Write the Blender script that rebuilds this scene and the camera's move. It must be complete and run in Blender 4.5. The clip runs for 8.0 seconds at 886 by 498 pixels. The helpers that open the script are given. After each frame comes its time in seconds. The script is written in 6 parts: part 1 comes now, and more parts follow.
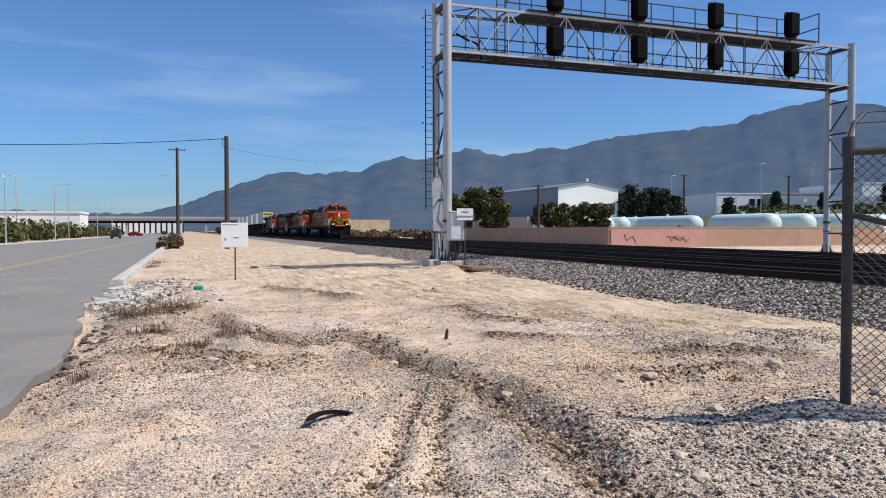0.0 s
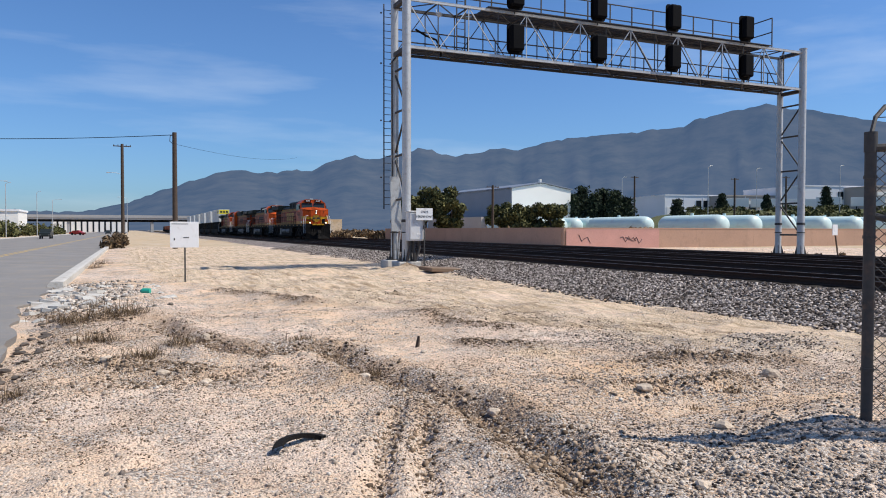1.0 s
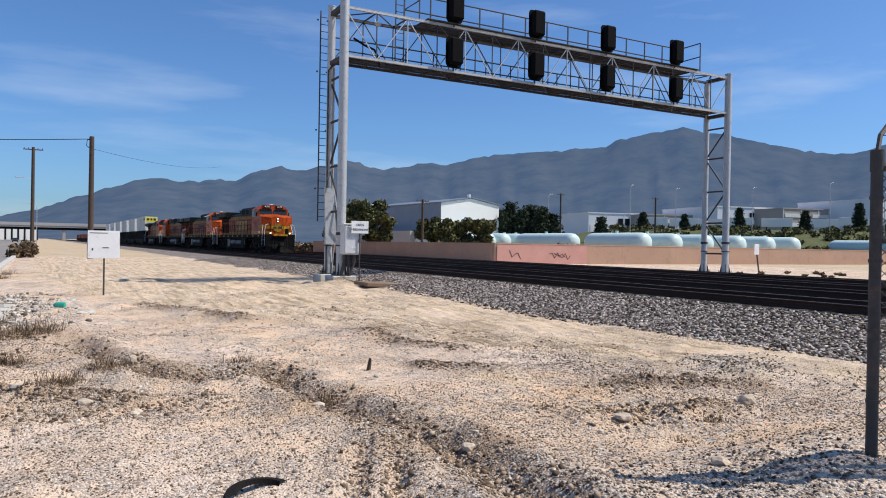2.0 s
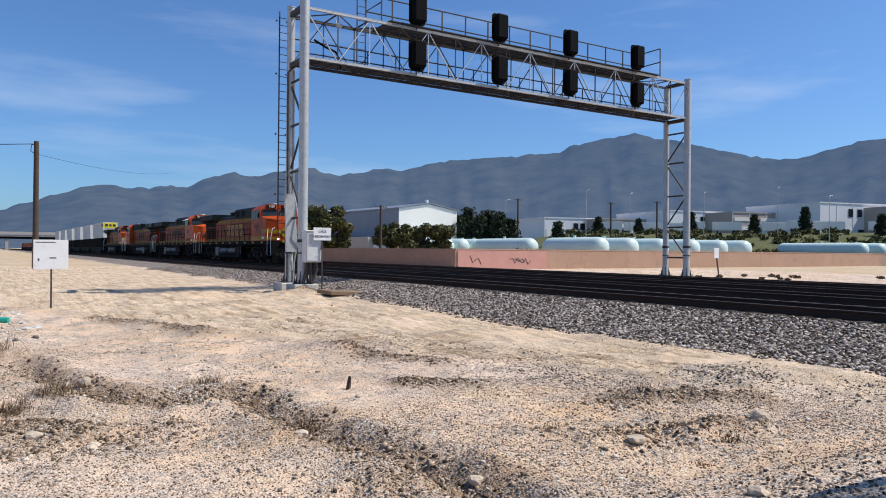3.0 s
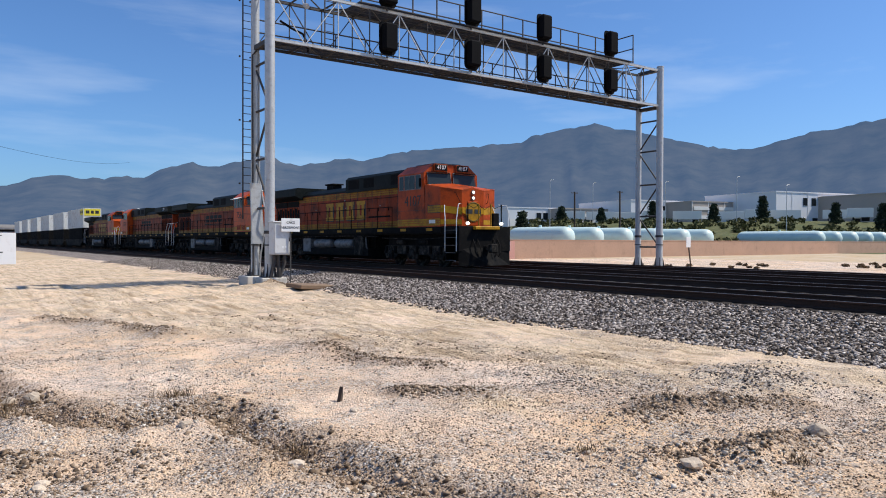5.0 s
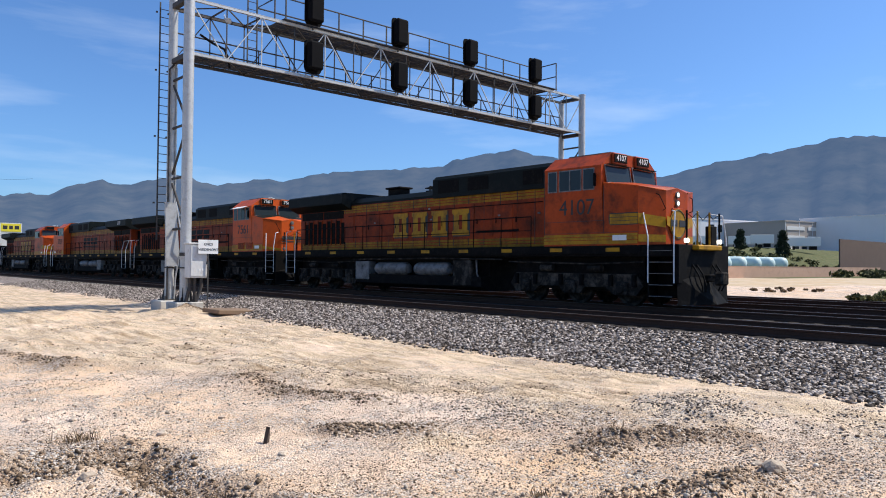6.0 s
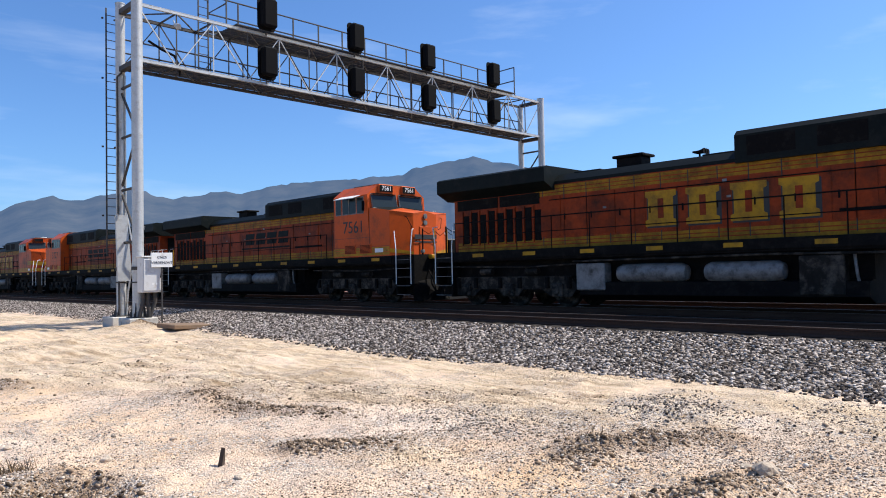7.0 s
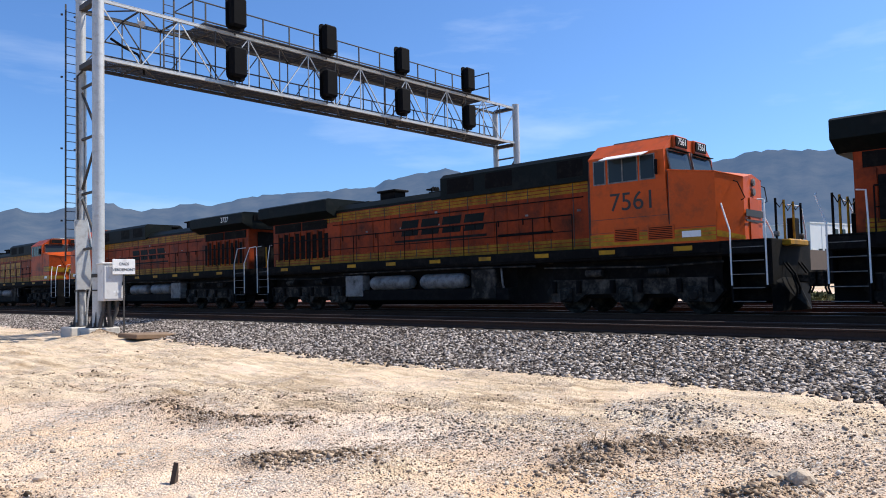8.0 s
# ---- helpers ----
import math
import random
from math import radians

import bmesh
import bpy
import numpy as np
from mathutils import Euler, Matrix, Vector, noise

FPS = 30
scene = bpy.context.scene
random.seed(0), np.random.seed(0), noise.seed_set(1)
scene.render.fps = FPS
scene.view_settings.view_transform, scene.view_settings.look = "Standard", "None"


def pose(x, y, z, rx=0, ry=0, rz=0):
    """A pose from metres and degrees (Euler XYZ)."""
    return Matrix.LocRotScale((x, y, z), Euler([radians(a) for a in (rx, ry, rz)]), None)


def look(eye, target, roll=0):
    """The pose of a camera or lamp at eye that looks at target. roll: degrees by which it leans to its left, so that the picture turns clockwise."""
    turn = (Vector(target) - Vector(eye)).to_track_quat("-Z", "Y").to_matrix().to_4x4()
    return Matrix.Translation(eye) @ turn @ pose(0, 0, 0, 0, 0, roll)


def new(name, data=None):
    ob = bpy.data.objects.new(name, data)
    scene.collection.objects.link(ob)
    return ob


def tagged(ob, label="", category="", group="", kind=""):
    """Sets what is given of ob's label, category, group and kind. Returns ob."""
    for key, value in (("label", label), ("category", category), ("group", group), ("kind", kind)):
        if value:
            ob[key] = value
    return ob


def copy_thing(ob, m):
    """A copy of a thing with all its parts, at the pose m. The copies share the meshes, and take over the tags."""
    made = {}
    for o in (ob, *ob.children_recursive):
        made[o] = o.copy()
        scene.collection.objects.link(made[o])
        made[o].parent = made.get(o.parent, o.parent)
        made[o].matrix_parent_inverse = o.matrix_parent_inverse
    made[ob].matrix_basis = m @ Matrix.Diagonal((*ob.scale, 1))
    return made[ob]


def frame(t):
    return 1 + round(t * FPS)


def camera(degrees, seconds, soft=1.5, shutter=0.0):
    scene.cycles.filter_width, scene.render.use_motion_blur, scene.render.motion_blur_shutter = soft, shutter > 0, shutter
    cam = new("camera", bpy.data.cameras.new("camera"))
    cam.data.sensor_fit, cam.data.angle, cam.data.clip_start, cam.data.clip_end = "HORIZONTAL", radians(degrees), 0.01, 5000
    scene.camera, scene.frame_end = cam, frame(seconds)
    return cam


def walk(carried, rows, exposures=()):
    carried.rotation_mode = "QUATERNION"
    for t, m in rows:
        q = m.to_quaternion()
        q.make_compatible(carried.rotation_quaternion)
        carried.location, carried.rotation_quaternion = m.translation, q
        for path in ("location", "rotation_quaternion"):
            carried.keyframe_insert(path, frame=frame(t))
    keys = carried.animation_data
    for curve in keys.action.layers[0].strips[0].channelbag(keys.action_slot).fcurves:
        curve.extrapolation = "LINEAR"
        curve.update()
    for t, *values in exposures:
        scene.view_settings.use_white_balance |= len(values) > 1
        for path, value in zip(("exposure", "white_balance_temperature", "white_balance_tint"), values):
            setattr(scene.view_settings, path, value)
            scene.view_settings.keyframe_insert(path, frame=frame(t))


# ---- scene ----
cam = camera(62.9, 8.0, 1.0)
PATH = [
    (0, (-0.102, 0.04, 1.647), (0.567, 1.924, 1.596), -0.1),
    (0.5, (-0.156, 0.374, 1.665), (0.573, 2.235, 1.606), -0.2),
    (1, (-0.127, 0.76, 1.656), (0.664, 2.596, 1.605), 0.1),
    (1.5, (-0.196, 1.156, 1.675), (0.707, 2.94, 1.644), 1.2),
    (2, (-0.218, 1.49, 1.672), (0.754, 3.237, 1.661), 1.0),
    (3.5, (-0.193, 2.546, 1.712), (0.909, 4.215, 1.712), 0.3),
    (4, (-0.151, 2.838, 1.712), (0.957, 4.503, 1.692), 0.1),
    (5.5, (0.042, 3.545, 1.75), (1.274, 5.12, 1.753), 0.4),
    (6, (0.115, 3.799, 1.771), (1.445, 5.292, 1.814), 0.5),
    (6.5, (0.223, 3.97, 1.738), (1.613, 5.407, 1.799), -0.1),
    (7, (0.387, 4.153, 1.709), (1.794, 5.573, 1.774), -1.1),
    (7.5, (0.61, 4.48, 1.646), (2.037, 5.879, 1.72), -1.5),
    (8, (0.854, 4.781, 1.512), (2.313, 6.145, 1.608), -1.4),
]
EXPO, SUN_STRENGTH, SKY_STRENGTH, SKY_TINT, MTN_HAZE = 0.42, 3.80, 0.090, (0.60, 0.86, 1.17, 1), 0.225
NOSE_AT_ZERO, SPEED, SLOWING = 99.0, 14.70, 0.0877      # the lead coupler at 0 s, its speed and how it eases
walk(cam, [(t, look(eye, target, roll)) for t, eye, target, roll in PATH], [(0.0, EXPO - 0.06), (2.5, EXPO - 0.03), (4.2, EXPO + 0.0), (5.4, EXPO + 0.08), (6.2, EXPO + 0.26), (7.0, EXPO + 0.35), (8.0, EXPO + 0.38)])

# ---- world and sun ----
SUN_AZ, SUN_EL = 118.5, 52.5          # degrees clockwise from +y, and above the horizon
world = bpy.data.worlds.new("sky")
scene.world = world
world.use_nodes = True
wn, wl = world.node_tree.nodes, world.node_tree.links
wn.clear()
sky = wn.new("ShaderNodeTexSky")
sky.sky_type, sky.sun_disc = "NISHITA", False
sky.sun_elevation, sky.sun_rotation = radians(SUN_EL), radians(SUN_AZ)
sky.altitude, sky.air_density, sky.dust_density, sky.ozone_density = 500, 1.0, 1.3, 3.0
wtc, wmap, wnoise, wramp = wn.new("ShaderNodeTexCoord"), wn.new("ShaderNodeMapping"), wn.new("ShaderNodeTexNoise"), wn.new("ShaderNodeValToRGB")
wmap.inputs["Scale"].default_value = (1.2, 2.0, 9.0)
wmap.inputs["Rotation"].default_value = (0.05, 0.12, 0.3)
wnoise.inputs["Scale"].default_value, wnoise.inputs["Detail"].default_value, wnoise.inputs["Roughness"].default_value = 1.6, 7, 0.55
wramp.color_ramp.elements[0].position, wramp.color_ramp.elements[1].position = 0.53, 0.80
wramp.color_ramp.elements[0].color, wramp.color_ramp.elements[1].color = (0, 0, 0, 1), (0.28, 0.28, 0.28, 1)
wmix, wbg, wout = wn.new("ShaderNodeMixRGB"), wn.new("ShaderNodeBackground"), wn.new("ShaderNodeOutputWorld")
wmix.inputs[2].default_value = (7.5, 8.2, 9.0, 1)
wtint = wn.new("ShaderNodeMixRGB")
wtint.blend_type = "MULTIPLY"
wtint.inputs[0].default_value = 1.0
wtint.inputs[2].default_value = SKY_TINT
wl.new(wtc.outputs["Generated"], wmap.inputs[0]); wl.new(wmap.outputs[0], wnoise.inputs["Vector"])
wl.new(wnoise.outputs[0], wramp.inputs[0]); wl.new(wramp.outputs[0], wmix.inputs[0])
wl.new(sky.outputs[0], wtint.inputs[1]); wl.new(wtint.outputs[0], wmix.inputs[1]); wl.new(wmix.outputs[0], wbg.inputs[0])
wbg.inputs[1].default_value = SKY_STRENGTH
wl.new(wbg.outputs[0], wout.inputs[0])
sun_data = bpy.data.lights.new("sun", "SUN")
sun_data.energy, sun_data.angle, sun_data.color = SUN_STRENGTH, radians(0.5), (1.0, 0.94, 0.84)
sun = new("sun", sun_data)
_az, _el = radians(SUN_AZ), radians(SUN_EL)
sun.matrix_basis = look((200 * math.sin(_az), 200 * math.cos(_az), 200 * math.tan(_el)), (0, 0, 0))


# ---- materials ----
def shade(c, k):
    return (min(c[0] * k, 1), min(c[1] * k, 1), min(c[2] * k, 1), 1)


def mat(name, c, rough=0.6, metal=0.0, var=0.18, scale=1.5, fine=30.0, bump=0.15, dirt=None, dirt_amount=0.0, spec=0.5, per_object=0.0):
    """A painted, mineral or metal surface: broad and fine variation, a dirt layer and fine relief."""
    m = bpy.data.materials.new(name)
    m.use_nodes = True
    n, l = m.node_tree.nodes, m.node_tree.links
    b = n["Principled BSDF"]
    b.inputs["Roughness"].default_value, b.inputs["Metallic"].default_value = rough, metal
    b.inputs["Specular IOR Level"].default_value = spec
    tc = n.new("ShaderNodeTexCoord")
    big, small = n.new("ShaderNodeTexNoise"), n.new("ShaderNodeTexNoise")
    big.inputs["Scale"].default_value, big.inputs["Detail"].default_value = scale, 5
    small.inputs["Scale"].default_value, small.inputs["Detail"].default_value = fine, 4
    l.new(tc.outputs["Object"], big.inputs["Vector"]); l.new(tc.outputs["Object"], small.inputs["Vector"])
    mx = n.new("ShaderNodeMixRGB")
    mx.inputs[1].default_value, mx.inputs[2].default_value = shade(c, 1 - var), shade(c, 1 + var)
    l.new(big.outputs[0], mx.inputs[0])
    mul = n.new("ShaderNodeMixRGB")
    mul.blend_type = "OVERLAY"
    mul.inputs[0].default_value = var
    l.new(mx.outputs[0], mul.inputs[1]); l.new(small.outputs[0], mul.inputs[2])
    last = mul
    if dirt:
        rp, dm = n.new("ShaderNodeValToRGB"), n.new("ShaderNodeMixRGB")
        dn = n.new("ShaderNodeTexNoise")
        dn.inputs["Scale"].default_value, dn.inputs["Detail"].default_value, dn.inputs["Roughness"].default_value = scale * 2.3, 8, 0.7
        l.new(tc.outputs["Object"], dn.inputs["Vector"])
        rp.color_ramp.elements[0].position, rp.color_ramp.elements[1].position = 0.62 - 0.35 * dirt_amount, 0.85 - 0.3 * dirt_amount
        dm.inputs[2].default_value = (*dirt, 1)
        l.new(dn.outputs[0], rp.inputs[0]); l.new(rp.outputs[0], dm.inputs[0]); l.new(last.outputs[0], dm.inputs[1])
        last = dm
    if per_object:
        oi, om = n.new("ShaderNodeObjectInfo"), n.new("ShaderNodeHueSaturation")
        mr = n.new("ShaderNodeMapRange")
        mr.inputs["To Min"].default_value, mr.inputs["To Max"].default_value = 1 - per_object, 1 + per_object
        l.new(oi.outputs["Random"], mr.inputs["Value"]); l.new(mr.outputs[0], om.inputs["Value"]); l.new(last.outputs[0], om.inputs["Color"])
        last = om
    l.new(last.outputs[0], b.inputs["Base Color"])
    bp = n.new("ShaderNodeBump")
    bp.inputs["Strength"].default_value, bp.inputs["Distance"].default_value = bump, 0.02
    l.new(small.outputs[0], bp.inputs["Height"]); l.new(bp.outputs[0], b.inputs["Normal"])
    return m


def island_mat(name, dark, light, rough=0.9, tint=None):
    """Loose stones and leaves: each piece of a joined mesh takes its own tone."""
    m = bpy.data.materials.new(name)
    m.use_nodes = True
    n, l = m.node_tree.nodes, m.node_tree.links
    b = n["Principled BSDF"]
    b.inputs["Roughness"].default_value = rough
    b.inputs["Specular IOR Level"].default_value = 0.25
    g, rp = n.new("ShaderNodeNewGeometry"), n.new("ShaderNodeValToRGB")
    rp.color_ramp.elements[0].color, rp.color_ramp.elements[1].color = (*dark, 1), (*light, 1)
    if tint:
        e = rp.color_ramp.elements.new(0.45)
        e.color = (*tint, 1)
    tc, ns, mx = n.new("ShaderNodeTexCoord"), n.new("ShaderNodeTexNoise"), n.new("ShaderNodeMixRGB")
    ns.inputs["Scale"].default_value, ns.inputs["Detail"].default_value = 45, 4
    mx.blend_type, mx.inputs[0].default_value = "OVERLAY", 0.35
    l.new(tc.outputs["Object"], ns.inputs["Vector"])
    l.new(g.outputs["Random Per Island"], rp.inputs[0]); l.new(rp.outputs[0], mx.inputs[1]); l.new(ns.outputs[0], mx.inputs[2])
    l.new(mx.outputs[0], b.inputs["Base Color"])
    return m


def ground_mat(name, sand, stone_dark, stone_light, stone_scale, stone_lo, stone_hi, soil, soil_amount, bump, masks=False):
    """Dry ground: sand with drifts of small stones and darker soil; masks: the ground's own soil and wheel-track maps."""
    m = bpy.data.materials.new(name)
    m.use_nodes = True
    n, l = m.node_tree.nodes, m.node_tree.links
    b = n["Principled BSDF"]
    b.inputs["Roughness"].default_value, b.inputs["Specular IOR Level"].default_value = 0.95, 0.15
    tc = n.new("ShaderNodeTexCoord")

    def tex(kind, scale, detail=5, rough=0.55):
        t = n.new(kind)
        t.inputs["Scale"].default_value = scale
        if kind == "ShaderNodeTexNoise":
            t.inputs["Detail"].default_value, t.inputs["Roughness"].default_value = detail, rough
        l.new(tc.outputs["Object"], t.inputs["Vector"])
        return t

    def ramp(src, a, z, ca=(0, 0, 0, 1), cz=(1, 1, 1, 1)):
        r = n.new("ShaderNodeValToRGB")
        r.color_ramp.elements[0].position, r.color_ramp.elements[1].position = a, z
        r.color_ramp.elements[0].color, r.color_ramp.elements[1].color = ca, cz
        l.new(src, r.inputs[0])
        return r

    def mix(f, a, z, kind="MIX"):
        x = n.new("ShaderNodeMixRGB")
        x.blend_type = kind
        for i, v in ((0, f), (1, a), (2, z)):
            if isinstance(v, (int, float)):
                x.inputs[i].default_value = v
            elif isinstance(v, tuple):
                x.inputs[i].default_value = (*v, 1)
            else:
                l.new(v, x.inputs[i])
        return x.outputs[0]

    broad, mid, fine = tex("ShaderNodeTexNoise", 0.22, 6, 0.6), tex("ShaderNodeTexNoise", 1.3, 8, 0.65), tex("ShaderNodeTexNoise", 22, 5, 0.7)
    base = mix(ramp(broad.outputs[0], 0.35, 0.65).outputs[0], (sand[0] * 0.98, sand[1] * 0.88, sand[2] * 0.72), (min(sand[0] * 1.08, 1), sand[1] * 1.13, sand[2] * 1.22))
    patch = tex("ShaderNodeTexNoise", 0.5, 9, 0.68)
    base = mix(ramp(patch.outputs[0], 0.50, 0.72).outputs[0], base, (0.45 * sand[0] + 0.55 * soil[0], 0.45 * sand[1] + 0.55 * soil[1], 0.45 * sand[2] + 0.55 * soil[2]))
    if masks:
        mask = {}
        for key in ("soil", "track", "gravel"):
            mask[key] = n.new("ShaderNodeAttribute")
            mask[key].attribute_name = key
        stretch = n.new("ShaderNodeMapping")
        stretch.inputs["Scale"].default_value = (5.0, 0.30, 1.0)
        streak = n.new("ShaderNodeTexNoise")
        streak.inputs["Scale"].default_value, streak.inputs["Detail"].default_value, streak.inputs["Roughness"].default_value = 1.0, 6, 0.65
        l.new(tc.outputs["Object"], stretch.inputs[0]); l.new(stretch.outputs[0], streak.inputs["Vector"])
        packed = mix(ramp(streak.outputs[0], 0.34, 0.56).outputs[0], (0.40, 0.275, 0.16), (0.77, 0.60, 0.42))
        base = mix(mix(1.0, mask["track"].outputs["Fac"], ramp(patch.outputs[0], 0.30, 0.50).outputs[0], "MULTIPLY"), base, packed)
    base = mix(0.35, base, fine.outputs[0], "OVERLAY")
    base = mix(ramp(mid.outputs[0], 0.62 - soil_amount, 0.84 - soil_amount).outputs[0], base, soil)
    vor = tex("ShaderNodeTexVoronoi", stone_scale)
    cell = n.new("ShaderNodeSeparateColor")
    l.new(vor.outputs["Color"], cell.inputs[0])
    stones = ramp(cell.outputs[0], 0.0, 1.0, (*stone_dark, 1), (*stone_light, 1)).outputs[0]
    spread_of = ramp(mid.outputs[0], stone_lo, stone_hi).outputs[0]
    if masks:
        crumb = tex("ShaderNodeTexNoise", 9, 8, 0.75)
        dug = mix(ramp(crumb.outputs[0], 0.42, 0.66).outputs[0], (soil[0] * 0.32, soil[1] * 0.33, soil[2] * 0.36), (soil[0] * 1.1, soil[1] * 1.15, soil[2] * 1.2))
        base = mix(mix(1.0, mix(1.0, mask["soil"].outputs["Fac"], ramp(patch.outputs[0], 0.36, 0.56).outputs[0], "MULTIPLY"), ramp(crumb.outputs[0], 0.30, 0.52).outputs[0], "MULTIPLY"), base, dug)
        bare = mix(0.4, spread_of, mask["track"].outputs["Fac"], "SUBTRACT")
        spread_of = mix(1.0, bare, mask["gravel"].outputs["Fac"], "ADD")
    if masks:
        grain = tex("ShaderNodeTexVoronoi", 75)
        pick = n.new("ShaderNodeSeparateColor")
        l.new(grain.outputs["Color"], pick.inputs[0])
        dots = mix(1.0, ramp(pick.outputs[0], 0.78, 0.84).outputs[0], ramp(patch.outputs[0], 0.40, 0.57, (0.06, 0.06, 0.06, 1)).outputs[0], "MULTIPLY")
        base = mix(dots, base, (0.15, 0.105, 0.075))
    where = mix(1.0, spread_of, ramp(cell.outputs[1], 0.30, 0.42).outputs[0], "MULTIPLY")
    col = mix(where, base, stones)
    l.new(col, b.inputs["Base Color"])
    hgt = mix(0.5, fine.outputs[0], vor.outputs["Distance"], "SUBTRACT")
    bp = n.new("ShaderNodeBump")
    bp.inputs["Strength"].default_value, bp.inputs["Distance"].default_value = bump, 0.03
    l.new(hgt, bp.inputs["Height"]); l.new(bp.outputs[0], b.inputs["Normal"])
    return m


def glow_mat(name, c, power):
    m = bpy.data.materials.new(name)
    m.use_nodes = True
    b = m.node_tree.nodes["Principled BSDF"]
    b.inputs["Base Color"].default_value = (*c, 1)
    b.inputs["Emission Color"].default_value, b.inputs["Emission Strength"].default_value = (*c, 1), power
    return m


def glass_mat(name, c):
    m = bpy.data.materials.new(name)
    m.use_nodes = True
    b = m.node_tree.nodes["Principled BSDF"]
    b.inputs["Base Color"].default_value, b.inputs["Roughness"].default_value = (*c, 1), 0.05
    b.inputs["Specular IOR Level"].default_value = 0.16
    return m


M_dirt = ground_mat("dry_sandy_dirt", (0.785, 0.595, 0.445), (0.10, 0.075, 0.06), (0.78, 0.68, 0.58), 50, 0.40, 0.60, (0.34, 0.205, 0.11), 0.08, 1.0, True)
M_clod = island_mat("dark_soil_clods", (0.06, 0.042, 0.028), (0.50, 0.37, 0.26), tint=(0.17, 0.115, 0.072))
M_ballast = ground_mat("ballast_bed", (0.19, 0.15, 0.13), (0.03, 0.024, 0.022), (0.46, 0.40, 0.36), 22, 0.15, 0.35, (0.07, 0.06, 0.055), 0.05, 0.9)
# near black: the shade of the rail sides is put into the bed's colour
M_bed = ground_mat("shade_dark_track_bed", (0.035, 0.028, 0.024), (0.012, 0.01, 0.01), (0.06, 0.05, 0.045), 15, 0.2, 0.4, (0.015, 0.012, 0.01), 0.1, 0.8)
M_far = ground_mat("distant_dry_ground", (0.50, 0.39, 0.27), (0.2, 0.17, 0.13), (0.55, 0.47, 0.38), 3, 0.5, 0.8, (0.22, 0.19, 0.11), 0.06, 0.3)
M_green = ground_mat("weedy_green_ground", (0.075, 0.085, 0.035), (0.05, 0.07, 0.02), (0.2, 0.19, 0.08), 2, 0.4, 0.8, (0.25, 0.2, 0.11), 0.05, 0.4)
M_asphalt = mat("worn_asphalt", (0.215, 0.20, 0.185), 0.9, var=0.32, scale=0.35, fine=60, bump=0.35, dirt=(0.30, 0.25, 0.19), dirt_amount=0.35)
M_kerb = mat("pale_concrete", (0.52, 0.49, 0.44), 0.9, var=0.2, scale=1.2, fine=35, bump=0.3, dirt=(0.25, 0.2, 0.15), dirt_amount=0.3)
M_stone = island_mat("loose_stones", (0.16, 0.13, 0.11), (0.66, 0.58, 0.49), tint=(0.46, 0.38, 0.30))
M_chip = island_mat("ballast_stones", (0.022, 0.017, 0.014), (0.62, 0.54, 0.48), tint=(0.095, 0.073, 0.060))
M_rock = mat("dusty_rock", (0.52, 0.42, 0.32), 0.95, var=0.3, scale=3, fine=25, bump=0.6, per_object=0.3)
M_rust = mat("rusty_rail_steel", (0.075, 0.042, 0.030), 0.85, 0.0, var=0.3, scale=0.8, fine=25, bump=0.25, spec=0.08)
M_railtop = mat("worn_rail_head", (0.13, 0.12, 0.115), 0.4, 0.6, var=0.15, fine=60, bump=0.05, spec=0.12)
M_tie = mat("dark_concrete_sleeper", (0.05, 0.042, 0.036), 0.9, var=0.3, scale=2, fine=30, bump=0.3, per_object=0.25, spec=0.08)
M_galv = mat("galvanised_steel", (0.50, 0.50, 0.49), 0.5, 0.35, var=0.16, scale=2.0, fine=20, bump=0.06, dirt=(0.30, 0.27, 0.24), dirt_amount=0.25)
# weathered, and darkened further to carry the bridge's shade in its colour
M_galvdk = mat("shade_dark_weathered_galv_steel", (0.055, 0.052, 0.05), 0.7, 0.2, var=0.25, scale=2.5, fine=24, bump=0.1, dirt=(0.14, 0.09, 0.06), dirt_amount=0.3)
M_sigblk = mat("matt_black_signal_paint", (0.006, 0.006, 0.007), 0.9, var=0.3, fine=18, bump=0.08, spec=0.1)
M_lens = mat("dark_signal_lens", (0.008, 0.008, 0.008), 0.6, var=0.1, bump=0.0, spec=0.1)
M_box = mat("pale_grey_cabinet_paint", (0.66, 0.65, 0.63), 0.45, 0.1, var=0.08, fine=12, bump=0.05, dirt=(0.4, 0.35, 0.3), dirt_amount=0.2)
M_white = mat("white_sign_sheet", (0.80, 0.79, 0.77), 0.5, var=0.05, fine=10, bump=0.05, dirt=(0.55, 0.5, 0.45), dirt_amount=0.2)
M_ink = mat("black_print", (0.02, 0.02, 0.02), 0.6, var=0.1, bump=0.0)
M_wood = mat("weathered_pole_timber", (0.07, 0.048, 0.034), 0.9, var=0.3, scale=1.5, fine=18, bump=0.4)
M_board = mat("weathered_board", (0.20, 0.13, 0.08), 0.9, var=0.3, scale=2, fine=25, bump=0.4)
M_orange = mat("dusty_orange_paint", (0.45, 0.064, 0.010), 0.42, 0.0, var=0.2, scale=0.7, fine=9, bump=0.04, dirt=(0.085, 0.024, 0.010), dirt_amount=0.45, spec=0.12, per_object=0.10)
M_orange2 = mat("clean_orange_paint", (0.56, 0.088, 0.015), 0.4, 0.0, var=0.10, scale=0.7, fine=9, bump=0.03, dirt=(0.24, 0.06, 0.022), dirt_amount=0.35, spec=0.12, per_object=0.08)
M_yellow = mat("dusty_yellow_paint", (0.46, 0.235, 0.014), 0.45, 0.0, var=0.12, scale=1.0, fine=12, bump=0.04, dirt=(0.17, 0.09, 0.02), dirt_amount=0.5, spec=0.12)
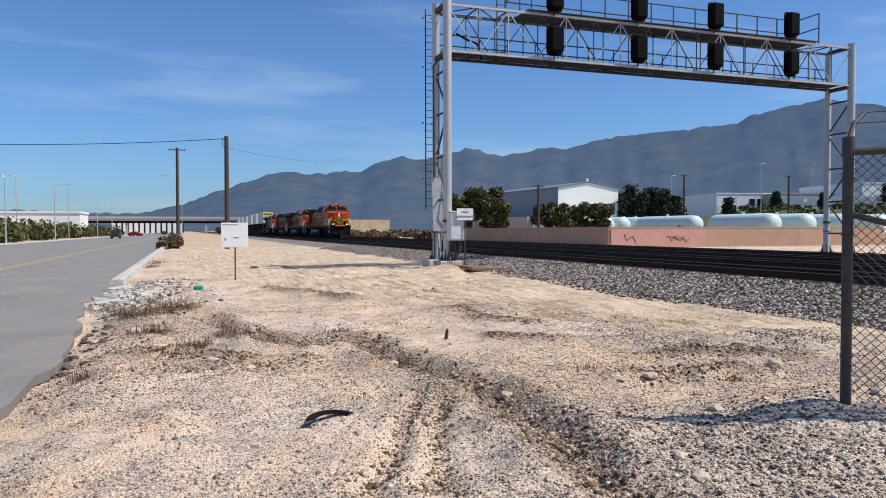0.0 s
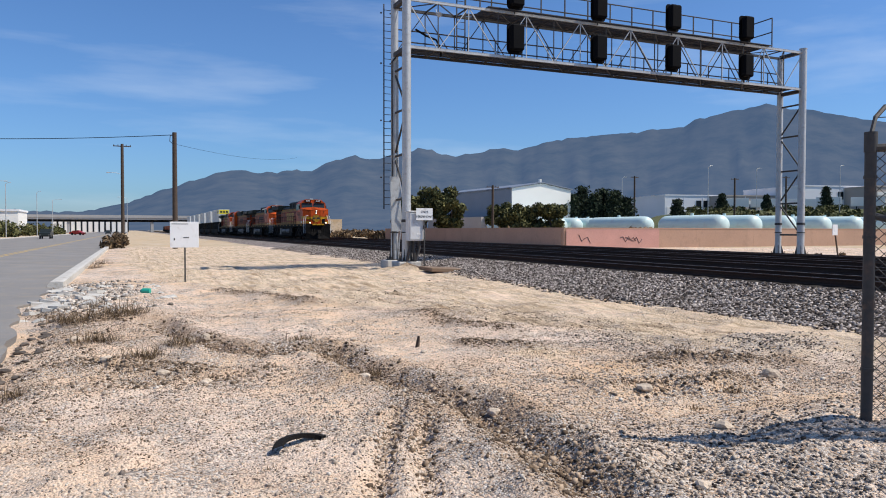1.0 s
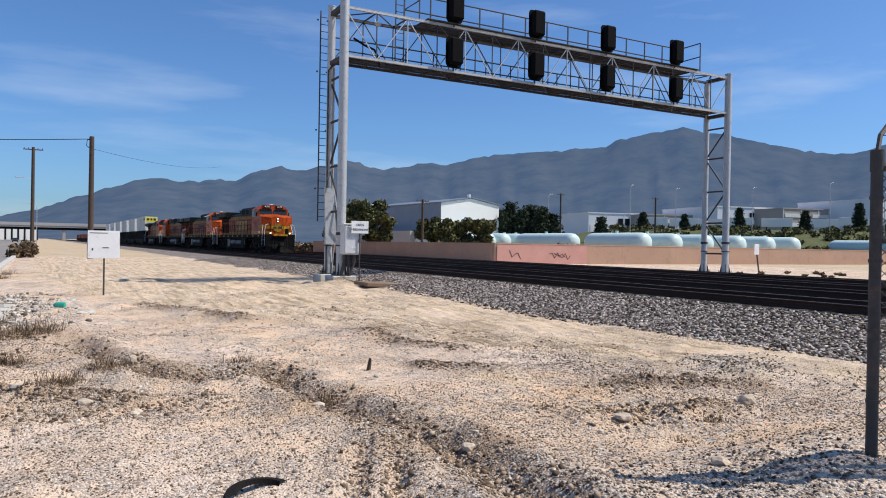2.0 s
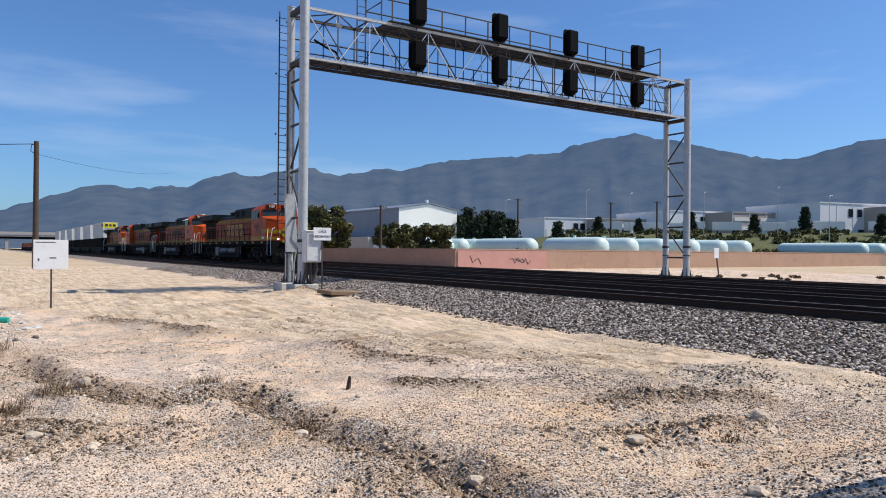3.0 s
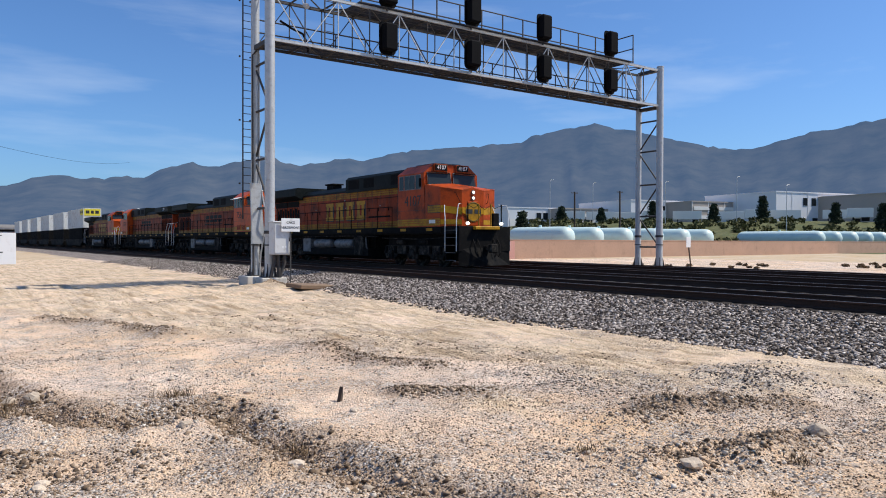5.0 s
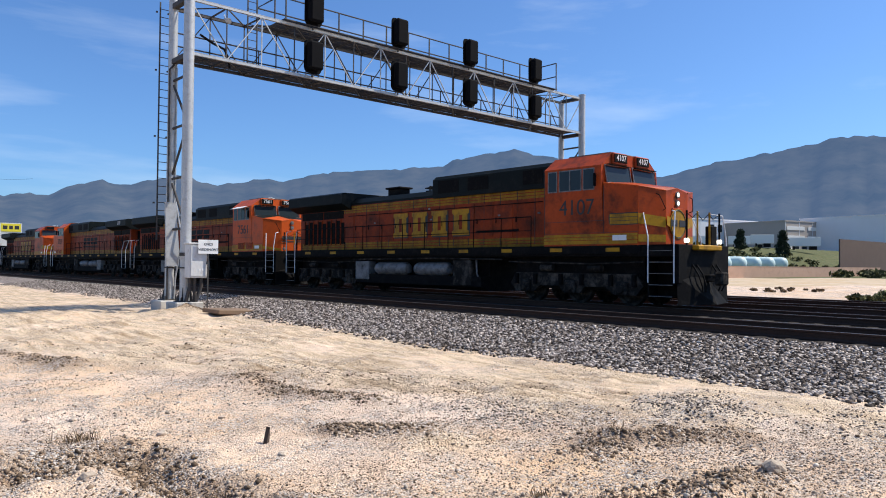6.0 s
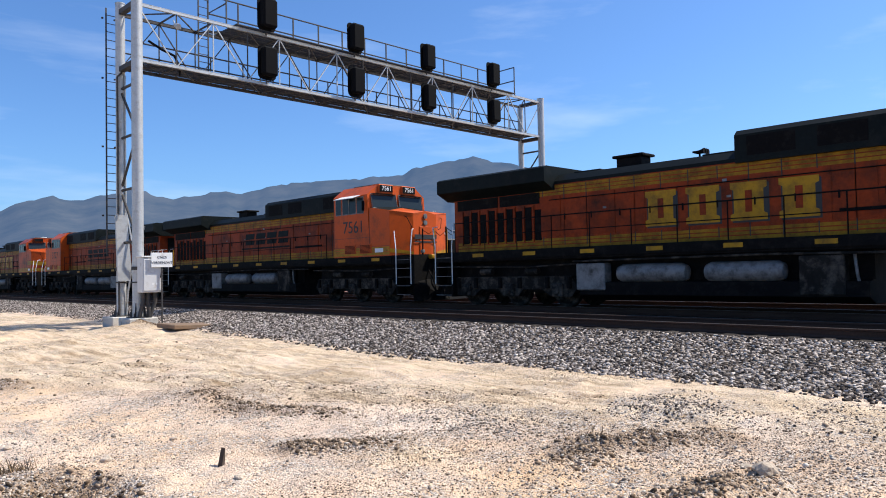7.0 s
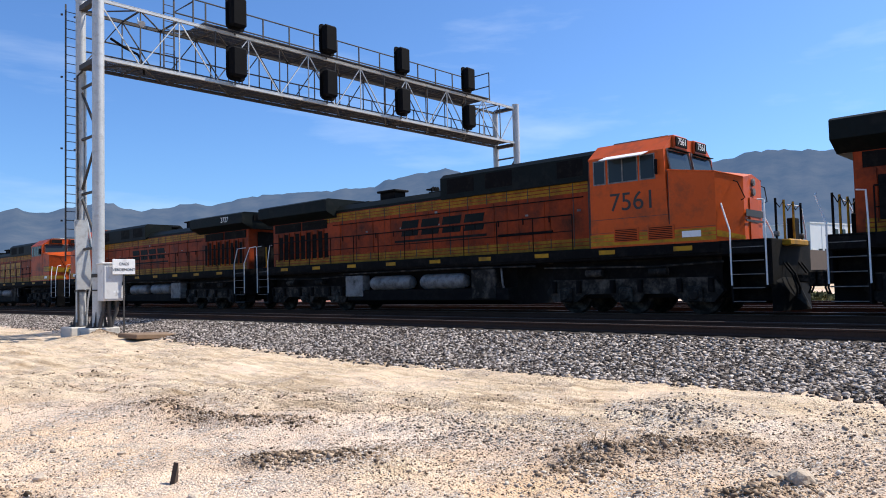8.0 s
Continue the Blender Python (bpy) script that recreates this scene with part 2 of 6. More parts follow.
# hood colours, darker than the cab's orange and yellow
M_hood = mat("dark_orange_hood_paint", (0.27, 0.040, 0.009), 0.5, 0.0, var=0.25, scale=0.5, fine=8, bump=0.04, dirt=(0.05, 0.018, 0.010), dirt_amount=0.5, spec=0.1, per_object=0.14)
M_dullyel = mat("dull_yellow_hood_stripe", (0.33, 0.165, 0.012), 0.5, 0.0, var=0.25, scale=0.9, fine=12, bump=0.04, dirt=(0.10, 0.05, 0.012), dirt_amount=0.55, spec=0.1)
M_green_dk = mat("sooty_dark_green_paint", (0.007, 0.010, 0.010), 0.55, 0.0, var=0.3, scale=0.9, fine=10, bump=0.05, dirt=(0.02, 0.02, 0.018), dirt_amount=0.3, spec=0.08)
M_black = mat("grimy_black_paint", (0.006, 0.0055, 0.0055), 0.75, 0.0, var=0.35, scale=1.4, fine=14, bump=0.1, dirt=(0.022, 0.019, 0.016), dirt_amount=0.35, spec=0.08)
M_frame = mat("dusty_cast_steel", (0.020, 0.018, 0.016), 0.85, 0.0, var=0.4, scale=1.1, fine=12, bump=0.15, dirt=(0.13, 0.108, 0.086), dirt_amount=0.42, spec=0.05)
M_silver = mat("dusty_silver_paint", (0.22, 0.215, 0.21), 0.55, 0.2, var=0.2, scale=1.4, fine=10, bump=0.06, dirt=(0.06, 0.056, 0.05), dirt_amount=0.5, spec=0.12)
M_glass = glass_mat("cab_glass", (0.025, 0.035, 0.04))
M_rubber = mat("black_rubber", (0.016, 0.014, 0.013), 0.9, var=0.3, fine=40, bump=0.3, spec=0.1)
M_lamp = glow_mat("headlight_glow", (1.0, 0.93, 0.78), 1.5)
M_contw = mat("white_container_paint", (0.66, 0.66, 0.62), 0.55, var=0.1, scale=0.8, fine=8, bump=0.05, dirt=(0.35, 0.27, 0.2), dirt_amount=0.35)
M_contb = mat("brown_container_paint", (0.24, 0.075, 0.045), 0.6, var=0.2, scale=0.8, fine=8, bump=0.05, dirt=(0.12, 0.05, 0.03), dirt_amount=0.4, per_object=0.3, spec=0.12)
M_brick = mat("tan_block_wall", (0.44, 0.275, 0.19), 0.92, var=0.16, scale=0.35, fine=6, bump=0.3, dirt=(0.30, 0.19, 0.13), dirt_amount=0.25)
M_pink = mat("pink_overpaint_on_blockwork", (0.52, 0.275, 0.225), 0.9, var=0.16, scale=0.6, fine=8, bump=0.2)
M_graf = mat("dark_spray_paint", (0.05, 0.035, 0.035), 0.7, var=0.2, bump=0.0)
M_tank = mat("pale_mint_tank_paint", (0.56, 0.69, 0.66), 0.5, var=0.07, scale=0.4, fine=5, bump=0.03, dirt=(0.5, 0.52, 0.5), dirt_amount=0.2)
M_bldg = mat("white_metal_siding", (0.84, 0.81, 0.75), 0.6, var=0.05, scale=0.2, fine=3, bump=0.05)
M_bldgtan = mat("tan_tilt_up_concrete", (0.44, 0.38, 0.33), 0.85, var=0.12, scale=0.1, fine=3, bump=0.05)
M_bldggrey = mat("pale_grey_tilt_up_concrete", (0.78, 0.78, 0.79), 0.85, var=0.08, scale=0.1, fine=3, bump=0.05)
M_roof = mat("grey_metal_roof", (0.22, 0.24, 0.28), 0.5, 0.3, var=0.12, scale=0.3, fine=4, bump=0.05)
M_darkwin = glass_mat("dark_window", (0.02, 0.025, 0.03))
M_leaf = island_mat("olive_leaves", (0.024, 0.030, 0.010), (0.19, 0.18, 0.07), tint=(0.080, 0.080, 0.030))
M_pine = island_mat("dark_conifer_needles", (0.008, 0.016, 0.010), (0.055, 0.07, 0.035), tint=(0.025, 0.036, 0.02))
M_brush = island_mat("dry_brush", (0.05, 0.033, 0.02), (0.30, 0.20, 0.11), tint=(0.12, 0.08, 0.045))
M_bark = mat("grey_bark", (0.10, 0.075, 0.055), 0.95, var=0.3, fine=20, bump=0.5)
M_bridge = mat("bridge_concrete", (0.36, 0.35, 0.34), 0.9, var=0.12, scale=0.2, fine=4, bump=0.1)
M_carblk = mat("dark_car_paint", (0.02, 0.025, 0.022), 0.3, 0.2, var=0.1, bump=0.0)
M_carred = mat("red_car_paint", (0.35, 0.02, 0.02), 0.3, 0.2, var=0.1, bump=0.0)
M_lineY = mat("faded_yellow_road_paint", (0.55, 0.36, 0.10), 0.85, var=0.25, scale=1, fine=30, bump=0.2, dirt=(0.2, 0.18, 0.15), dirt_amount=0.6)
M_tar = mat("dark_broken_asphalt", (0.085, 0.068, 0.055), 0.95, var=0.3, scale=3, fine=40, bump=0.5, per_object=0.3)
M_teal = mat("green_plastic", (0.02, 0.33, 0.24), 0.4, var=0.1, bump=0.05)
M_patch = mat("yellow_film_on_container", (0.80, 0.66, 0.04), 0.5, var=0.1, bump=0.02)

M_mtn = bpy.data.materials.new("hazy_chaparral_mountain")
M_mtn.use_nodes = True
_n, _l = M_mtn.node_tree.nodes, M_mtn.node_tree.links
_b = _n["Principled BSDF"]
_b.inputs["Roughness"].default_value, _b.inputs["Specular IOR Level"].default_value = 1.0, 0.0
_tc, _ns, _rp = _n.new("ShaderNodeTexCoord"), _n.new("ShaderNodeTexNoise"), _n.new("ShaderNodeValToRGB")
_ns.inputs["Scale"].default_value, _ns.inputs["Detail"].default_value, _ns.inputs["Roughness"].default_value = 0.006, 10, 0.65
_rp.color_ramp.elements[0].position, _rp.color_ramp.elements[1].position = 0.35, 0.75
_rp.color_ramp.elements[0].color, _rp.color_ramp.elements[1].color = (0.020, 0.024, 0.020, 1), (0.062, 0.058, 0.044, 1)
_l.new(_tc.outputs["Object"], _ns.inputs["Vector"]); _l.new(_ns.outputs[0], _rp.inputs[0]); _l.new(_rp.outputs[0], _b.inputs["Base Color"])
# aerial haze is put in as a blue glow of the slopes
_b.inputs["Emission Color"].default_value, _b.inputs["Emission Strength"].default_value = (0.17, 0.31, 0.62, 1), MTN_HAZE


# ---- mesh tools ----
class Geo:
    """Collects vertices and faces of one mesh."""

    def __init__(self):
        self.v, self.f = [], []

    def add(self, vs, fs):
        k = len(self.v)
        self.v.extend(tuple(p) for p in vs)
        self.f.extend(tuple(i + k for i in f) for f in fs)
        return self

    def box(self, x0, x1, y0, y1, z0, z1, b=0.0, m=None):
        """A box with chamfered edges."""
        if b <= 0:
            vs = [(x, y, z) for x in (x0, x1) for y in (y0, y1) for z in (z0, z1)]
            fs = [(0, 1, 3, 2), (4, 6, 7, 5), (0, 4, 5, 1), (2, 3, 7, 6), (0, 2, 6, 4), (1, 5, 7, 3)]
        else:
            b = min(b, 0.45 * min(abs(x1 - x0), abs(y1 - y0), abs(z1 - z0)))
            bm = bmesh.new()
            bmesh.ops.create_cube(bm, size=1.0, matrix=Matrix.Translation(((x0 + x1) / 2, (y0 + y1) / 2, (z0 + z1) / 2)) @ Matrix.Diagonal((x1 - x0, y1 - y0, z1 - z0, 1)))
            bmesh.ops.bevel(bm, geom=bm.edges[:], offset=b, segments=1, affect="EDGES")
            bm.verts.index_update()
            vs, fs = [v.co[:] for v in bm.verts], [[v.index for v in f.verts] for f in bm.faces]
            bm.free()
        if m is not None:
            vs = [tuple(m @ Vector(p)) for p in vs]
        return self.add(vs, fs)

    def tube(self, a, z, r, n=8, r2=None, caps=True):
        """A round bar from a to z."""
        a, z = Vector(a), Vector(z)
        r2 = r if r2 is None else r2
        d = (z - a).normalized()
        u = d.orthogonal().normalized()
        w = d.cross(u)
        vs = []
        for p, q in ((a, r), (z, r2)):
            for i in range(n):
                t = 2 * math.pi * i / n
                vs.append(p + q * (math.cos(t) * u + math.sin(t) * w))
        fs = [(i, (i + 1) % n, n + (i + 1) % n, n + i) for i in range(n)]
        if caps:
            fs += [tuple(range(n))[::-1], tuple(range(n, 2 * n))]
        return self.add(vs, fs)

    def path(self, pts, r, n=6):
        """A bent round bar through the points, in one piece."""
        pts = [Vector(p) for p in pts]
        vs, fs, u = [], [], None
        for i, p in enumerate(pts):
            d = (pts[min(i + 1, len(pts) - 1)] - pts[max(i - 1, 0)]).normalized()
            u = d.orthogonal().normalized() if u is None else (u - d * u.dot(d)).normalized()
            w = d.cross(u)
            vs += [p + r * (math.cos(2 * math.pi * k / n) * u + math.sin(2 * math.pi * k / n) * w) for k in range(n)]
            if i:
                fs += [((i - 1) * n + k, (i - 1) * n + (k + 1) % n, i * n + (k + 1) % n, i * n + k) for k in range(n)]
        fs += [tuple(range(n))[::-1], tuple(range((len(pts) - 1) * n, len(pts) * n))]
        return self.add(vs, fs)

    def bar(self, a, z, w, h):
        """A rectangular bar from a to z."""
        a, z = Vector(a), Vector(z)
        d = z - a
        q = d.to_track_quat("Y", "Z").to_matrix().to_4x4()
        return self.box(-w / 2, w / 2, 0, d.length, -h / 2, h / 2, 0, Matrix.Translation(a) @ q)

    def prism(self, poly, axis, a, z):
        """A polygon, given in the plane across the axis, drawn out from a to z along it."""
        def put(p, k):
            return {"x": (k, p[0], p[1]), "y": (p[0], k, p[1]), "z": (p[0], p[1], k)}[axis]
        n = len(poly)
        vs = [put(p, a) for p in poly] + [put(p, z) for p in poly]
        fs = [tuple(range(n))[::-1], tuple(range(n, 2 * n))] + [(i, (i + 1) % n, n + (i + 1) % n, n + i) for i in range(n)]
        return self.add(vs, fs)

    def lathe(self, prof, centre, axis="y", n=20):
        """A profile of (radius, along) turned round an axis."""
        c, vs, fs = Vector(centre), [], []
        for r, k in prof:
            for i in range(n):
                t = 2 * math.pi * i / n
                p, q = r * math.cos(t), r * math.sin(t)
                vs.append(c + Vector({"x": (k, p, q), "y": (p, k, q), "z": (p, q, k)}[axis]))
        for j in range(len(prof) - 1):
            fs += [(j * n + i, j * n + (i + 1) % n, (j + 1) * n + (i + 1) % n, (j + 1) * n + i) for i in range(n)]
        fs += [tuple(range(n))[::-1], tuple(range((len(prof) - 1) * n, len(prof) * n))]
        return self.add(vs, fs)

    def mesh(self, name, material, smooth=False):
        me = bpy.data.meshes.new(name)
        me.from_pydata(self.v, [], self.f)
        bm = bmesh.new()
        bm.from_mesh(me)
        bmesh.ops.recalc_face_normals(bm, faces=bm.faces[:])
        bm.to_mesh(me)
        bm.free()
        me.materials.append(material)
        if smooth:
            me.polygons.foreach_set("use_smooth", [True] * len(me.polygons))
            me.set_sharp_from_angle(angle=radians(38))
        return me


def part(name, geo, material, parent, label="", smooth=False):
    ob = new(name, geo.mesh(name, material, smooth))
    ob.parent = parent
    if label:
        tagged(ob, label)
    return ob


def thing(name, label, category, m=None, group="", kind=""):
    ob = new(name)
    ob.empty_display_size = 0.2
    if m is not None:
        ob.matrix_basis = m
    return tagged(ob, label, category, group, kind)


def single(name, geo, material, label, category, m=None, group="", kind="", smooth=False):
    ob = new(name, geo.mesh(name, material, smooth))
    if m is not None:
        ob.matrix_basis = m
    return tagged(ob, label, category, group, kind)


def words(text, size, material, m, parent, name="lettering", depth=0.004):
    """Lettering as a mesh part, centred on the pose m, in whose x-y plane it lies."""
    cu = bpy.data.curves.new(name, "FONT")
    cu.body, cu.size, cu.extrude, cu.align_x, cu.align_y = text, size, depth, "CENTER", "CENTER"
    tmp = new(name, cu)
    me = bpy.data.meshes.new_from_object(tmp.evaluated_get(bpy.context.evaluated_depsgraph_get()))
    bpy.data.objects.remove(tmp)
    bpy.data.curves.remove(cu)
    me.transform(m)
    me.materials.clear()
    me.materials.append(material)
    ob = new(name, me)
    ob.parent = parent
    return ob


def smooth_step(a, z, x):
    t = np.clip((x - a) / (z - a), 0, 1)
    return t * t * (3 - 2 * t)


def wave_noise(x, y, scale, seed, octaves=4):
    """Smooth value noise on arrays."""
    out, amp, tot = np.zeros_like(x, dtype=float), 1.0, 0.0
    for o in range(octaves):
        u, v = x * scale * 2 ** o + seed * 17.3, y * scale * 2 ** o + seed * 9.1
        i, j = np.floor(u), np.floor(v)
        fu, fv = u - i, v - j
        fu, fv = fu * fu * (3 - 2 * fu), fv * fv * (3 - 2 * fv)

        def h(a, b):
            s = np.sin(a * 127.1 + b * 311.7 + seed * 74.7) * 43758.5453
            return s - np.floor(s)
        out += amp * ((h(i, j) * (1 - fu) + h(i + 1, j) * fu) * (1 - fv) + (h(i, j + 1) * (1 - fu) + h(i + 1, j + 1) * fu) * fv)
        tot += amp
        amp *= 0.5
    return out / tot - 0.5


def line_distance(x, y, pts):
    """How far each place is from a polyline."""
    best = np.full_like(x, 1e9, dtype=float)
    for (ax, ay), (bx, by) in zip(pts, pts[1:]):
        dx, dy = bx - ax, by - ay
        k = np.clip(((x - ax) * dx + (y - ay) * dy) / (dx * dx + dy * dy), 0, 1)
        best = np.minimum(best, np.hypot(x - ax - k * dx, y - ay - k * dy))
    return best


# ---- ground ----
TRACKS = (15.65, 20.15, 24.6, 29.1)
RAIL = 0.55
GULLY = ((2.45, 2.5), (2.53, 4.4), (2.67, 5.4), (2.75, 6.9), (2.46, 8.2), (2.42, 9.6), (2.36, 10.6), (1.65, 10.6), (1.05, 10.8), (0.72, 12.2), (0.2, 14.6))
BANKS = (((5.10, 13.9), (5.25, 12.4), (5.55, 11.2)), ((2.2, 21.6), (3.1, 19.0), (3.65, 17.0)), ((-1.85, 17.2), (-0.95, 15.2), (-0.35, 14.9)), ((-0.7, 10.6), (-0.05, 10.1), (0.6, 9.8)),
         ((4.4, 6.9), (5.2, 6.6), (6.1, 6.5)), ((5.6, 7.9), (6.4, 8.15), (7.4, 7.4)), ((4.4, 10.2), (4.9, 9.75)), ((10.3, 28.7), (11.5, 27.9)))
RUTS = (((0.75, 2.0), (0.99, 4.58), (1.39, 5.34), (1.88, 6.49), (2.5, 7.6)), ((1.15, 2.0), (1.40, 4.32), (1.89, 5.85), (2.4, 6.9)))
TRACKWAY = (((3.6, 23.0), (4.6, 18.5), (5.9, 14.0), (7.0, 10.0), (8.9, 5.5)), ((5.2, 22.0), (6.3, 17.5), (7.5, 12.5), (8.7, 9.3)), ((1.8, 26.5), (5.0, 24.6), (8.0, 24.0), (10.4, 22.0)), ((4.8, 18.2), (6.6, 13.6), (7.6, 10.3)))
PACKED_Y, PACKED_X = (4, 7, 8.5, 11, 13.5, 17, 21, 26, 40), (9.6, 7.6, 6.9, 6.0, 5.4, 3.9, 2.5, 0.7, -0.8)


def bank_near(x, y, width):
    """How close each place is to the dug gully and the crumbled banks, 0 to 1."""
    out = np.exp(-((line_distance(x, y, GULLY) + 0.25 * wave_noise(x, y, 2.5, 11)) / width) ** 2)
    for line in BANKS:
        out = np.maximum(out, np.exp(-((line_distance(x, y, line) + 0.3 * wave_noise(x, y, 2.2, 12)) / (width * 0.85)) ** 2))
    return out


def packed(x, y):
    """Where wheels have packed the dirt into a smooth yellowish track, 0 to 1."""
    return smooth_step(-0.6, 0.9, x - np.interp(y, PACKED_Y, PACKED_X) + 1.6 * wave_noise(x, y, 0.5, 33, 4)) * smooth_step(11.4, 10.7, x)


def gravelly(x, y):
    """Drifts of grey gravel on the dirt, 0 to 1."""
    d = np.exp(-((x - 8.5) ** 2 / 0.7 + (y - 8.4) ** 2 / 0.35)) + 0.8 * np.exp(-((x - 5.0) ** 2 / 1.6 + (y - 4.2) ** 2 / 1.1)) + 0.6 * np.exp(-((x - 3.4) ** 2 / 0.8 + (y - 4.2) ** 2 / 1.6)) \
        + 0.7 * np.exp(-((x + 1.2) ** 2 / 1.3 + (y - 20.0) ** 2 / 12.0)) + 0.5 * np.exp(-((x - 9.4) ** 2 / 1.2 + (y - 6.6) ** 2 / 2.0)) + 0.5 * np.exp(-((x - 6.7) ** 2 / 0.6 + (y - 9.6) ** 2 / 1.0))
    return np.clip(d + 1.2 * wave_noise(x, y, 0.9, 43, 4) * np.minimum(1, 3 * d), 0, 1)


def height(x, y):
    """The ground's height at arrays of places."""
    x, y = np.asarray(x, dtype=float), np.asarray(y, dtype=float)
    near = smooth_step(60, 25, np.hypot(x, y))
    z = 0.10 * wave_noise(x, y, 0.25, 3) + near * (0.17 * wave_noise(x, y, 0.9, 5, 4) + 0.15 * np.abs(wave_noise(x, y, 2.2, 8, 4)) - 0.03)
    g = line_distance(x, y, GULLY) + 0.10 * wave_noise(x, y, 2.5, 11)
    z += -0.10 * np.exp(-(g / 0.2) ** 2) + 0.07 * np.exp(-((g - 0.42) / 0.22) ** 2) * (1 + 2 * wave_noise(x, y, 2.0, 14))
    for line in BANKS:
        g = line_distance(x, y, line) + 0.12 * wave_noise(x, y, 2.2, 12)
        z += 0.06 * np.exp(-(g / 0.26) ** 2) * (1 + 2 * wave_noise(x, y, 5, 2))
    z += 0.10 * bank_near(x, y, 0.5) * wave_noise(x, y, 5.0, 15, 4)
    for rut in RUTS:
        g = line_distance(x, y, rut) + 0.03 * wave_noise(x, y, 4, 16)
        z += (-0.04 * np.exp(-(g / 0.08) ** 2) + 0.025 * np.exp(-((g - 0.18) / 0.07) ** 2)) * smooth_step(7.8, 6.0, y)
    for line in TRACKWAY:
        g = line_distance(x, y, line) + 0.25 * wave_noise(x, y, 0.6, 24)
        z += -0.03 * np.exp(-((g - 0.1) / 0.09) ** 2) + 0.02 * np.exp(-((g - 0.28) / 0.08) ** 2)
    # wheel tracks drawn out along the line, and the tread left in two soft spots
    z += packed(x, y) * near * (0.05 * wave_noise(x * 3.2, y * 0.16, 1.0, 17, 4) + 0.03 * wave_noise(x, y, 3.0, 23, 4))
    for px_, py_, wx, wy, ax, ay, amp in ((4.95, 9.15, 0.45, 0.35, 0.35, 0.94, 0.032), (4.55, 7.25, 0.5, 0.45, 0.75, 0.66, 0.026)):
        u = (x - px_) * ax + (y - py_) * ay
        z += amp * np.sin(u * 2 * np.pi / 0.15 + 2.5 * wave_noise(x, y, 2.0, 18)) * np.exp(-((x - px_) ** 2 / wx ** 2 + (y - py_) ** 2 / wy ** 2))
    z += 0.25 * np.exp(-((x - 5.35) ** 2 / 2.2 + (y - 4.2) ** 2 / 1.7)) * (1 + 0.5 * wave_noise(x, y, 3.0, 19))
    z += 0.15 * np.exp(-((x - 8.5) ** 2 / 0.8 + (y - 8.45) ** 2 / 0.4))
    z += 0.07 * np.exp(-((x - 5.2) ** 2 / 0.6 + (y - 6.6) ** 2 / 0.3))
    z += 0.32 * np.exp(-((x - 10.9) ** 2 / 1.6 + (y - 28.7) ** 2 / 1.0))
    z += 0.10 * np.exp(-((x + 0.4) ** 2 / 1.5 + (y - 18.5) ** 2 / 9.0)) * (1 + 2 * wave_noise(x, y, 1.5, 4))
    rough = 0.05 * wave_noise(x, y, 1.6, 21, 3) * near
    bed = np.interp(x, (10.5, 11.2, 13.9, 14.2, 30.6, 33.0), (0.0, 0.05, 0.33, 0.36, 0.36, 0.05))
    k = smooth_step(10.2, 11.2, x) * smooth_step(35.0, 33.0, x)
    z = z * (1 - k) + (bed + rough * smooth_step(14.2, 12.0, x)) * k
    rise = smooth_step(0.66, 0.9, x / np.maximum(np.abs(y), 1.0)) * (x > 40) * smooth_step(120, 260, np.hypot(x, y)) * smooth_step(72, 115, y)
    z += 8.5 * rise
    road = smooth_step(-1.3, -2.0, x)
    z = z * (1 - road) - 0.06 * road
    cut = smooth_step(-2.2, -1.7, x) * smooth_step(-0.9, -1.5, x) * smooth_step(17, 13, y)
    return z - 0.10 * cut


def spread(a, z, near_a, near_z, fine, coarse_n, power=2.4):
    """Grid lines: even between near_a and near_z, wider and wider towards a and z."""
    t = np.linspace(0, 1, coarse_n + 1)[1:] ** power
    return np.concatenate(((near_a - (near_a - a) * t)[::-1], np.arange(near_a, near_z, fine), near_z + (z - near_z) * t))


gx = spread(-2600, 2600, -3.0, 14.4, 0.06, 46)
gx = np.unique(np.concatenate((gx, np.linspace(15, 36, 22))))
gy = np.unique(np.concatenate((spread(-2600, 2600, 1.5, 34.0, 0.085, 60), np.arange(3.5, 12.0, 0.045))))
GX, GY = np.meshgrid(gx, gy)
GZ = height(GX, GY)
nx, ny = len(gx), len(gy)
me = bpy.data.meshes.new("ground")
idx = np.arange(nx * ny).reshape(ny, nx)
quads = np.stack((idx[:-1, :-1], idx[:-1, 1:], idx[1:, 1:], idx[1:, :-1]), -1).reshape(-1, 4)
me.vertices.add(nx * ny)
me.vertices.foreach_set("co", np.stack((GX, GY, GZ), -1).ravel())
me.loops.add(quads.size)
me.loops.foreach_set("vertex_index", quads.ravel())
me.polygons.add(len(quads))
me.polygons.foreach_set("loop_start", np.arange(0, quads.size, 4))
me.polygons.foreach_set("loop_total", np.full(len(quads), 4))
cx = (GX[:-1, :-1] + GX[1:, 1:]).ravel() / 2
cy = (GY[:-1, :-1] + GY[1:, 1:]).ravel() / 2
BALLAST_Y, BALLAST_X = (0, 8, 11, 15, 20, 24, 30), (10.7, 10.75, 10.7, 10.75, 11.15, 11.6, 11.7)
edge = np.interp(cy, BALLAST_Y, BALLAST_X) + 0.9 * wave_noise(cx, cy, 0.35, 31, 4)
slot = np.zeros(len(quads), dtype=int)
slot[np.hypot(cx, cy) > 80] = 3
slot[(cx > edge) & (cx < 33)] = 1
slot[(cx > 14.15) & (cx < 30.7)] = 2
slot[(cx > 60) & (np.hypot(cx, cy) > 140) & (cx > 0.62 * cy) & (cy > 40)] = 4
me.polygons.foreach_set("material_index", slot)
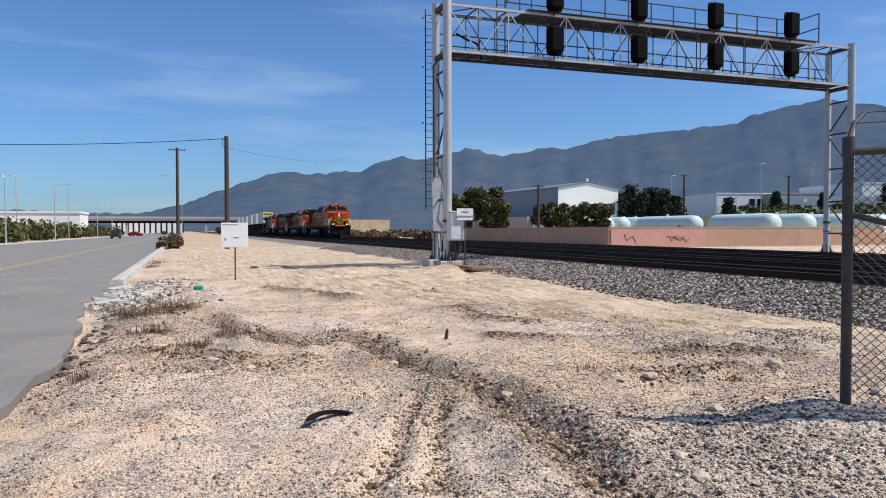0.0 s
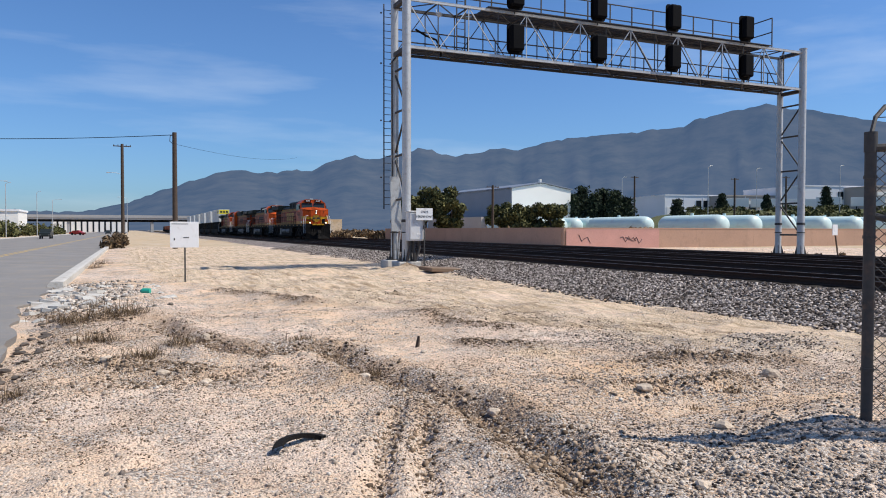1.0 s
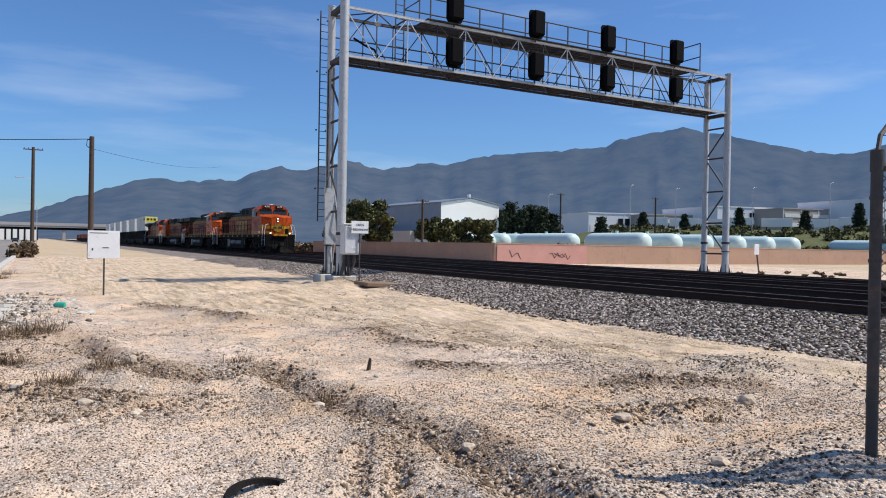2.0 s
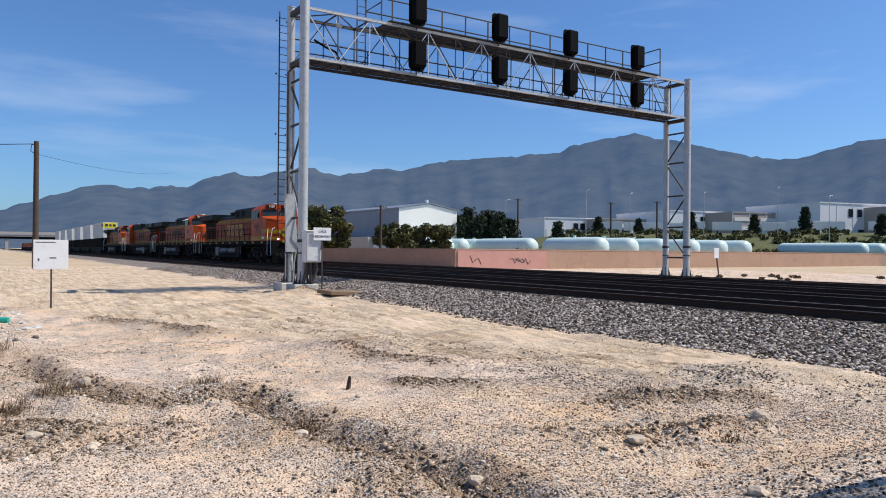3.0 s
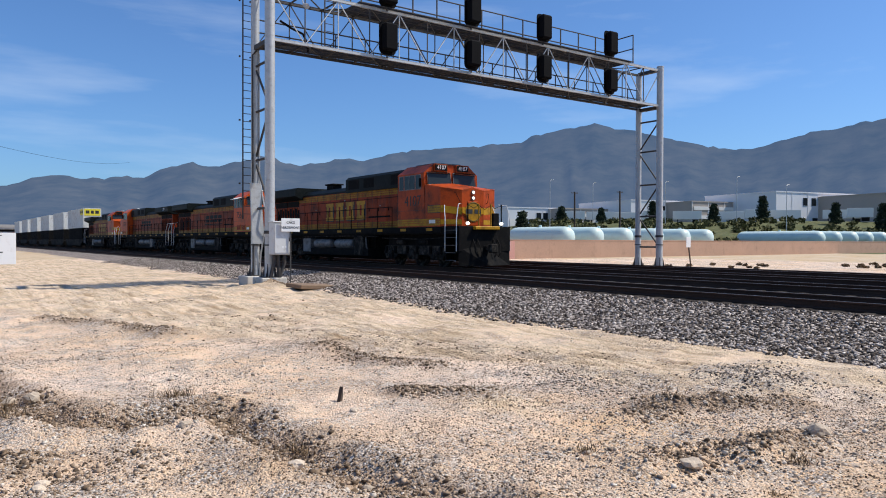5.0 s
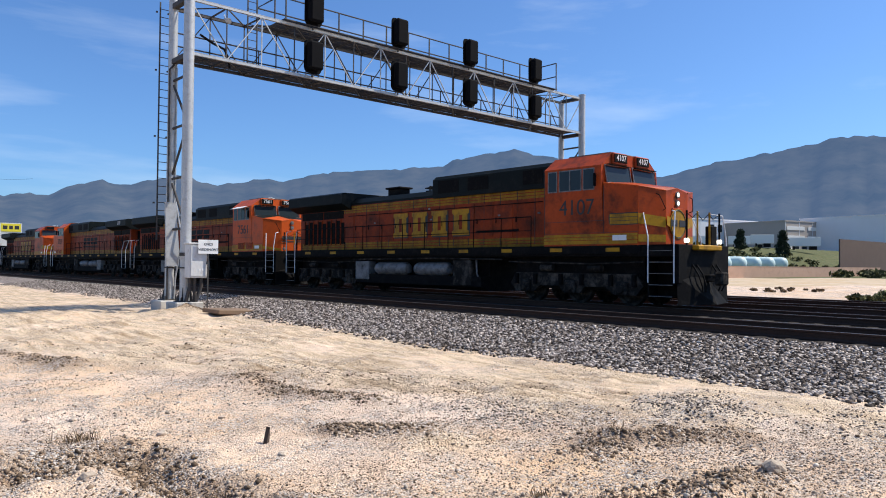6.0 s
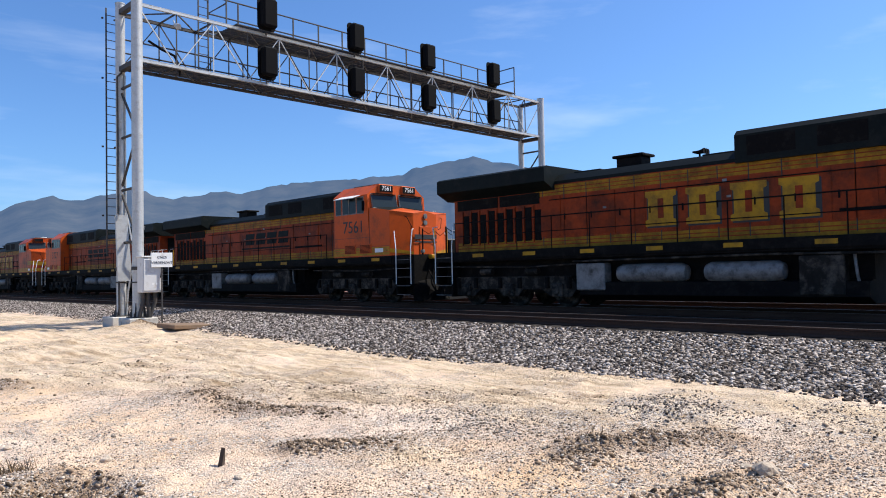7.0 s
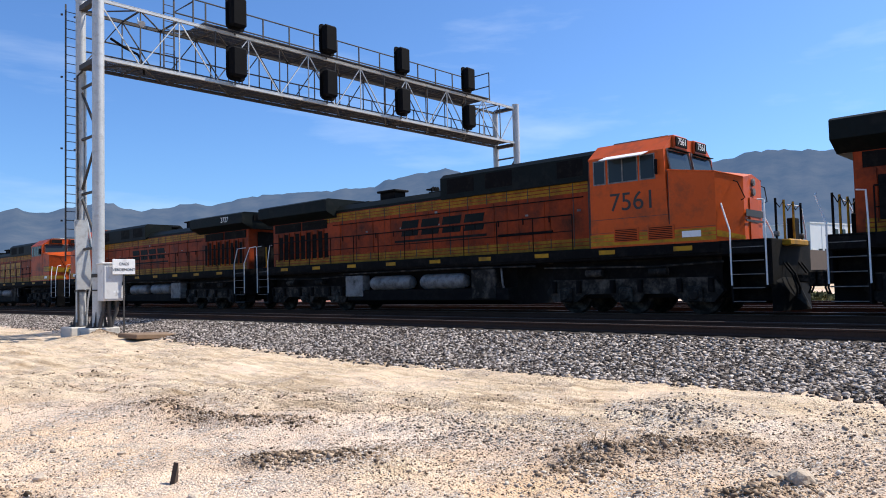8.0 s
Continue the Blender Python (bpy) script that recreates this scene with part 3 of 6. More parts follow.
me.polygons.foreach_set("use_smooth", np.ones(len(quads), dtype=bool))
for mm in (M_dirt, M_ballast, M_bed, M_far, M_green):
    me.materials.append(mm)
me.update(calc_edges=True)
me.validate()
local = (GX > -4) & (GX < 12) & (GY > -4) & (GY < 60)
for key, values in (("soil", np.where(local, bank_near(GX, GY, 0.42), 0)), ("track", np.where(GY < 400, np.maximum(packed(GX, GY), np.exp(-((GX - 4.95) ** 2 / 0.3 + (GY - 9.15) ** 2 / 0.18))), 0)), ("gravel", np.where(local, gravelly(GX, GY), 0))):
    me.attributes.new(key, "FLOAT", "POINT").data.foreach_set("value", np.clip(values, 0, 1).ravel().astype(np.float32))
tagged(new("ground", me), "pale sandy dirt and gravel ground with tyre ruts and a ballast bank", "ground", kind="structure")


def z_at(x, y):
    return float(height(np.array([x]), np.array([y]))[0])


# loose stones: boxes with shifted corners, joined
CUBE_F = np.array([(0, 1, 3, 2), (4, 6, 7, 5), (0, 4, 5, 1), (2, 3, 7, 6), (0, 2, 6, 4), (1, 5, 7, 3)])
CUBE_V = np.array([(a, b, c) for a in (-.5, .5) for b in (-.5, .5) for c in (-.5, .5)])


def stones(name, x, y, size, material, label, category, rng, sink=0.25, parent=None):
    k = len(x)
    v = CUBE_V[None] * (1 + rng.uniform(-0.45, 0.45, (k, 8, 3)))
    v *= size[:, None, None] * rng.uniform((0.7, 0.6, 0.45), (1.3, 1.1, 0.85), (k, 3))[:, None, :]
    a, t = rng.uniform(0, 2 * np.pi, k), rng.uniform(-0.6, 0.6, k)
    ct, st = np.cos(t)[:, None], np.sin(t)[:, None]
    v = np.stack((v[..., 0] * ct - v[..., 2] * st, v[..., 1], v[..., 0] * st + v[..., 2] * ct), -1)
    ca, sa = np.cos(a)[:, None], np.sin(a)[:, None]
    v = np.stack((v[..., 0] * ca - v[..., 1] * sa, v[..., 0] * sa + v[..., 1] * ca, v[..., 2]), -1)
    v[..., 0] += x[:, None]
    v[..., 1] += y[:, None]
    v[..., 2] += (height(x, y) + size * (0.5 - sink) * 0.6)[:, None]
    f = (CUBE_F[None] + 8 * np.arange(k)[:, None, None]).reshape(-1, 4)
    me = bpy.data.meshes.new(name)
    me.vertices.add(8 * k)
    me.vertices.foreach_set("co", v.ravel())
    me.loops.add(f.size)
    me.loops.foreach_set("vertex_index", f.ravel())
    me.polygons.add(len(f))
    me.polygons.foreach_set("loop_start", np.arange(0, f.size, 4))
    me.polygons.foreach_set("loop_total", np.full(len(f), 4))
    me.materials.append(material)
    me.update(calc_edges=True)
    return tagged(new(name, me), label, category, kind="stuff")


rng = np.random.default_rng(4)
# ballast, thickest near the camera
k = 110000
by = 3 + 62 * rng.random(k) ** 1.7
bx = 14.3 - 3.9 * rng.random(k) ** 0.8 + 0.0
keep = bx > np.interp(by, BALLAST_Y, BALLAST_X) + 0.9 * wave_noise(bx, by, 0.35, 31, 4) - 0.7 * rng.random(k) ** 2
bx, by = bx[keep], by[keep]
stones("ballast", bx, by, rng.uniform(0.022, 0.060, len(bx)), M_chip, "grey crushed stone ballast beside the railway track", "ballast", rng)
# pebbles on the dirt, in drifts; few on the packed track
k = 150000
px, py = rng.uniform(-1.8, 11.0, k), 2.5 + 28 * rng.random(k) ** 1.7
drift = wave_noise(px, py, 0.55, 41, 4) + 0.20 * bank_near(px, py, 0.6) + 0.35 * gravelly(px, py) - 0.13 * packed(px, py)
keep = drift > rng.normal(0.16, 0.12, k)
px, py = px[keep], py[keep]
stones("pebbles", px, py, 0.006 + 0.022 * rng.random(len(px)) ** 12 + 0.008 * rng.random(len(px)), M_stone, "loose pebbles and gravel drifts on the dry dirt", "gravel", rng)
k = 95000
sx, sy = rng.uniform(-1.6, 10.5, k), 2.6 + 13 * rng.random(k) ** 1.3
ok = wave_noise(sx, sy, 0.7, 71, 4) - 0.15 * packed(sx, sy) > rng.normal(0.02, 0.12, k)
stones("grit", sx[ok], sy[ok], rng.uniform(0.006, 0.014, int(ok.sum())), M_clod, "dark grit strewn over the dry dirt", "gravel", rng)
# grey gravel: the heap, the mound at the fence and the drifts between
k = 60000
hx, hy = rng.uniform(1.5, 11.2, k), rng.uniform(2.6, 12, k)
ok = gravelly(hx, hy) > rng.uniform(0.12, 1.1, k)
stones("gravel_heap", hx[ok], hy[ok], rng.uniform(0.008, 0.026, int(ok.sum())), island_mat("grey_gravel", (0.03, 0.024, 0.02), (0.50, 0.42, 0.35), tint=(0.17, 0.135, 0.11)), "low heap and drifts of dark grey gravel on the dirt", "gravel", rng)
# pale crumbled concrete along the broken gutter
k = 5200
fx, fy = rng.normal(-1.3, 0.75, k), 16.6 + 9.5 * rng.random(k)
ok = (fx > -2.5) & (wave_noise(fx, fy, 0.6, 61, 4) > -0.08)
stones("concrete_crumbs", fx[ok], fy[ok], 0.012 + 0.08 * rng.random(int(ok.sum())) ** 5, island_mat("crumbled_concrete", (0.10, 0.085, 0.07), (0.66, 0.59, 0.52), tint=(0.34, 0.29, 0.24)), "crumbled pale concrete and gravel by the road edge", "rubble", rng)
# soil clods along the washed-out gully, the banks and the weedy verge
cxs, cys = [], []
for line, w, n in [(GULLY, 0.17, 11000)] + [(b, 0.15, 1700) for b in BANKS] + [(b, 0.12, 700) for b in TRACKWAY] + [(((-1.5, 8.0), (-1.0, 12.0), (-0.6, 17.5)), 0.45, 3200), (((-0.5, 9.5), (1.6, 9.3)), 0.3, 1500), (RUTS[0], 0.06, 1100), (RUTS[1], 0.06, 1100), (((1.0, 16.0), (5.5, 17.0), (8.5, 21.0)), 0.5, 500)]:
    seg = rng.integers(0, len(line) - 1, n)
    u = rng.random(n)
    a = np.array(line)
    q = a[seg] + (a[seg + 1] - a[seg]) * u[:, None] + rng.normal(0, w, (n, 2))
    cxs.append(q[:, 0]); cys.append(q[:, 1])
cxs, cys = np.concatenate(cxs), np.concatenate(cys)
stones("soil_clods", cxs, cys, 0.006 + 0.03 * rng.random(len(cxs)) ** 8 + 0.009 * rng.random(len(cxs)), M_clod, "crumbled brown soil clods on the dry dirt", "soil", rng, 0.3)


def rock(size, seed, squash=0.6):
    bm = bmesh.new()
    bmesh.ops.create_icosphere(bm, subdivisions=2, radius=size / 2)
    for v in bm.verts:
        n = noise.noise(v.co * (2.2 / size) + Vector((seed * 3.1, seed, 0)))
        v.co *= 1 + 0.5 * n
        v.co.z *= squash
    bm.verts.index_update()
    g = Geo().add([v.co[:] for v in bm.verts], [[v.index for v in f.verts] for f in bm.faces])
    bm.free()
    return g


rr = random.Random(7)
ROCKS = [(4.27, 5.2, 0.15), (3.2, 4.3, 0.11), (3.05, 3.9, 0.13), (6.13, 6.45, 0.19), (5.5, 4.6, 0.2), (5.9, 4.0, 0.18), (6.4, 6.7, 0.12), (2.9, 6.6, 0.13), (2.2, 8.3, 0.12), (4.6, 6.6, 0.16),
         (0.2, 9.7, 0.14), (-0.4, 10.4, 0.15), (0.6, 9.1, 0.12), (-0.9, 12.6, 0.2), (1.9, 10.1, 0.12), (0.9, 12.2, 0.2), (0.7, 12.6, 0.16)]
for i in range(26):
    ROCKS.append((rr.uniform(-1.2, 4.5), rr.uniform(7, 22), rr.uniform(0.05, 0.11)))
for i, (x, y, s) in enumerate(ROCKS):
    single("rock", rock(s, i), M_rock, "dusty weathered rock lying on the dirt", "rock", pose(x, y, z_at(x, y) + 0.12 * s, 0, 0, rr.uniform(0, 360)), "rocks on the dirt", smooth=False)
# broken concrete by the kerb
for i in range(90):
    x, y = rr.uniform(-2.1, 0.9), rr.uniform(16.0, 24.0)
    s = rr.uniform(0.06, 0.3)
    g = rock(s, 60 + i, rr.uniform(0.25, 0.5))
    single("concrete_chunk", g, M_kerb, "broken chunk of pale concrete kerb rubble", "rubble", pose(x, y, z_at(x, y) - 0.02, rr.uniform(-18, 18), rr.uniform(-18, 18), rr.uniform(0, 360)), "rubble by the kerb")

# the broken road edge: dark asphalt lumps and pale gutter slabs
for i in range(44):
    y = rr.uniform(9.5, 17.4)
    x = -1.75 + rr.uniform(0, 0.45) + max(0, y - 14.5) * rr.uniform(0, 0.4)
    single("asphalt_lump", rock(rr.uniform(0.05, 0.17), 200 + i, 0.4), M_tar, "dark lump of broken asphalt at the road edge", "rubble", pose(x, y, z_at(x, y) + 0.02, 0, 0, rr.uniform(0, 360)), "asphalt lumps")
for i in range(26):
    x, y = -2.0 + 0.3 * (i % 4) + rr.uniform(-0.15, 0.15), 17.4 + 0.28 * i
    s = rr.uniform(0.12, 0.34)
    poly = [(s * math.cos(a + rr.uniform(-.25, .25)) * rr.uniform(.8, 1.1), 0.75 * s * math.sin(a) * rr.uniform(.8, 1.1)) for a in (0.3, 1.2, 2.2, 3.3, 4.3, 5.4)]
    single("gutter_slab", Geo().prism(poly, "z", -0.03, 0.05), M_kerb, "cracked pale concrete gutter slab by the road", "rubble", pose(x, y, z_at(x, y) + 0.0, rr.uniform(-12, 12), rr.uniform(-12, 12), rr.uniform(0, 360)), "gutter slabs")

# ---- road ----
ys = np.concatenate((np.linspace(-60, 4, 5), np.arange(4.5, 32, 0.35), np.linspace(33, 900, 30)))
ex = np.where(ys < 31, -1.75 + 0.45 * wave_noise(ys, ys * 0, 0.9, 51, 4) - 0.5 * smooth_step(12, 18, ys) + 0.15 * smooth_step(8, 3, ys), -2.35)
vs, fs = [], []
for i, (y, e) in enumerate(zip(ys, ex)):
    vs += [(-21.0, y, -0.02), (-7.5, y, 0.03), (e, y, -0.01), (e - 0.02, y, -0.13)]
    if i:
        for j in range(3):
            fs.append((4 * i - 4 + j, 4 * i - 3 + j, 4 * i + 1 + j, 4 * i + j))
road = single("road", Geo().add(vs, fs), M_asphalt, "worn grey asphalt road with a crumbled edge", "road", kind="structure")
for x0, x1 in ((-7.75, -7.62), (-7.42, -7.29)):
    g = Geo().box(x0, x1, -40, 600, 0.028, 0.036)
    single("road_marking", g, M_lineY, "faded yellow centre line on the asphalt", "road marking", kind="structure")
g = Geo()
for i in range(42):
    y = 24.5 + i * 3.0
    g.prism([(-2.36, -0.15), (-1.95, -0.15), (-1.95, 0.13), (-2.05, 0.15), (-2.30, 0.14), (-2.36, 0.05)], "y", y, y + 2.98)
single("kerb", g, M_kerb, "pale concrete kerb along the asphalt road", "kerb", kind="structure")
single("kerb_far", Geo().box(-21.6, -21.0, -40, 600, -0.1, 0.13, 0.03), M_kerb, "pale concrete kerb across the road", "kerb", kind="structure")

# ---- railway tracks ----
RAIL_PROF = [(-0.07, -0.18), (0.07, -0.18), (0.07, -0.165), (0.012, -0.13), (0.012, -0.045), (0.036, -0.035), (0.036, -0.004), (0.028, 0), (-0.028, 0), (-0.036, -0.004), (-0.036, -0.035), (-0.012, -0.045), (-0.012, -0.13), (-0.07, -0.165)]
tie_me = Geo().box(-1.3, 1.3, -0.12, 0.12, -0.17, 0.0, 0.025).mesh("sleeper", M_tie)
for ti, tx in enumerate(TRACKS):
    tr = thing("railway_track", "rusty steel railway track on dark sleepers and shade-darkened ballast", "railway track", pose(tx, 0, RAIL), "parallel tracks", "structure")
    for s in (-0.7525, 0.7525):
        part("rail", Geo().prism([(s + a, b) for a, b in RAIL_PROF], "y", -60, 700), M_rust, tr)
        part("rail_head", Geo().box(s - 0.024, s + 0.024, -60, 700, 0.0, 0.003), M_railtop, tr, "worn shiny rail head")
    rest = Geo()
    for i in range(340):
        y = -6 + 0.61 * i
        if ti < 2 and 3 < y < 52:
            o = new("sleeper", tie_me)
            o.parent, o.location = tr, (0, y, -0.175)
        else:
            rest.box(-1.3, 1.3, y - 0.12, y + 0.12, -0.345, -0.175)
    tagged(part("sleepers", rest, M_tie, tr), kind="stuff")


# ---- signal bridge ----
GX0, GX1, GYF, GYB, ZB, ZT = 10.57, 33.62, 29.5, 31.0, 9.38, 11.36
def signal_bridge():
    t = thing("signal_bridge", "galvanised steel truss signal bridge spanning four railway tracks", "signal bridge")
    for x, y, top in ((GX0, GYF, 12.0), (GX0, GYB, 11.75), (GX1, GYF, 11.56), (GX1, GYB, 11.4)):
        r = 0.19 if y == GYF else 0.165
        z0 = 0.35
        leg = part("leg", Geo().tube((x, y, z0), (x, y, top), r, 20).tube((x, y, top), (x, y, top + 0.04), r + 0.015, 20), M_galv, t, smooth=True)
        g = Geo().box(x - 0.3, x + 0.3, y - 0.3, y + 0.3, z0, z0 + 0.04)
        for a in range(4):
            m = pose(x, y, 0, 0, 0, 45 + 90 * a)
            vs = [m @ Vector(p) for p in ((r - .02, -.012, z0 + .04), (.3, -.012, z0 + .04), (r - .02, -.012, z0 + .6), (r - .02, .012, z0 + .04), (.3, .012, z0 + .04), (r - .02, .012, z0 + .6))]
            g.add(vs, [(0, 1, 2), (3, 5, 4), (0, 3, 4, 1), (1, 4, 5, 2), (2, 5, 3, 0)])
            b = m @ Vector((0.33, 0, 0))
            g.tube((b.x, b.y, z0), (b.x, b.y, z0 + 0.16), 0.02, 6)
        part("base_plate", g, M_galvdk, t)
        part("footing", Geo().box(x - 0.5, x + 0.5, y - 0.48, y + 0.48, -0.4, z0, 0.03), M_kerb, t, "pale concrete footing")
        part("collar", Geo().tube((x, y, 2.0), (x, y, 2.12), r + 0.03, 20), M_galvdk, t, smooth=True)
        part("collar", Geo().tube((x, y, 1.55), (x, y, 1.6), r + 0.03, 20), M_galvdk, t, smooth=True)
    for x in (GX0, GX1):
        levels = [1.45, 3.2, 5.0, 6.9, 8.6] if x > 20 else [3.0, 4.9, 6.8, 8.6]
        for i, z in enumerate(levels):
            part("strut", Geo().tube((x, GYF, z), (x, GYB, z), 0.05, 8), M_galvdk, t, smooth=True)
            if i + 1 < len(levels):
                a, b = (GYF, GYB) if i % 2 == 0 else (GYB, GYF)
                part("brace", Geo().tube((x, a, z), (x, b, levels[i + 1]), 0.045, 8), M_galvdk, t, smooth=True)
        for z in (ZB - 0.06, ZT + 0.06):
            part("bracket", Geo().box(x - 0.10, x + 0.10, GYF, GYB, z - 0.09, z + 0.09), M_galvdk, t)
    n = 16
    xs = [GX0 + (GX1 - GX0) * i / n for i in range(n + 1)]
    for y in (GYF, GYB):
        # rear plane takes the darker steel: its shade is put into the colour
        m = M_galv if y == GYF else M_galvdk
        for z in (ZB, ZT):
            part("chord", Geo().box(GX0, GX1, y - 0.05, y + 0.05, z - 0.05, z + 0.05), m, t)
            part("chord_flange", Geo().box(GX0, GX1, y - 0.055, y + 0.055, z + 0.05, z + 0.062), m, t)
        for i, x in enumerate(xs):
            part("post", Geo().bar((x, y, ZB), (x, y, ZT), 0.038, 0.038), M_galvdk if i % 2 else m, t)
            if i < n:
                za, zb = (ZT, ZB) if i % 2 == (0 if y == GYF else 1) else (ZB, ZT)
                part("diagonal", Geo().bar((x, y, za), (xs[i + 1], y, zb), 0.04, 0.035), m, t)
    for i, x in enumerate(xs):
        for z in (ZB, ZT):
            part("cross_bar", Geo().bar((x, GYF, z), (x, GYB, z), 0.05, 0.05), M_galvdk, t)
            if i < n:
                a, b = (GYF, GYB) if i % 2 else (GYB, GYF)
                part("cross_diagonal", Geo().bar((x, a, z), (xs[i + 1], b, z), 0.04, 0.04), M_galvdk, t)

    def grating(x0, x1, y0, y1, z):
        g = Geo()
        x = x0
        while x < x1:
            g.box(x, x + 0.012, y0, y1, z - 0.03, z)
            x += 0.055
        for k in range(5):
            yy = y0 + (y1 - y0) * k / 4
            g.box(x0, x1, yy - 0.012, yy + 0.012, z - 0.035, z - 0.002)
        return g
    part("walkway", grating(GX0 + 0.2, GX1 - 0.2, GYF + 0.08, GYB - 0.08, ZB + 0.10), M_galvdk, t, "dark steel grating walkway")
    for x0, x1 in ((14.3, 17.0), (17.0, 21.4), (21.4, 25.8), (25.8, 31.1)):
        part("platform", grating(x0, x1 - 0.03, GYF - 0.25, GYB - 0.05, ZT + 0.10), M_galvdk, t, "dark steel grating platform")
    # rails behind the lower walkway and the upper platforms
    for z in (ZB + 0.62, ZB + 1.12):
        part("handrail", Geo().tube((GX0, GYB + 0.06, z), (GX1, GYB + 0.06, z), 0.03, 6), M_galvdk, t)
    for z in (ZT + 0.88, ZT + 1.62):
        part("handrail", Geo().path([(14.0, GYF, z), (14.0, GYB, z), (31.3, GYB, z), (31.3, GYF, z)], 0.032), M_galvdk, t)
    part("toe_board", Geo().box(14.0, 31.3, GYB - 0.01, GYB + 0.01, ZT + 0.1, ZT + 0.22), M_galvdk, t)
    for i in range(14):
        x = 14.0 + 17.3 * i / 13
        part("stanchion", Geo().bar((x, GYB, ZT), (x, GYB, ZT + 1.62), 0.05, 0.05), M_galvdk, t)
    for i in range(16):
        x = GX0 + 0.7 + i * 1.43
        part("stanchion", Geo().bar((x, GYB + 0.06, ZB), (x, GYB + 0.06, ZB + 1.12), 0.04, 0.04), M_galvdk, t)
    for x in (14.0, 31.3):
        part("stanchion", Geo().bar((x, GYF, ZT), (x, GYF, ZT + 1.62), 0.045, 0.045), M_galvdk, t)
    # ladders
    def ladder(x0, x1, y, z0, z1):
        g = Geo().bar((x0, y, z0), (x0, y, z1), 0.05, 0.03).bar((x1, y, z0), (x1, y, z1), 0.05, 0.03)
        z = z0 + 0.2
        while z < z1:
            g.tube((x0, y, z), (x1, y, z), 0.014, 6)
            z += 0.305
        return g
    part("ladder", ladder(10.16, 10.54, 31.25, 2.6, 11.6), M_galvdk, t, "narrow steel climbing ladder")
    for z in (4.0, 6.5, 9.0, 11.2):
        part("ladder_bracket", Geo().bar((10.44, 31.25, z), (10.54, 31.05, z), 0.05, 0.05).bar((10.06, 31.25, z), (10.0, 31.25, z), 0.06, 0.06), M_galvdk, t)
    part("ladder", ladder(13.2, 13.6, 30.2, ZB + 0.1, ZT + 1.2), M_galvdk, t, "short steel ladder between the walkways")
    part("ladder_guard", Geo().prism([(10.34, 1.62), (10.76, 1.62), (10.80, 2.2), (10.66, 4.0), (10.26, 4.0)], "y", 30.68, 30.78), M_galv, t, "pale sheet-metal anti-climb guard")
    # conduits and cables on the near tower
    g = Geo().path([(10.42, 30.80, 0.3), (10.40, 30.78, 2.0), (10.38, 30.8, 9.0), (10.55, 30.8, 9.2)], 0.035)
    part("conduit", g, M_galvdk, t)
    part("conduit", Geo().path([(10.68, 30.82, 0.3), (10.72, 30.8, 1.2), (10.84, 30.5, 2.6), (10.67, 30.82, 4.2), (10.66, 30.82, 9.1)], 0.03), M_galv, t)
    part("cable", Geo().path([(11.0, 29.55, 10.15), (11.5, 29.6, 9.95), (12.0, 29.7, 9.85), (12.25, 29.8, 9.55), (12.3, 29.85, 9.2)], 0.045), M_sigblk, t, "thick black cable loop")
    part("flood_lamp", Geo().tube((11.9, 29.4, 10.9), (11.9, 29.1, 10.75), 0.05, 10, 0.11).tube((11.9, 29.5, 11.08), (11.9, 29.4, 10.9), 0.02), M_galv, t)
    return t
signal_bridge()


def signal_head(x, zc):
    t = thing("railway_signal", "black colour-light signal head turned away, with backplate", "signal", pose(x, 29.28, zc, 0, 0, 180), "signal heads")
    w, h = 0.41, 0.67
    poly = []
    for cx, cz, a0 in ((w - .16, h - .16, 0), (-w + .16, h - .16, 90), (-w + .22, -h + .22, 180), (w - .22, -h + .22, 270)):
        r = 0.16 if cz > 0 else 0.22
        for k in range(4):
            a = radians(a0 + 30 * k)
            poly.append((cx + r * math.cos(a), cz + r * math.sin(a)))
    part("backplate", Geo().prism(poly, "y", -0.012, 0.012), M_sigblk, t)
    part("housing", Geo().box(-0.33, 0.33, 0.012, 0.36, -0.55, 0.60, 0.08), M_sigblk, t)
    for z in (-0.40, 0.0, 0.40):
        vs, fs = [], []
        for k in range(13):
            a = radians(-30 + 240 * k / 12)
            for d in (-0.012, -0.11):
                vs.append((0.125 * math.cos(a), d, z + 0.125 * math.sin(a) + (0.02 if d < -0.1 else 0)))
            if k:
                fs.append((2 * k - 2, 2 * k - 1, 2 * k + 1, 2 * k))
        hood = part("hood", Geo().add(vs, fs), M_sigblk, t)
        part("lens", Geo().lathe([(0.10, -0.02), (0.09, -0.035), (0.04, -0.05)], (0, 0, z), "y", 14), M_lens, hood)
    part("mounting_arm", Geo().box(-0.03, 0.03, -0.06, -0.012, -0.80, -0.3), M_galvdk, t)
    return t
for x in (15.62, 20.04, 24.42, 29.17):
    signal_head(x, 12.1)
    signal_head(x, 10.16)


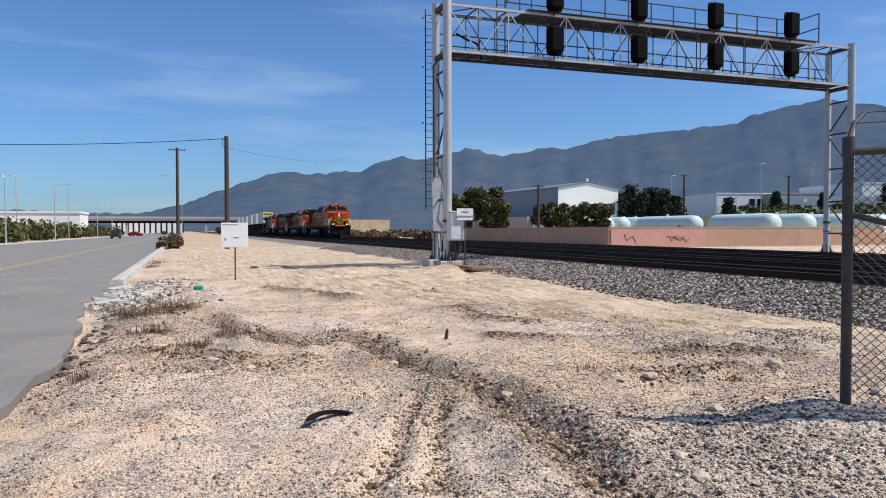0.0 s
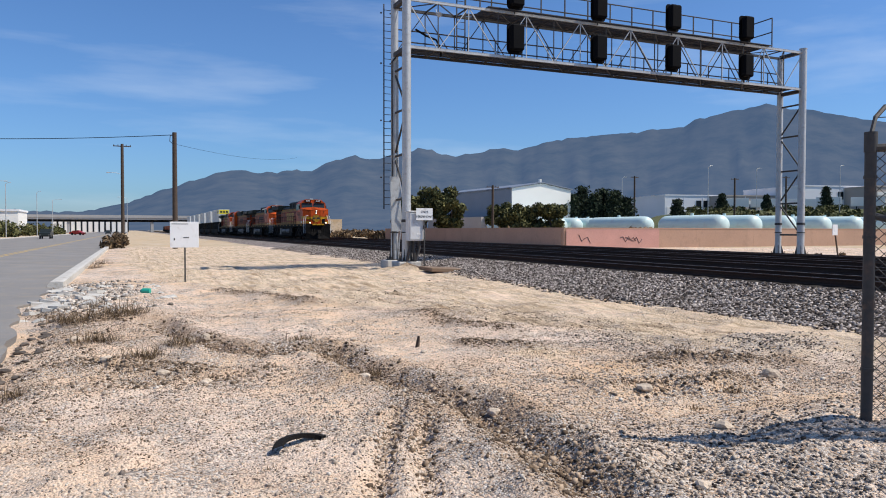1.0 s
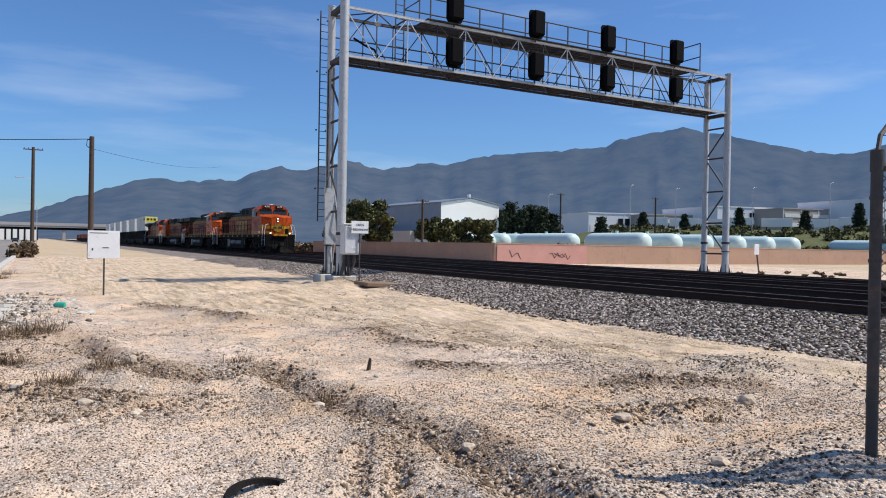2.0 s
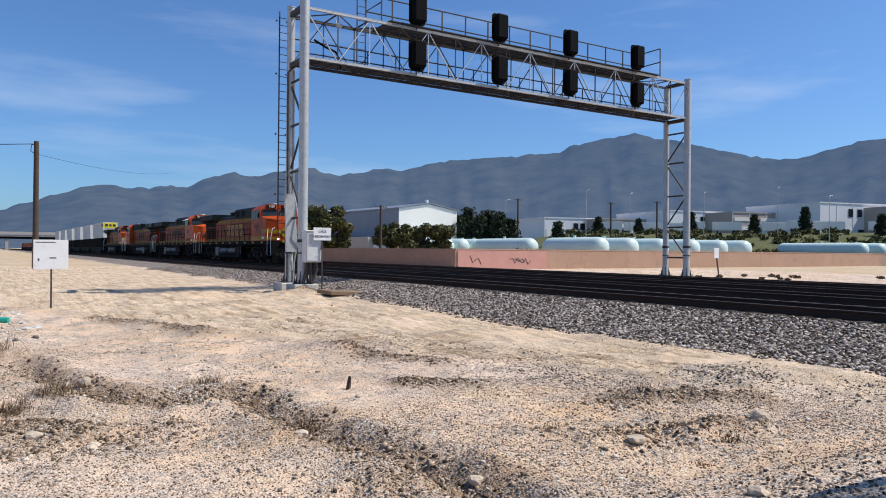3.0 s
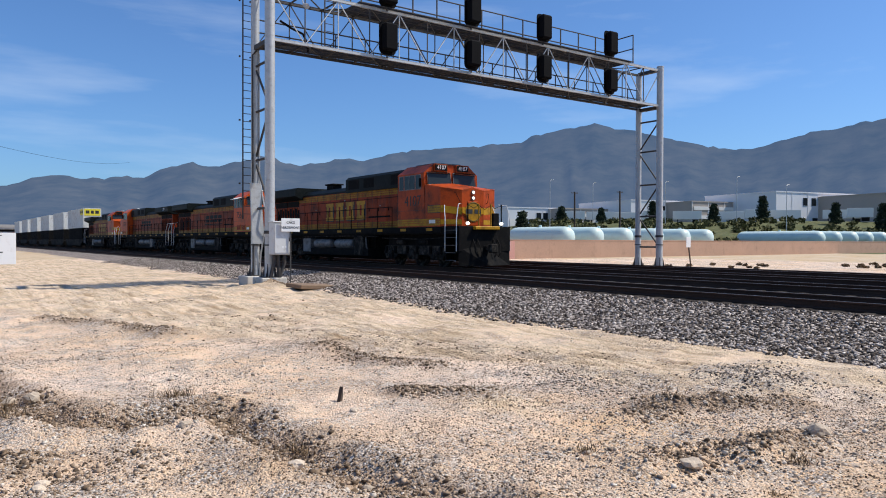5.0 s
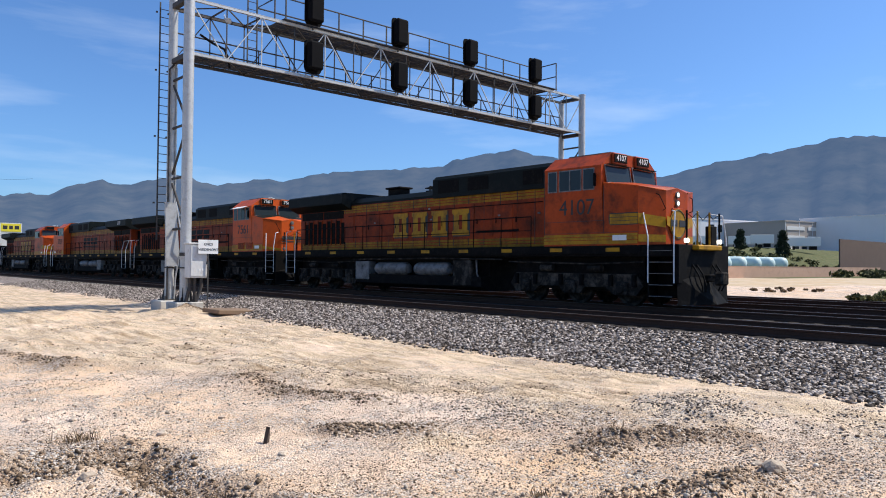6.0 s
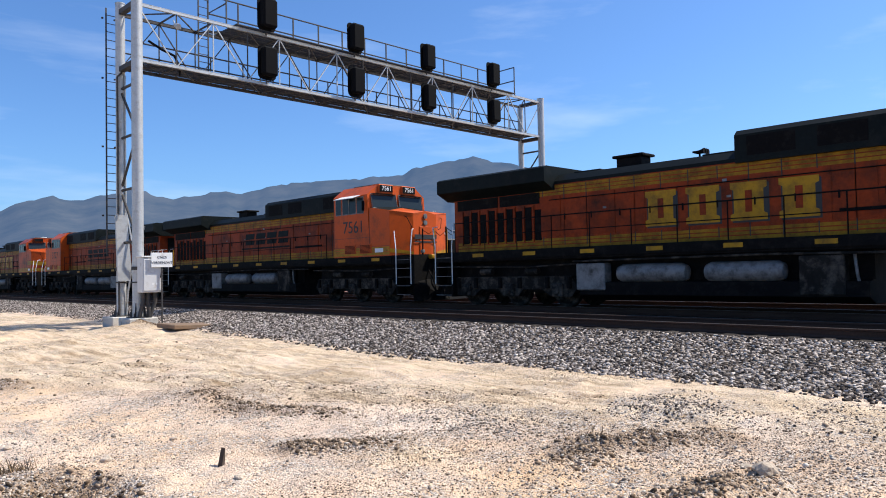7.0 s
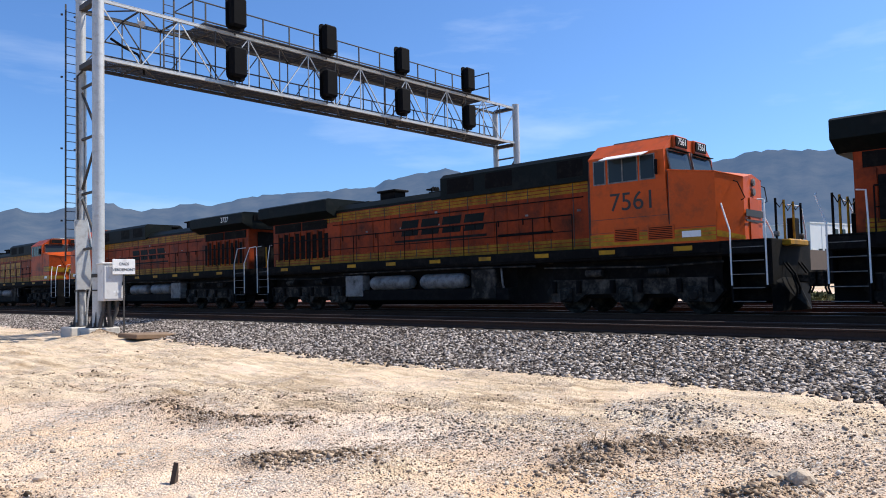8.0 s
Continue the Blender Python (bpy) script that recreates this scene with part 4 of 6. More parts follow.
def signal_cabinet():
    t = thing("signal_cabinet", "pale grey steel signal cabinet on the bridge leg", "cabinet", pose(10.78, 29.05, 0))
    part("body", Geo().box(-0.34, 0.38, -0.22, 0.22, 1.22, 2.42, 0.02), M_box, t)
    part("lid", Geo().box(-0.38, 0.42, -0.27, 0.24, 2.42, 2.47, 0.015), M_box, t)
    d = part("door", Geo().box(-0.30, 0.34, -0.25, -0.223, 1.28, 2.36, 0.01), M_box, t)
    part("handle", Geo().bar((0.27, -0.27, 1.72), (0.31, -0.27, 1.92), 0.03, 0.03), M_sigblk, d, "small dark handle")
    part("label_plate", Geo().box(-0.02, 0.06, -0.256, -0.252, 1.48, 1.55).box(0.10, 0.18, -0.256, -0.252, 1.48, 1.55), M_white, d)
    for x, k in ((-0.22, 0.08), (-0.05, -0.04), (0.2, 0.12)):
        part("conduit", Geo().path([(x, 0, 1.3), (x, 0.02, 0.9), (x - k, 0.05, 0.55), (x - 2 * k, 0.08, 0.1)], 0.065, 10), M_galvdk, t, smooth=True)
signal_cabinet()


def name_sign():
    t = thing("name_sign", "white railway location sign with black print on a thin post", "sign", pose(10.96, 28.72, 0))
    part("post", Geo().bar((0.12, 0.02, 0.0), (0.12, 0.02, 2.2), 0.05, 0.03), M_galvdk, t)
    p = part("panel", Geo().box(-0.26, 0.48, -0.015, -0.003, 2.08, 2.58, 0.004), M_white, t)
    words("VERDEMONT", 0.125, M_ink, pose(0.11, -0.018, 2.23, 90, 0, 0), p)
    words("CNCS", 0.125, M_ink, pose(0.11, -0.018, 2.42, 90, 0, 0), p)
name_sign()
single("steel_plate", Geo().box(-0.95, 0.95, -0.5, 0.5, 0, 0.14, 0.02), M_board, "weathered brown board lying on the ground by the signal bridge", "board", pose(11.3, 27.0, z_at(11.3, 27.0) - 0.01, 2, 3, 8))


# ---- locomotives ----
def locomotive(number, scheme, awning=False, lit=False):
    """A six-axle diesel; its nose points to -y, rail top is z 0, the front coupler's face is y 0."""
    orange = M_orange2 if scheme == "new" else M_orange
    t = thing("diesel_locomotive", "orange and dark green six-axle diesel locomotive with yellow stripes", "locomotive", group="locomotives of the train")
    D, CW, HW = 1.85, 1.55, 0.98
    # frame and decks
    part("underframe", Geo().box(-1.5, 1.5, 0.75, 22.55, 1.50, D - 0.02, 0.03), M_black, t)
    part("side_sill", Geo().box(-1.545, -1.5, 1.9, 21.6, 1.58, D, 0.008), M_black, t)
    part("side_sill", Geo().box(1.5, 1.545, 1.9, 21.6, 1.58, D, 0.008), M_black, t)
    for i in range(9):
        for s in (-1, 1):
            y = 2.6 + i * 2.2
            part("reflector", Geo().box(min(s * 1.546, s * 1.552), max(s * 1.546, s * 1.552), y, y + 0.5, 1.66, 1.78), M_yellow, t, "yellow reflective strip")
    part("deck", Geo().box(-1.5, 1.5, 0.7, 22.6, D - 0.02, D + 0.01), M_black, t)
    # cab with sloped roof edges
    CR, CF = 5.55, 3.18
    zr, ze, zw = 4.78, 4.36, 3.78
    sec = [(-CW, D), (-CW, ze), (-1.0, zr), (1.0, zr), (CW, ze), (CW, D)]
    g = Geo()
    vs = [(x, CR, z) for x, z in sec] + [(x, CF + (0.10 if z > zw else 0.0), z) for x, z in sec]
    g.add(vs, [(0, 1, 2, 3, 4, 5), (6, 11, 10, 9, 8, 7)] + [(i, (i + 1) % 6, 6 + (i + 1) % 6, 6 + i) for i in range(6)])
    cab = part("cab", g, orange, t)
    part("roof_vent", Geo().box(-0.75, 0.75, 3.5, 5.2, zr - 0.02, zr + 0.09, 0.03), M_galvdk, cab)
    # nose: wide, tapered to the front, sloping top
    NB, NF = CF, 1.60
    g = Geo()
    base = [(-CW, NB), (-CW, 1.95), (-0.62, NF), (0.62, NF), (CW, 1.95), (CW, NB)]
    topz = [3.78, 3.60, 3.50, 3.50, 3.60, 3.78]
    g.add([(x, y, D) for x, y in base] + [(x, y, z) for (x, y), z in zip(base, topz)] + [(0, NB, 3.90), (0, NF, 3.62)],
          [(5, 4, 3, 2, 1, 0), (0, 1, 7, 6), (1, 2, 8, 7), (2, 3, 9, 13, 8), (3, 4, 10, 9), (4, 5, 11, 10), (6, 7, 8, 13, 12), (12, 13, 9, 10, 11), (5, 0, 6, 12, 11)])
    nose = part("nose", g, orange, t)
    for s in (-1, 1):
        lid = [Vector(p) for p in ((s * 1.47, NB - 0.02, 3.795), (s * 1.47, 2.02, 3.607), (s * 0.60, NF + 0.07, 3.535), (s * 0.02, NF + 0.06, 3.635), (s * 0.02, NB - 0.02, 3.905))]
        up = Vector((0, 0, 0.008))
        part("nose_top", Geo().add([p + up for p in lid], [(0, 1, 2, 3, 4)]), M_green_dk if scheme == "new" else M_orange, nose, "dark anti-glare panel" if scheme == "new" else "")
        # bead in the brighter orange paints a highlight along the nose edge
        part("nose_edge", Geo().path([(s * 1.55, NB, 3.785), (s * 1.55, 1.95, 3.605), (s * 0.62, NF, 3.505)], 0.018), M_orange2, nose)
        part("nose_grab", Geo().path([(s * 0.75, NF + 0.02, 2.9), (s * 0.78, NF - 0.09, 2.95), (s * 0.95, NF + 0.02, 3.35), (s * 0.97, NF + 0.12, 3.4)], 0.014), M_black, nose)
    part("nose_door", Geo().box(-0.30, 0.30, NF - 0.03, NF, D + 0.05, 3.0, 0.01), orange, nose)
    for s in (-1, 1):
        part("headlight", Geo().lathe([(0.10, 0.0), (0.10, -0.05), (0.085, -0.05)], (0.0, NF + 0.0, 3.28 + 0.13 * s), "y", 14), M_silver, nose)
        part("headlight_glass", Geo().lathe([(0.07, -0.04), (0.06, -0.055), (0.03, -0.06)], (0.0, NF, 3.28 + 0.13 * s), "y", 14), M_lamp if lit else M_silver, nose, "lit headlight" if lit else "")
        part("ditch_light", Geo().lathe([(0.07, 0), (0.07, -0.10), (0.055, -0.11)], (s * 0.95, 0.78, 1.98), "y", 14), M_lamp if lit else M_silver, t, "lit ditch light" if lit else "")
        part("windscreen", Geo().add([(s * 0.10, CF - 0.012, 3.86), (s * 1.36, CF - 0.012, 3.83), (s * 1.36, CF + 0.085, 4.34), (s * 0.10, CF + 0.085, 4.37)], [(0, 1, 2, 3)]), M_glass, cab)
        part("windscreen_frame", Geo().path([(s * 0.08, CF - 0.015, 3.84), (s * 1.39, CF - 0.015, 3.80), (s * 1.39, CF + 0.083, 4.37), (s * 0.08, CF + 0.083, 4.40), (s * 0.08, CF - 0.015, 3.84)], 0.022), M_silver, cab)
        part("number_board_housing", Geo().box(s * 0.62 - 0.40, s * 0.62 + 0.40, CF + 0.03, CF + 0.5, 4.42, 4.80, 0.03), orange, cab)
        part("number_board", Geo().box(s * 0.62 - 0.34, s * 0.62 + 0.34, CF + 0.0, CF + 0.04, 4.49, 4.76, 0.01), M_black, cab)
        if number:
            words(number, 0.26, M_white, pose(s * 0.62, CF - 0.006, 4.625, 90, 0, 0), cab, "road_number")
        part("sun_visor", Geo().box(s * 0.75 - 0.6, s * 0.75 + 0.6, CF - 0.04, CF + 0.1, 4.385, 4.40), M_black, cab)
        # side windows: three panes a side
        for y0, y1 in ((5.04, 5.36), (4.06, 4.90), (3.56, 3.94)):
            x = s * CW
            part("window_frame", Geo().box(min(x, x + s * .012), max(x, x + s * .012), y0 - 0.035, y1 + 0.035, 3.60, 4.29), M_silver, cab)
            part("pane", Geo().box(min(x + s * .012, x + s * .018), max(x + s * .012, x + s * .018), y0, y1, 3.635, 4.255), M_glass, cab)
        part("window_post", Geo().box(min(s * 1.567, s * 1.58), max(s * 1.567, s * 1.58), 4.46, 4.50, 3.62, 4.26), M_silver, cab)
        part("mirror", Geo().box(min(s * 1.58, s * 1.70), max(s * 1.58, s * 1.70), 3.44, 3.48, 3.7, 4.1, 0.01), M_black, cab)
        if awning and s < 0:
            part("sun_awning", Geo().prism([(-1.57, 4.36), (-2.0, 4.22), (-2.0, 4.20), (-1.57, 4.34)], "y", 3.7, 4.95), M_white, cab, "pale canvas sun awning")
        # stripes on cab and nose
        x0, x1 = sorted((s * 1.551, s * 1.556))
        for za, zb in ((1.90, 2.01), (2.03, 2.11), (2.13, 2.21)):
            part("stripe", Geo().box(x0, x1, 1.97, CR, za, zb), M_yellow, cab)
        xa, xb = sorted((s * 1.5505, s * 1.5535))
        for y0, y1, z0, z1 in ((CF - 0.008, CF + 0.008, 2.25, 3.70), (1.97, CR, 2.245, 2.255), (CF, CR, 2.62, 2.632), (5.52, 5.545, 1.9, 4.3)):
            part("panel_seam", Geo().box(xa, xb, y0, y1, z0, z1), M_ink, cab)
        if scheme == "new":
            for y0 in (3.05, 4.05):
                vent = part("cab_vent", Geo().box(*sorted((s * 1.55, s * 1.575)), y0, y0 + 0.75, 1.98, 2.36, 0.008), orange, cab)
                for k in range(7):
                    part("vent_slat", Geo().box(*sorted((s * 1.575, s * 1.59)), y0 + 0.05, y0 + 0.70, 2.01 + 0.047 * k, 2.03 + 0.047 * k), M_black, vent)
        if scheme == "old":
            part("stripe_edge", Geo().prism([(1.96, 2.46), (2.93, 2.46), (2.99, 2.53), (2.99, 2.76), (2.93, 2.83), (1.96, 2.83)], "x", *sorted((s * 1.5505, s * 1.553))), M_ink, nose)
            for k in range(3):
                part("stripe", Geo().box(*sorted((s * 1.553, s * 1.558)), 1.97, 2.95, 2.49 + 0.108 * k, 2.583 + 0.108 * k), M_yellow, nose)
            for k, (za, zb) in enumerate(((1.95, 2.17), (2.49, 2.80))):
                a = Vector((s * CW, 1.95, 0)); b = Vector((s * 0.62, NF, 0)); n = Vector((s * (1.95 - NF), -(CW - 0.62), 0)).normalized() * 0.006
                part("stripe", Geo().add([a + n + Vector((0, 0, za)), b + n + Vector((0, 0, za - 0.1 * k)), b + n + Vector((0, 0, zb - 0.1 * k)), a + n + Vector((0, 0, zb))], [(0, 1, 2, 3)]), M_yellow, nose)
        else:
            a = Vector((s * CW, 1.95, 0)); b = Vector((s * 0.62, NF, 0)); n = Vector((s * (1.95 - NF), -(CW - 0.62), 0)).normalized() * 0.006
            part("stripe", Geo().add([a + n + Vector((0, 0, 1.98)), b + n + Vector((0, 0, 1.9)), b + n + Vector((0, 0, 2.0)), a + n + Vector((0, 0, 2.14))], [(0, 1, 2, 3)]), M_yellow, nose)
        if number:
            words(number, 0.70, M_ink, pose(s * 1.557, 4.22, 3.05, 90, 0, -90 if s < 0 else 90), cab, "road_number")
        part("data_plate", Geo().box(x0 - .001, x1 + .001, 2.35, 2.85, 2.0, 2.16), M_white, cab)
    # emblem on the nose: plain blocks
    ec = M_yellow if scheme == "old" else M_ink
    g = Geo()
    if scheme == "old":
        g.lathe([(0.05, NF - 0.048), (0.46, NF - 0.048), (0.46, NF - 0.034)], (0, 0, 2.52), "y", 28)
        g.prism([(-0.62, 2.46), (-0.40, 2.40), (0.40, 2.40), (0.62, 2.46), (0.62, 2.74), (0.40, 2.70), (-0.40, 2.70), (-0.62, 2.74)], "y", NF - 0.044, NF - 0.032)
        part("emblem_ring", Geo().path([(0.42 * math.cos(k * math.pi / 14), NF - 0.05, 2.52 + 0.42 * math.sin(k * math.pi / 14)) for k in range(29)], 0.014), M_ink, nose)
        part("emblem_bar", Geo().box(-0.40, -0.06, NF - 0.056, NF - 0.049, 2.44, 2.64).box(0.06, 0.40, NF - 0.056, NF - 0.049, 2.44, 2.64), M_ink, nose)
    else:
        g.box(-0.6, 0.6, NF - 0.042, NF - 0.034, 2.50, 2.68)
        part("emblem_bar", Geo().box(-0.6, 0.6, NF - 0.042, NF - 0.034, 2.36, 2.42), M_ink, nose)
    part("emblem", g, ec, nose)
    # long hood
    HR = 22.1
    part("hood", Geo().box(-HW, HW, CR, HR, D, 4.02, 0.03), M_hood, t)
    part("hood_roof", Geo().prism([(-HW - .01, 3.90), (-HW - .01, 4.0), (-0.72, 4.22), (0.72, 4.22), (HW + .01, 4.0), (HW + .01, 3.90)], "y", 11.7, 18.2), M_green_dk, t)
    blower = part("blower_house", Geo().prism([(-1.12, 3.86), (-1.12, 4.58), (-0.95, 4.72), (0.95, 4.72), (1.12, 4.58), (1.12, 3.86)], "y", CR + 0.02, 11.72), M_green_dk, t)
    for y0, y1 in ((6.0, 6.9), (8.6, 9.7), (10.2, 11.4)):
        for s in (-1, 1):
            x0, x1 = sorted((s * 1.121, s * 1.127))
            part("louvre", Geo().box(x0, x1, y0, y1, 4.02, 4.52), M_black, blower)
    rad = part("radiator_wing", Geo().prism([(-HW, 3.72), (-1.52, 3.98), (-1.52, 4.42), (-1.40, 4.48), (1.40, 4.48), (1.52, 4.42), (1.52, 3.98), (HW, 3.72)], "y", 17.6, 22.42), M_green_dk, t)
    part("radiator_mesh", Geo().box(-1.25, 1.25, 17.9, 22.2, 4.48, 4.51), M_black, rad)
    stack = part("exhaust_stack", Geo().box(-0.3, 0.3, 14.9, 15.75, 4.18, 4.56, 0.03), M_black, t)
    part("rim", Geo().box(-0.38, 0.38, 14.8, 15.85, 4.56, 4.64, 0.02), M_black, stack)
    hg = Geo().tube((0, 13.2, 4.2), (0, 13.2, 4.42), 0.03)
    for k in (-1, 0, 1):
        hg.lathe([(0.03, 0.15), (0.035, -0.05), (0.09, -0.2)], (0.12 * k, 13.2, 4.46), "y", 10)
    part("air_horn", hg, M_black, t)
    part("roof_hatch", Geo().box(-0.5, 0.5, 12.0, 12.9, 4.2, 4.3, 0.02).box(-0.5, 0.5, 16.2, 17.2, 4.2, 4.3, 0.02), M_green_dk, t)
    part("antenna", Geo().box(-0.2, 0.2, 3.9, 4.3, zr + 0.09, zr + 0.14, 0.02), M_white, t)
    # hood side: stripes, door joints, intakes, lettering blocks
    for s in (-1, 1):
        def side(name, y0, y1, z0, z1, m, proud=0.006, parent=None):
            x0, x1 = sorted((s * HW, s * (HW + proud)))
            return part(name, Geo().box(x0, x1, y0, y1, z0, z1), m, parent or t)
        for za, zb in ((3.78, 3.87), (3.67, 3.75), (3.56, 3.64)):
            side("stripe", CR + 0.2, 18.4, za, zb, M_dullyel)
        for za, zb in ((2.11, 2.19), (2.00, 2.08), (1.88, 1.97)):
            side("stripe", CR + 0.1, 21.9, za, zb, M_dullyel)
        # hinged doors, a little proud of the hood
        for i in range(12):
            y = CR + 0.95 + i * 0.99
            d = side("hood_door", y, y + 0.93, 2.24, 3.52 - 0.1 * (i % 3 == 1), M_hood, 0.012 + 0.006 * (i % 2))
            x0, x1 = sorted((s * (HW + 0.012), s * (HW + 0.035)))
            part("door_latch", Geo().box(x0, x1, y + 0.80, y + 0.84, 2.75, 2.95), M_black, d)
        side("grab_rail", 6.1, 17.8, 3.40, 3.425, M_black, 0.06)
        side("hood_seam", 5.9, 5.93, 1.9, 3.86, M_ink, 0.02)
        side("cable_box", 7.2, 9.3, 2.42, 2.50, M_black, 0.05)
        side("data_panel", 12.0, 12.12, 3.40, 3.50, M_silver, 0.03)
        for i in range(15):
            y = CR + 0.9 + i * 0.83
            side("door_joint", y - 0.012, y + 0.012, 1.95, 3.86, M_ink, 0.012)
        for i in range(9):
            y = 18.15 + i * 0.40
            side("intake_panel", y, y + 0.26, 2.15, 3.15 + (0.1 if i % 2 else 0), M_black, 0.02)
            side("intake_frame", y + 0.28, y + 0.31, 2.1, 3.3, M_hood, 0.05)
        side("radiator_screen", 18.2, 19.9, 3.34, 3.70, M_black, 0.03)
        side("radiator_screen", 20.0, 21.9, 3.34, 3.70, M_black, 0.03)
        for i in range(6):
            side("latch", 6.2 + i * 1.9, 6.32 + i * 1.9, 3.0, 3.06, M_silver, 0.02)
        if scheme == "old":
            for i in range(4):
                y0 = 13.45 - i * 1.24
                g = Geo()
                xa, xb = sorted((s * (HW + 0.019), s * (HW + 0.028)))
                # one block of the heritage lettering: a serifed slab with two slots
                g.prism([(y0, 2.36), (y0 + 0.95, 2.36), (y0 + 0.95, 2.52), (y0 + 0.86, 2.56), (y0 + 0.86, 3.16), (y0 + 0.95, 3.20), (y0 + 0.95, 3.36), (y0, 3.36), (y0, 3.20), (y0 + 0.09, 3.16), (y0 + 0.09, 2.56), (y0, 2.52)], "x", xa, xb)
                block = part("lettering_block", g, M_yellow, t, "yellow lettering block with dark edge")
                part("lettering_slot", Geo().box(*sorted((s * (HW + .028), s * (HW + .031))), y0 + 0.38, y0 + 0.56, 2.58, 3.14), M_hood, block)
                part("lettering_shadow", Geo().box(*sorted((s * (HW + .018), s * (HW + .022))), y0 - 0.05, y0 + 0.90, 2.31, 3.31), M_ink, block)
        else:
            for i in range(4):
                y0 = 13.0 - i * 1.02
                xa, xb = sorted((s * (HW + 0.019), s * (HW + 0.026)))
                g = Geo()
                k = 0.28
                for c, d in ((2.72, 2.94), (3.00, 3.28)):
                    g.prism([(y0 + 0.85, c), (y0, c), (y0 - (d - c) * k, d), (y0 + 0.85 - (d - c) * k, d)], "x", xa, xb)
                part("lettering_block", g, M_green_dk, t, "dark slanted lettering block")
            part("lettering_rule", Geo().box(xa, xb, 9.8, 14.2, 2.50, 2.58), M_green_dk, t)
        # handrails on the walkway
        xr = s * 1.47
        for i in range(12):
            y = 6.2 + i * 1.4
            part("rail_post", Geo().tube((xr, y, D), (xr, y, D + 1.02), 0.018, 6), M_black, t)
        part("handrail", Geo().tube((xr, 6.2, D + 1.02), (xr, 21.6, D + 1.02), 0.02, 6), M_black, t)
        part("handrail", Geo().tube((xr, 6.2, D + 0.55), (xr, 21.6, D + 0.55), 0.014, 6), M_black, t)
        # steps front and rear
        for y0, sign in ((0.82, 1), (21.75, 1)):
            sw = part("stair", Geo().box(*sorted((s * 0.98, s * 1.02)), y0, y0 + 0.85, 0.30, D).box(*sorted((s * 1.0, s * 1.5)), y0 + 0.80 * (1 if y0 < 5 else 0), y0 + 0.80 * (1 if y0 < 5 else 0) + 0.04, 0.30, D), M_black, t)
            for k in range(5):
                z = 0.34 + k * 0.33
                part("tread", Geo().box(*sorted((s * 1.02, s * 1.50)), y0 + 0.04, y0 + 0.80, z, z + 0.03), M_black, sw)
                part("tread_edge", Geo().box(*sorted((s * 1.50, s * 1.512)), y0 + 0.04, y0 + 0.80, z + 0.008, z + 0.026), M_silver, sw, "pale safety edge")
            ya, yb = (y0 - 0.02, y0 + 0.82)
            for y in (ya, yb):
                part("grab_iron", Geo().path([(s * 1.52, y, 0.75), (s * 1.52, y, D + 0.25), (s * 1.38, y + (0.25 if y == yb else 0.05), D + 0.95), (s * 1.1, y + 0.3, D + 1.0)], 0.02), M_white, t, "white grab iron")
        # truck sideframes
        for y0 in (1.95, 16.6):
            tr = part("truck_frame", Geo().prism([(y0, 0.62), (y0 + 0.25, 0.98), (y0 + 5.1, 0.98), (y0 + 5.35, 0.62), (y0 + 5.1, 0.34), (y0 + 4.3, 0.34), (y0 + 4.0, 0.56), (y0 + 3.2, 0.56), (y0 + 3.0, 0.34), (y0 + 2.35, 0.34), (y0 + 2.15, 0.56), (y0 + 1.35, 0.56), (y0 + 1.05, 0.34), (y0 + 0.25, 0.34)],
                                                  "x", *sorted((s * 1.05, s * 1.27))), M_frame, t, "dusty cast steel truck side frame")
            for k, ay in enumerate((0.72, 2.68, 4.62)):
                part("axle_box", Geo().box(*sorted((s * 1.20, s * 1.40)), y0 + ay - 0.2, y0 + ay + 0.2, 0.33, 0.75, 0.04).lathe([(0.15, s * 1.40), (0.12, s * 1.46)], (0, y0 + ay, 0.53), "x", 14), M_frame, tr)
                for d in (-0.42, 0.42):
                    part("spring", Geo().tube((s * 1.30, y0 + ay + d, 0.60), (s * 1.30, y0 + ay + d, 0.95), 0.08, 10), M_black, tr)
            for ay in (1.7, 3.65):
                part("brake_cylinder", Geo().tube((s * 1.32, y0 + ay - 0.25, 1.15), (s * 1.32, y0 + ay + 0.25, 1.15), 0.11, 12), M_frame, tr, smooth=True)
            part("pipe", Geo().path([(s * 1.42, y0 - 0.1, 1.35), (s * 1.42, y0 + 1.8, 1.28), (s * 1.42, y0 + 5.3, 1.35)], 0.025), M_frame, tr)
        # air reservoirs and tank boxes
        for y0, y1 in ((13.0, 15.2), (10.45, 12.55)):
            part("air_reservoir", Geo().lathe([(0.05, y0), (0.2, y0 + 0.05), (0.27, y0 + 0.2), (0.27, y1 - 0.2), (0.2, y1 - 0.05), (0.05, y1)], (s * 1.24, 0, 1.04), "y", 18), M_silver, t, "dusty silver air reservoir", smooth=True)
        part("tool_box", Geo().box(*sorted((s * 1.1, s * 1.5)), 15.5, 16.5, 0.55, 1.35, 0.03), M_silver, t)
        part("tool_box", Geo().box(*sorted((s * 1.1, s * 1.5)), 9.1, 10.1, 0.45, 1.40, 0.03), M_frame, t)
        part("pipe", Geo().path([(s * 1.5, 7.5, 1.42), (s * 1.5, 11, 1.46), (s * 1.5, 16.6, 1.42)], 0.03), M_frame, t)
        part("drain_pipe", Geo().path([(s * 1.42, 8.9, 1.45), (s * 1.42, 8.85, 0.9), (s * 1.3, 8.8, 0.5)], 0.035), M_silver, t)
    for y0 in (1.95, 16.6):
        part("traction_gear", Geo().box(-1.04, 1.04, y0 + 0.1, y0 + 5.25, 0.45, 1.5), M_black, t)
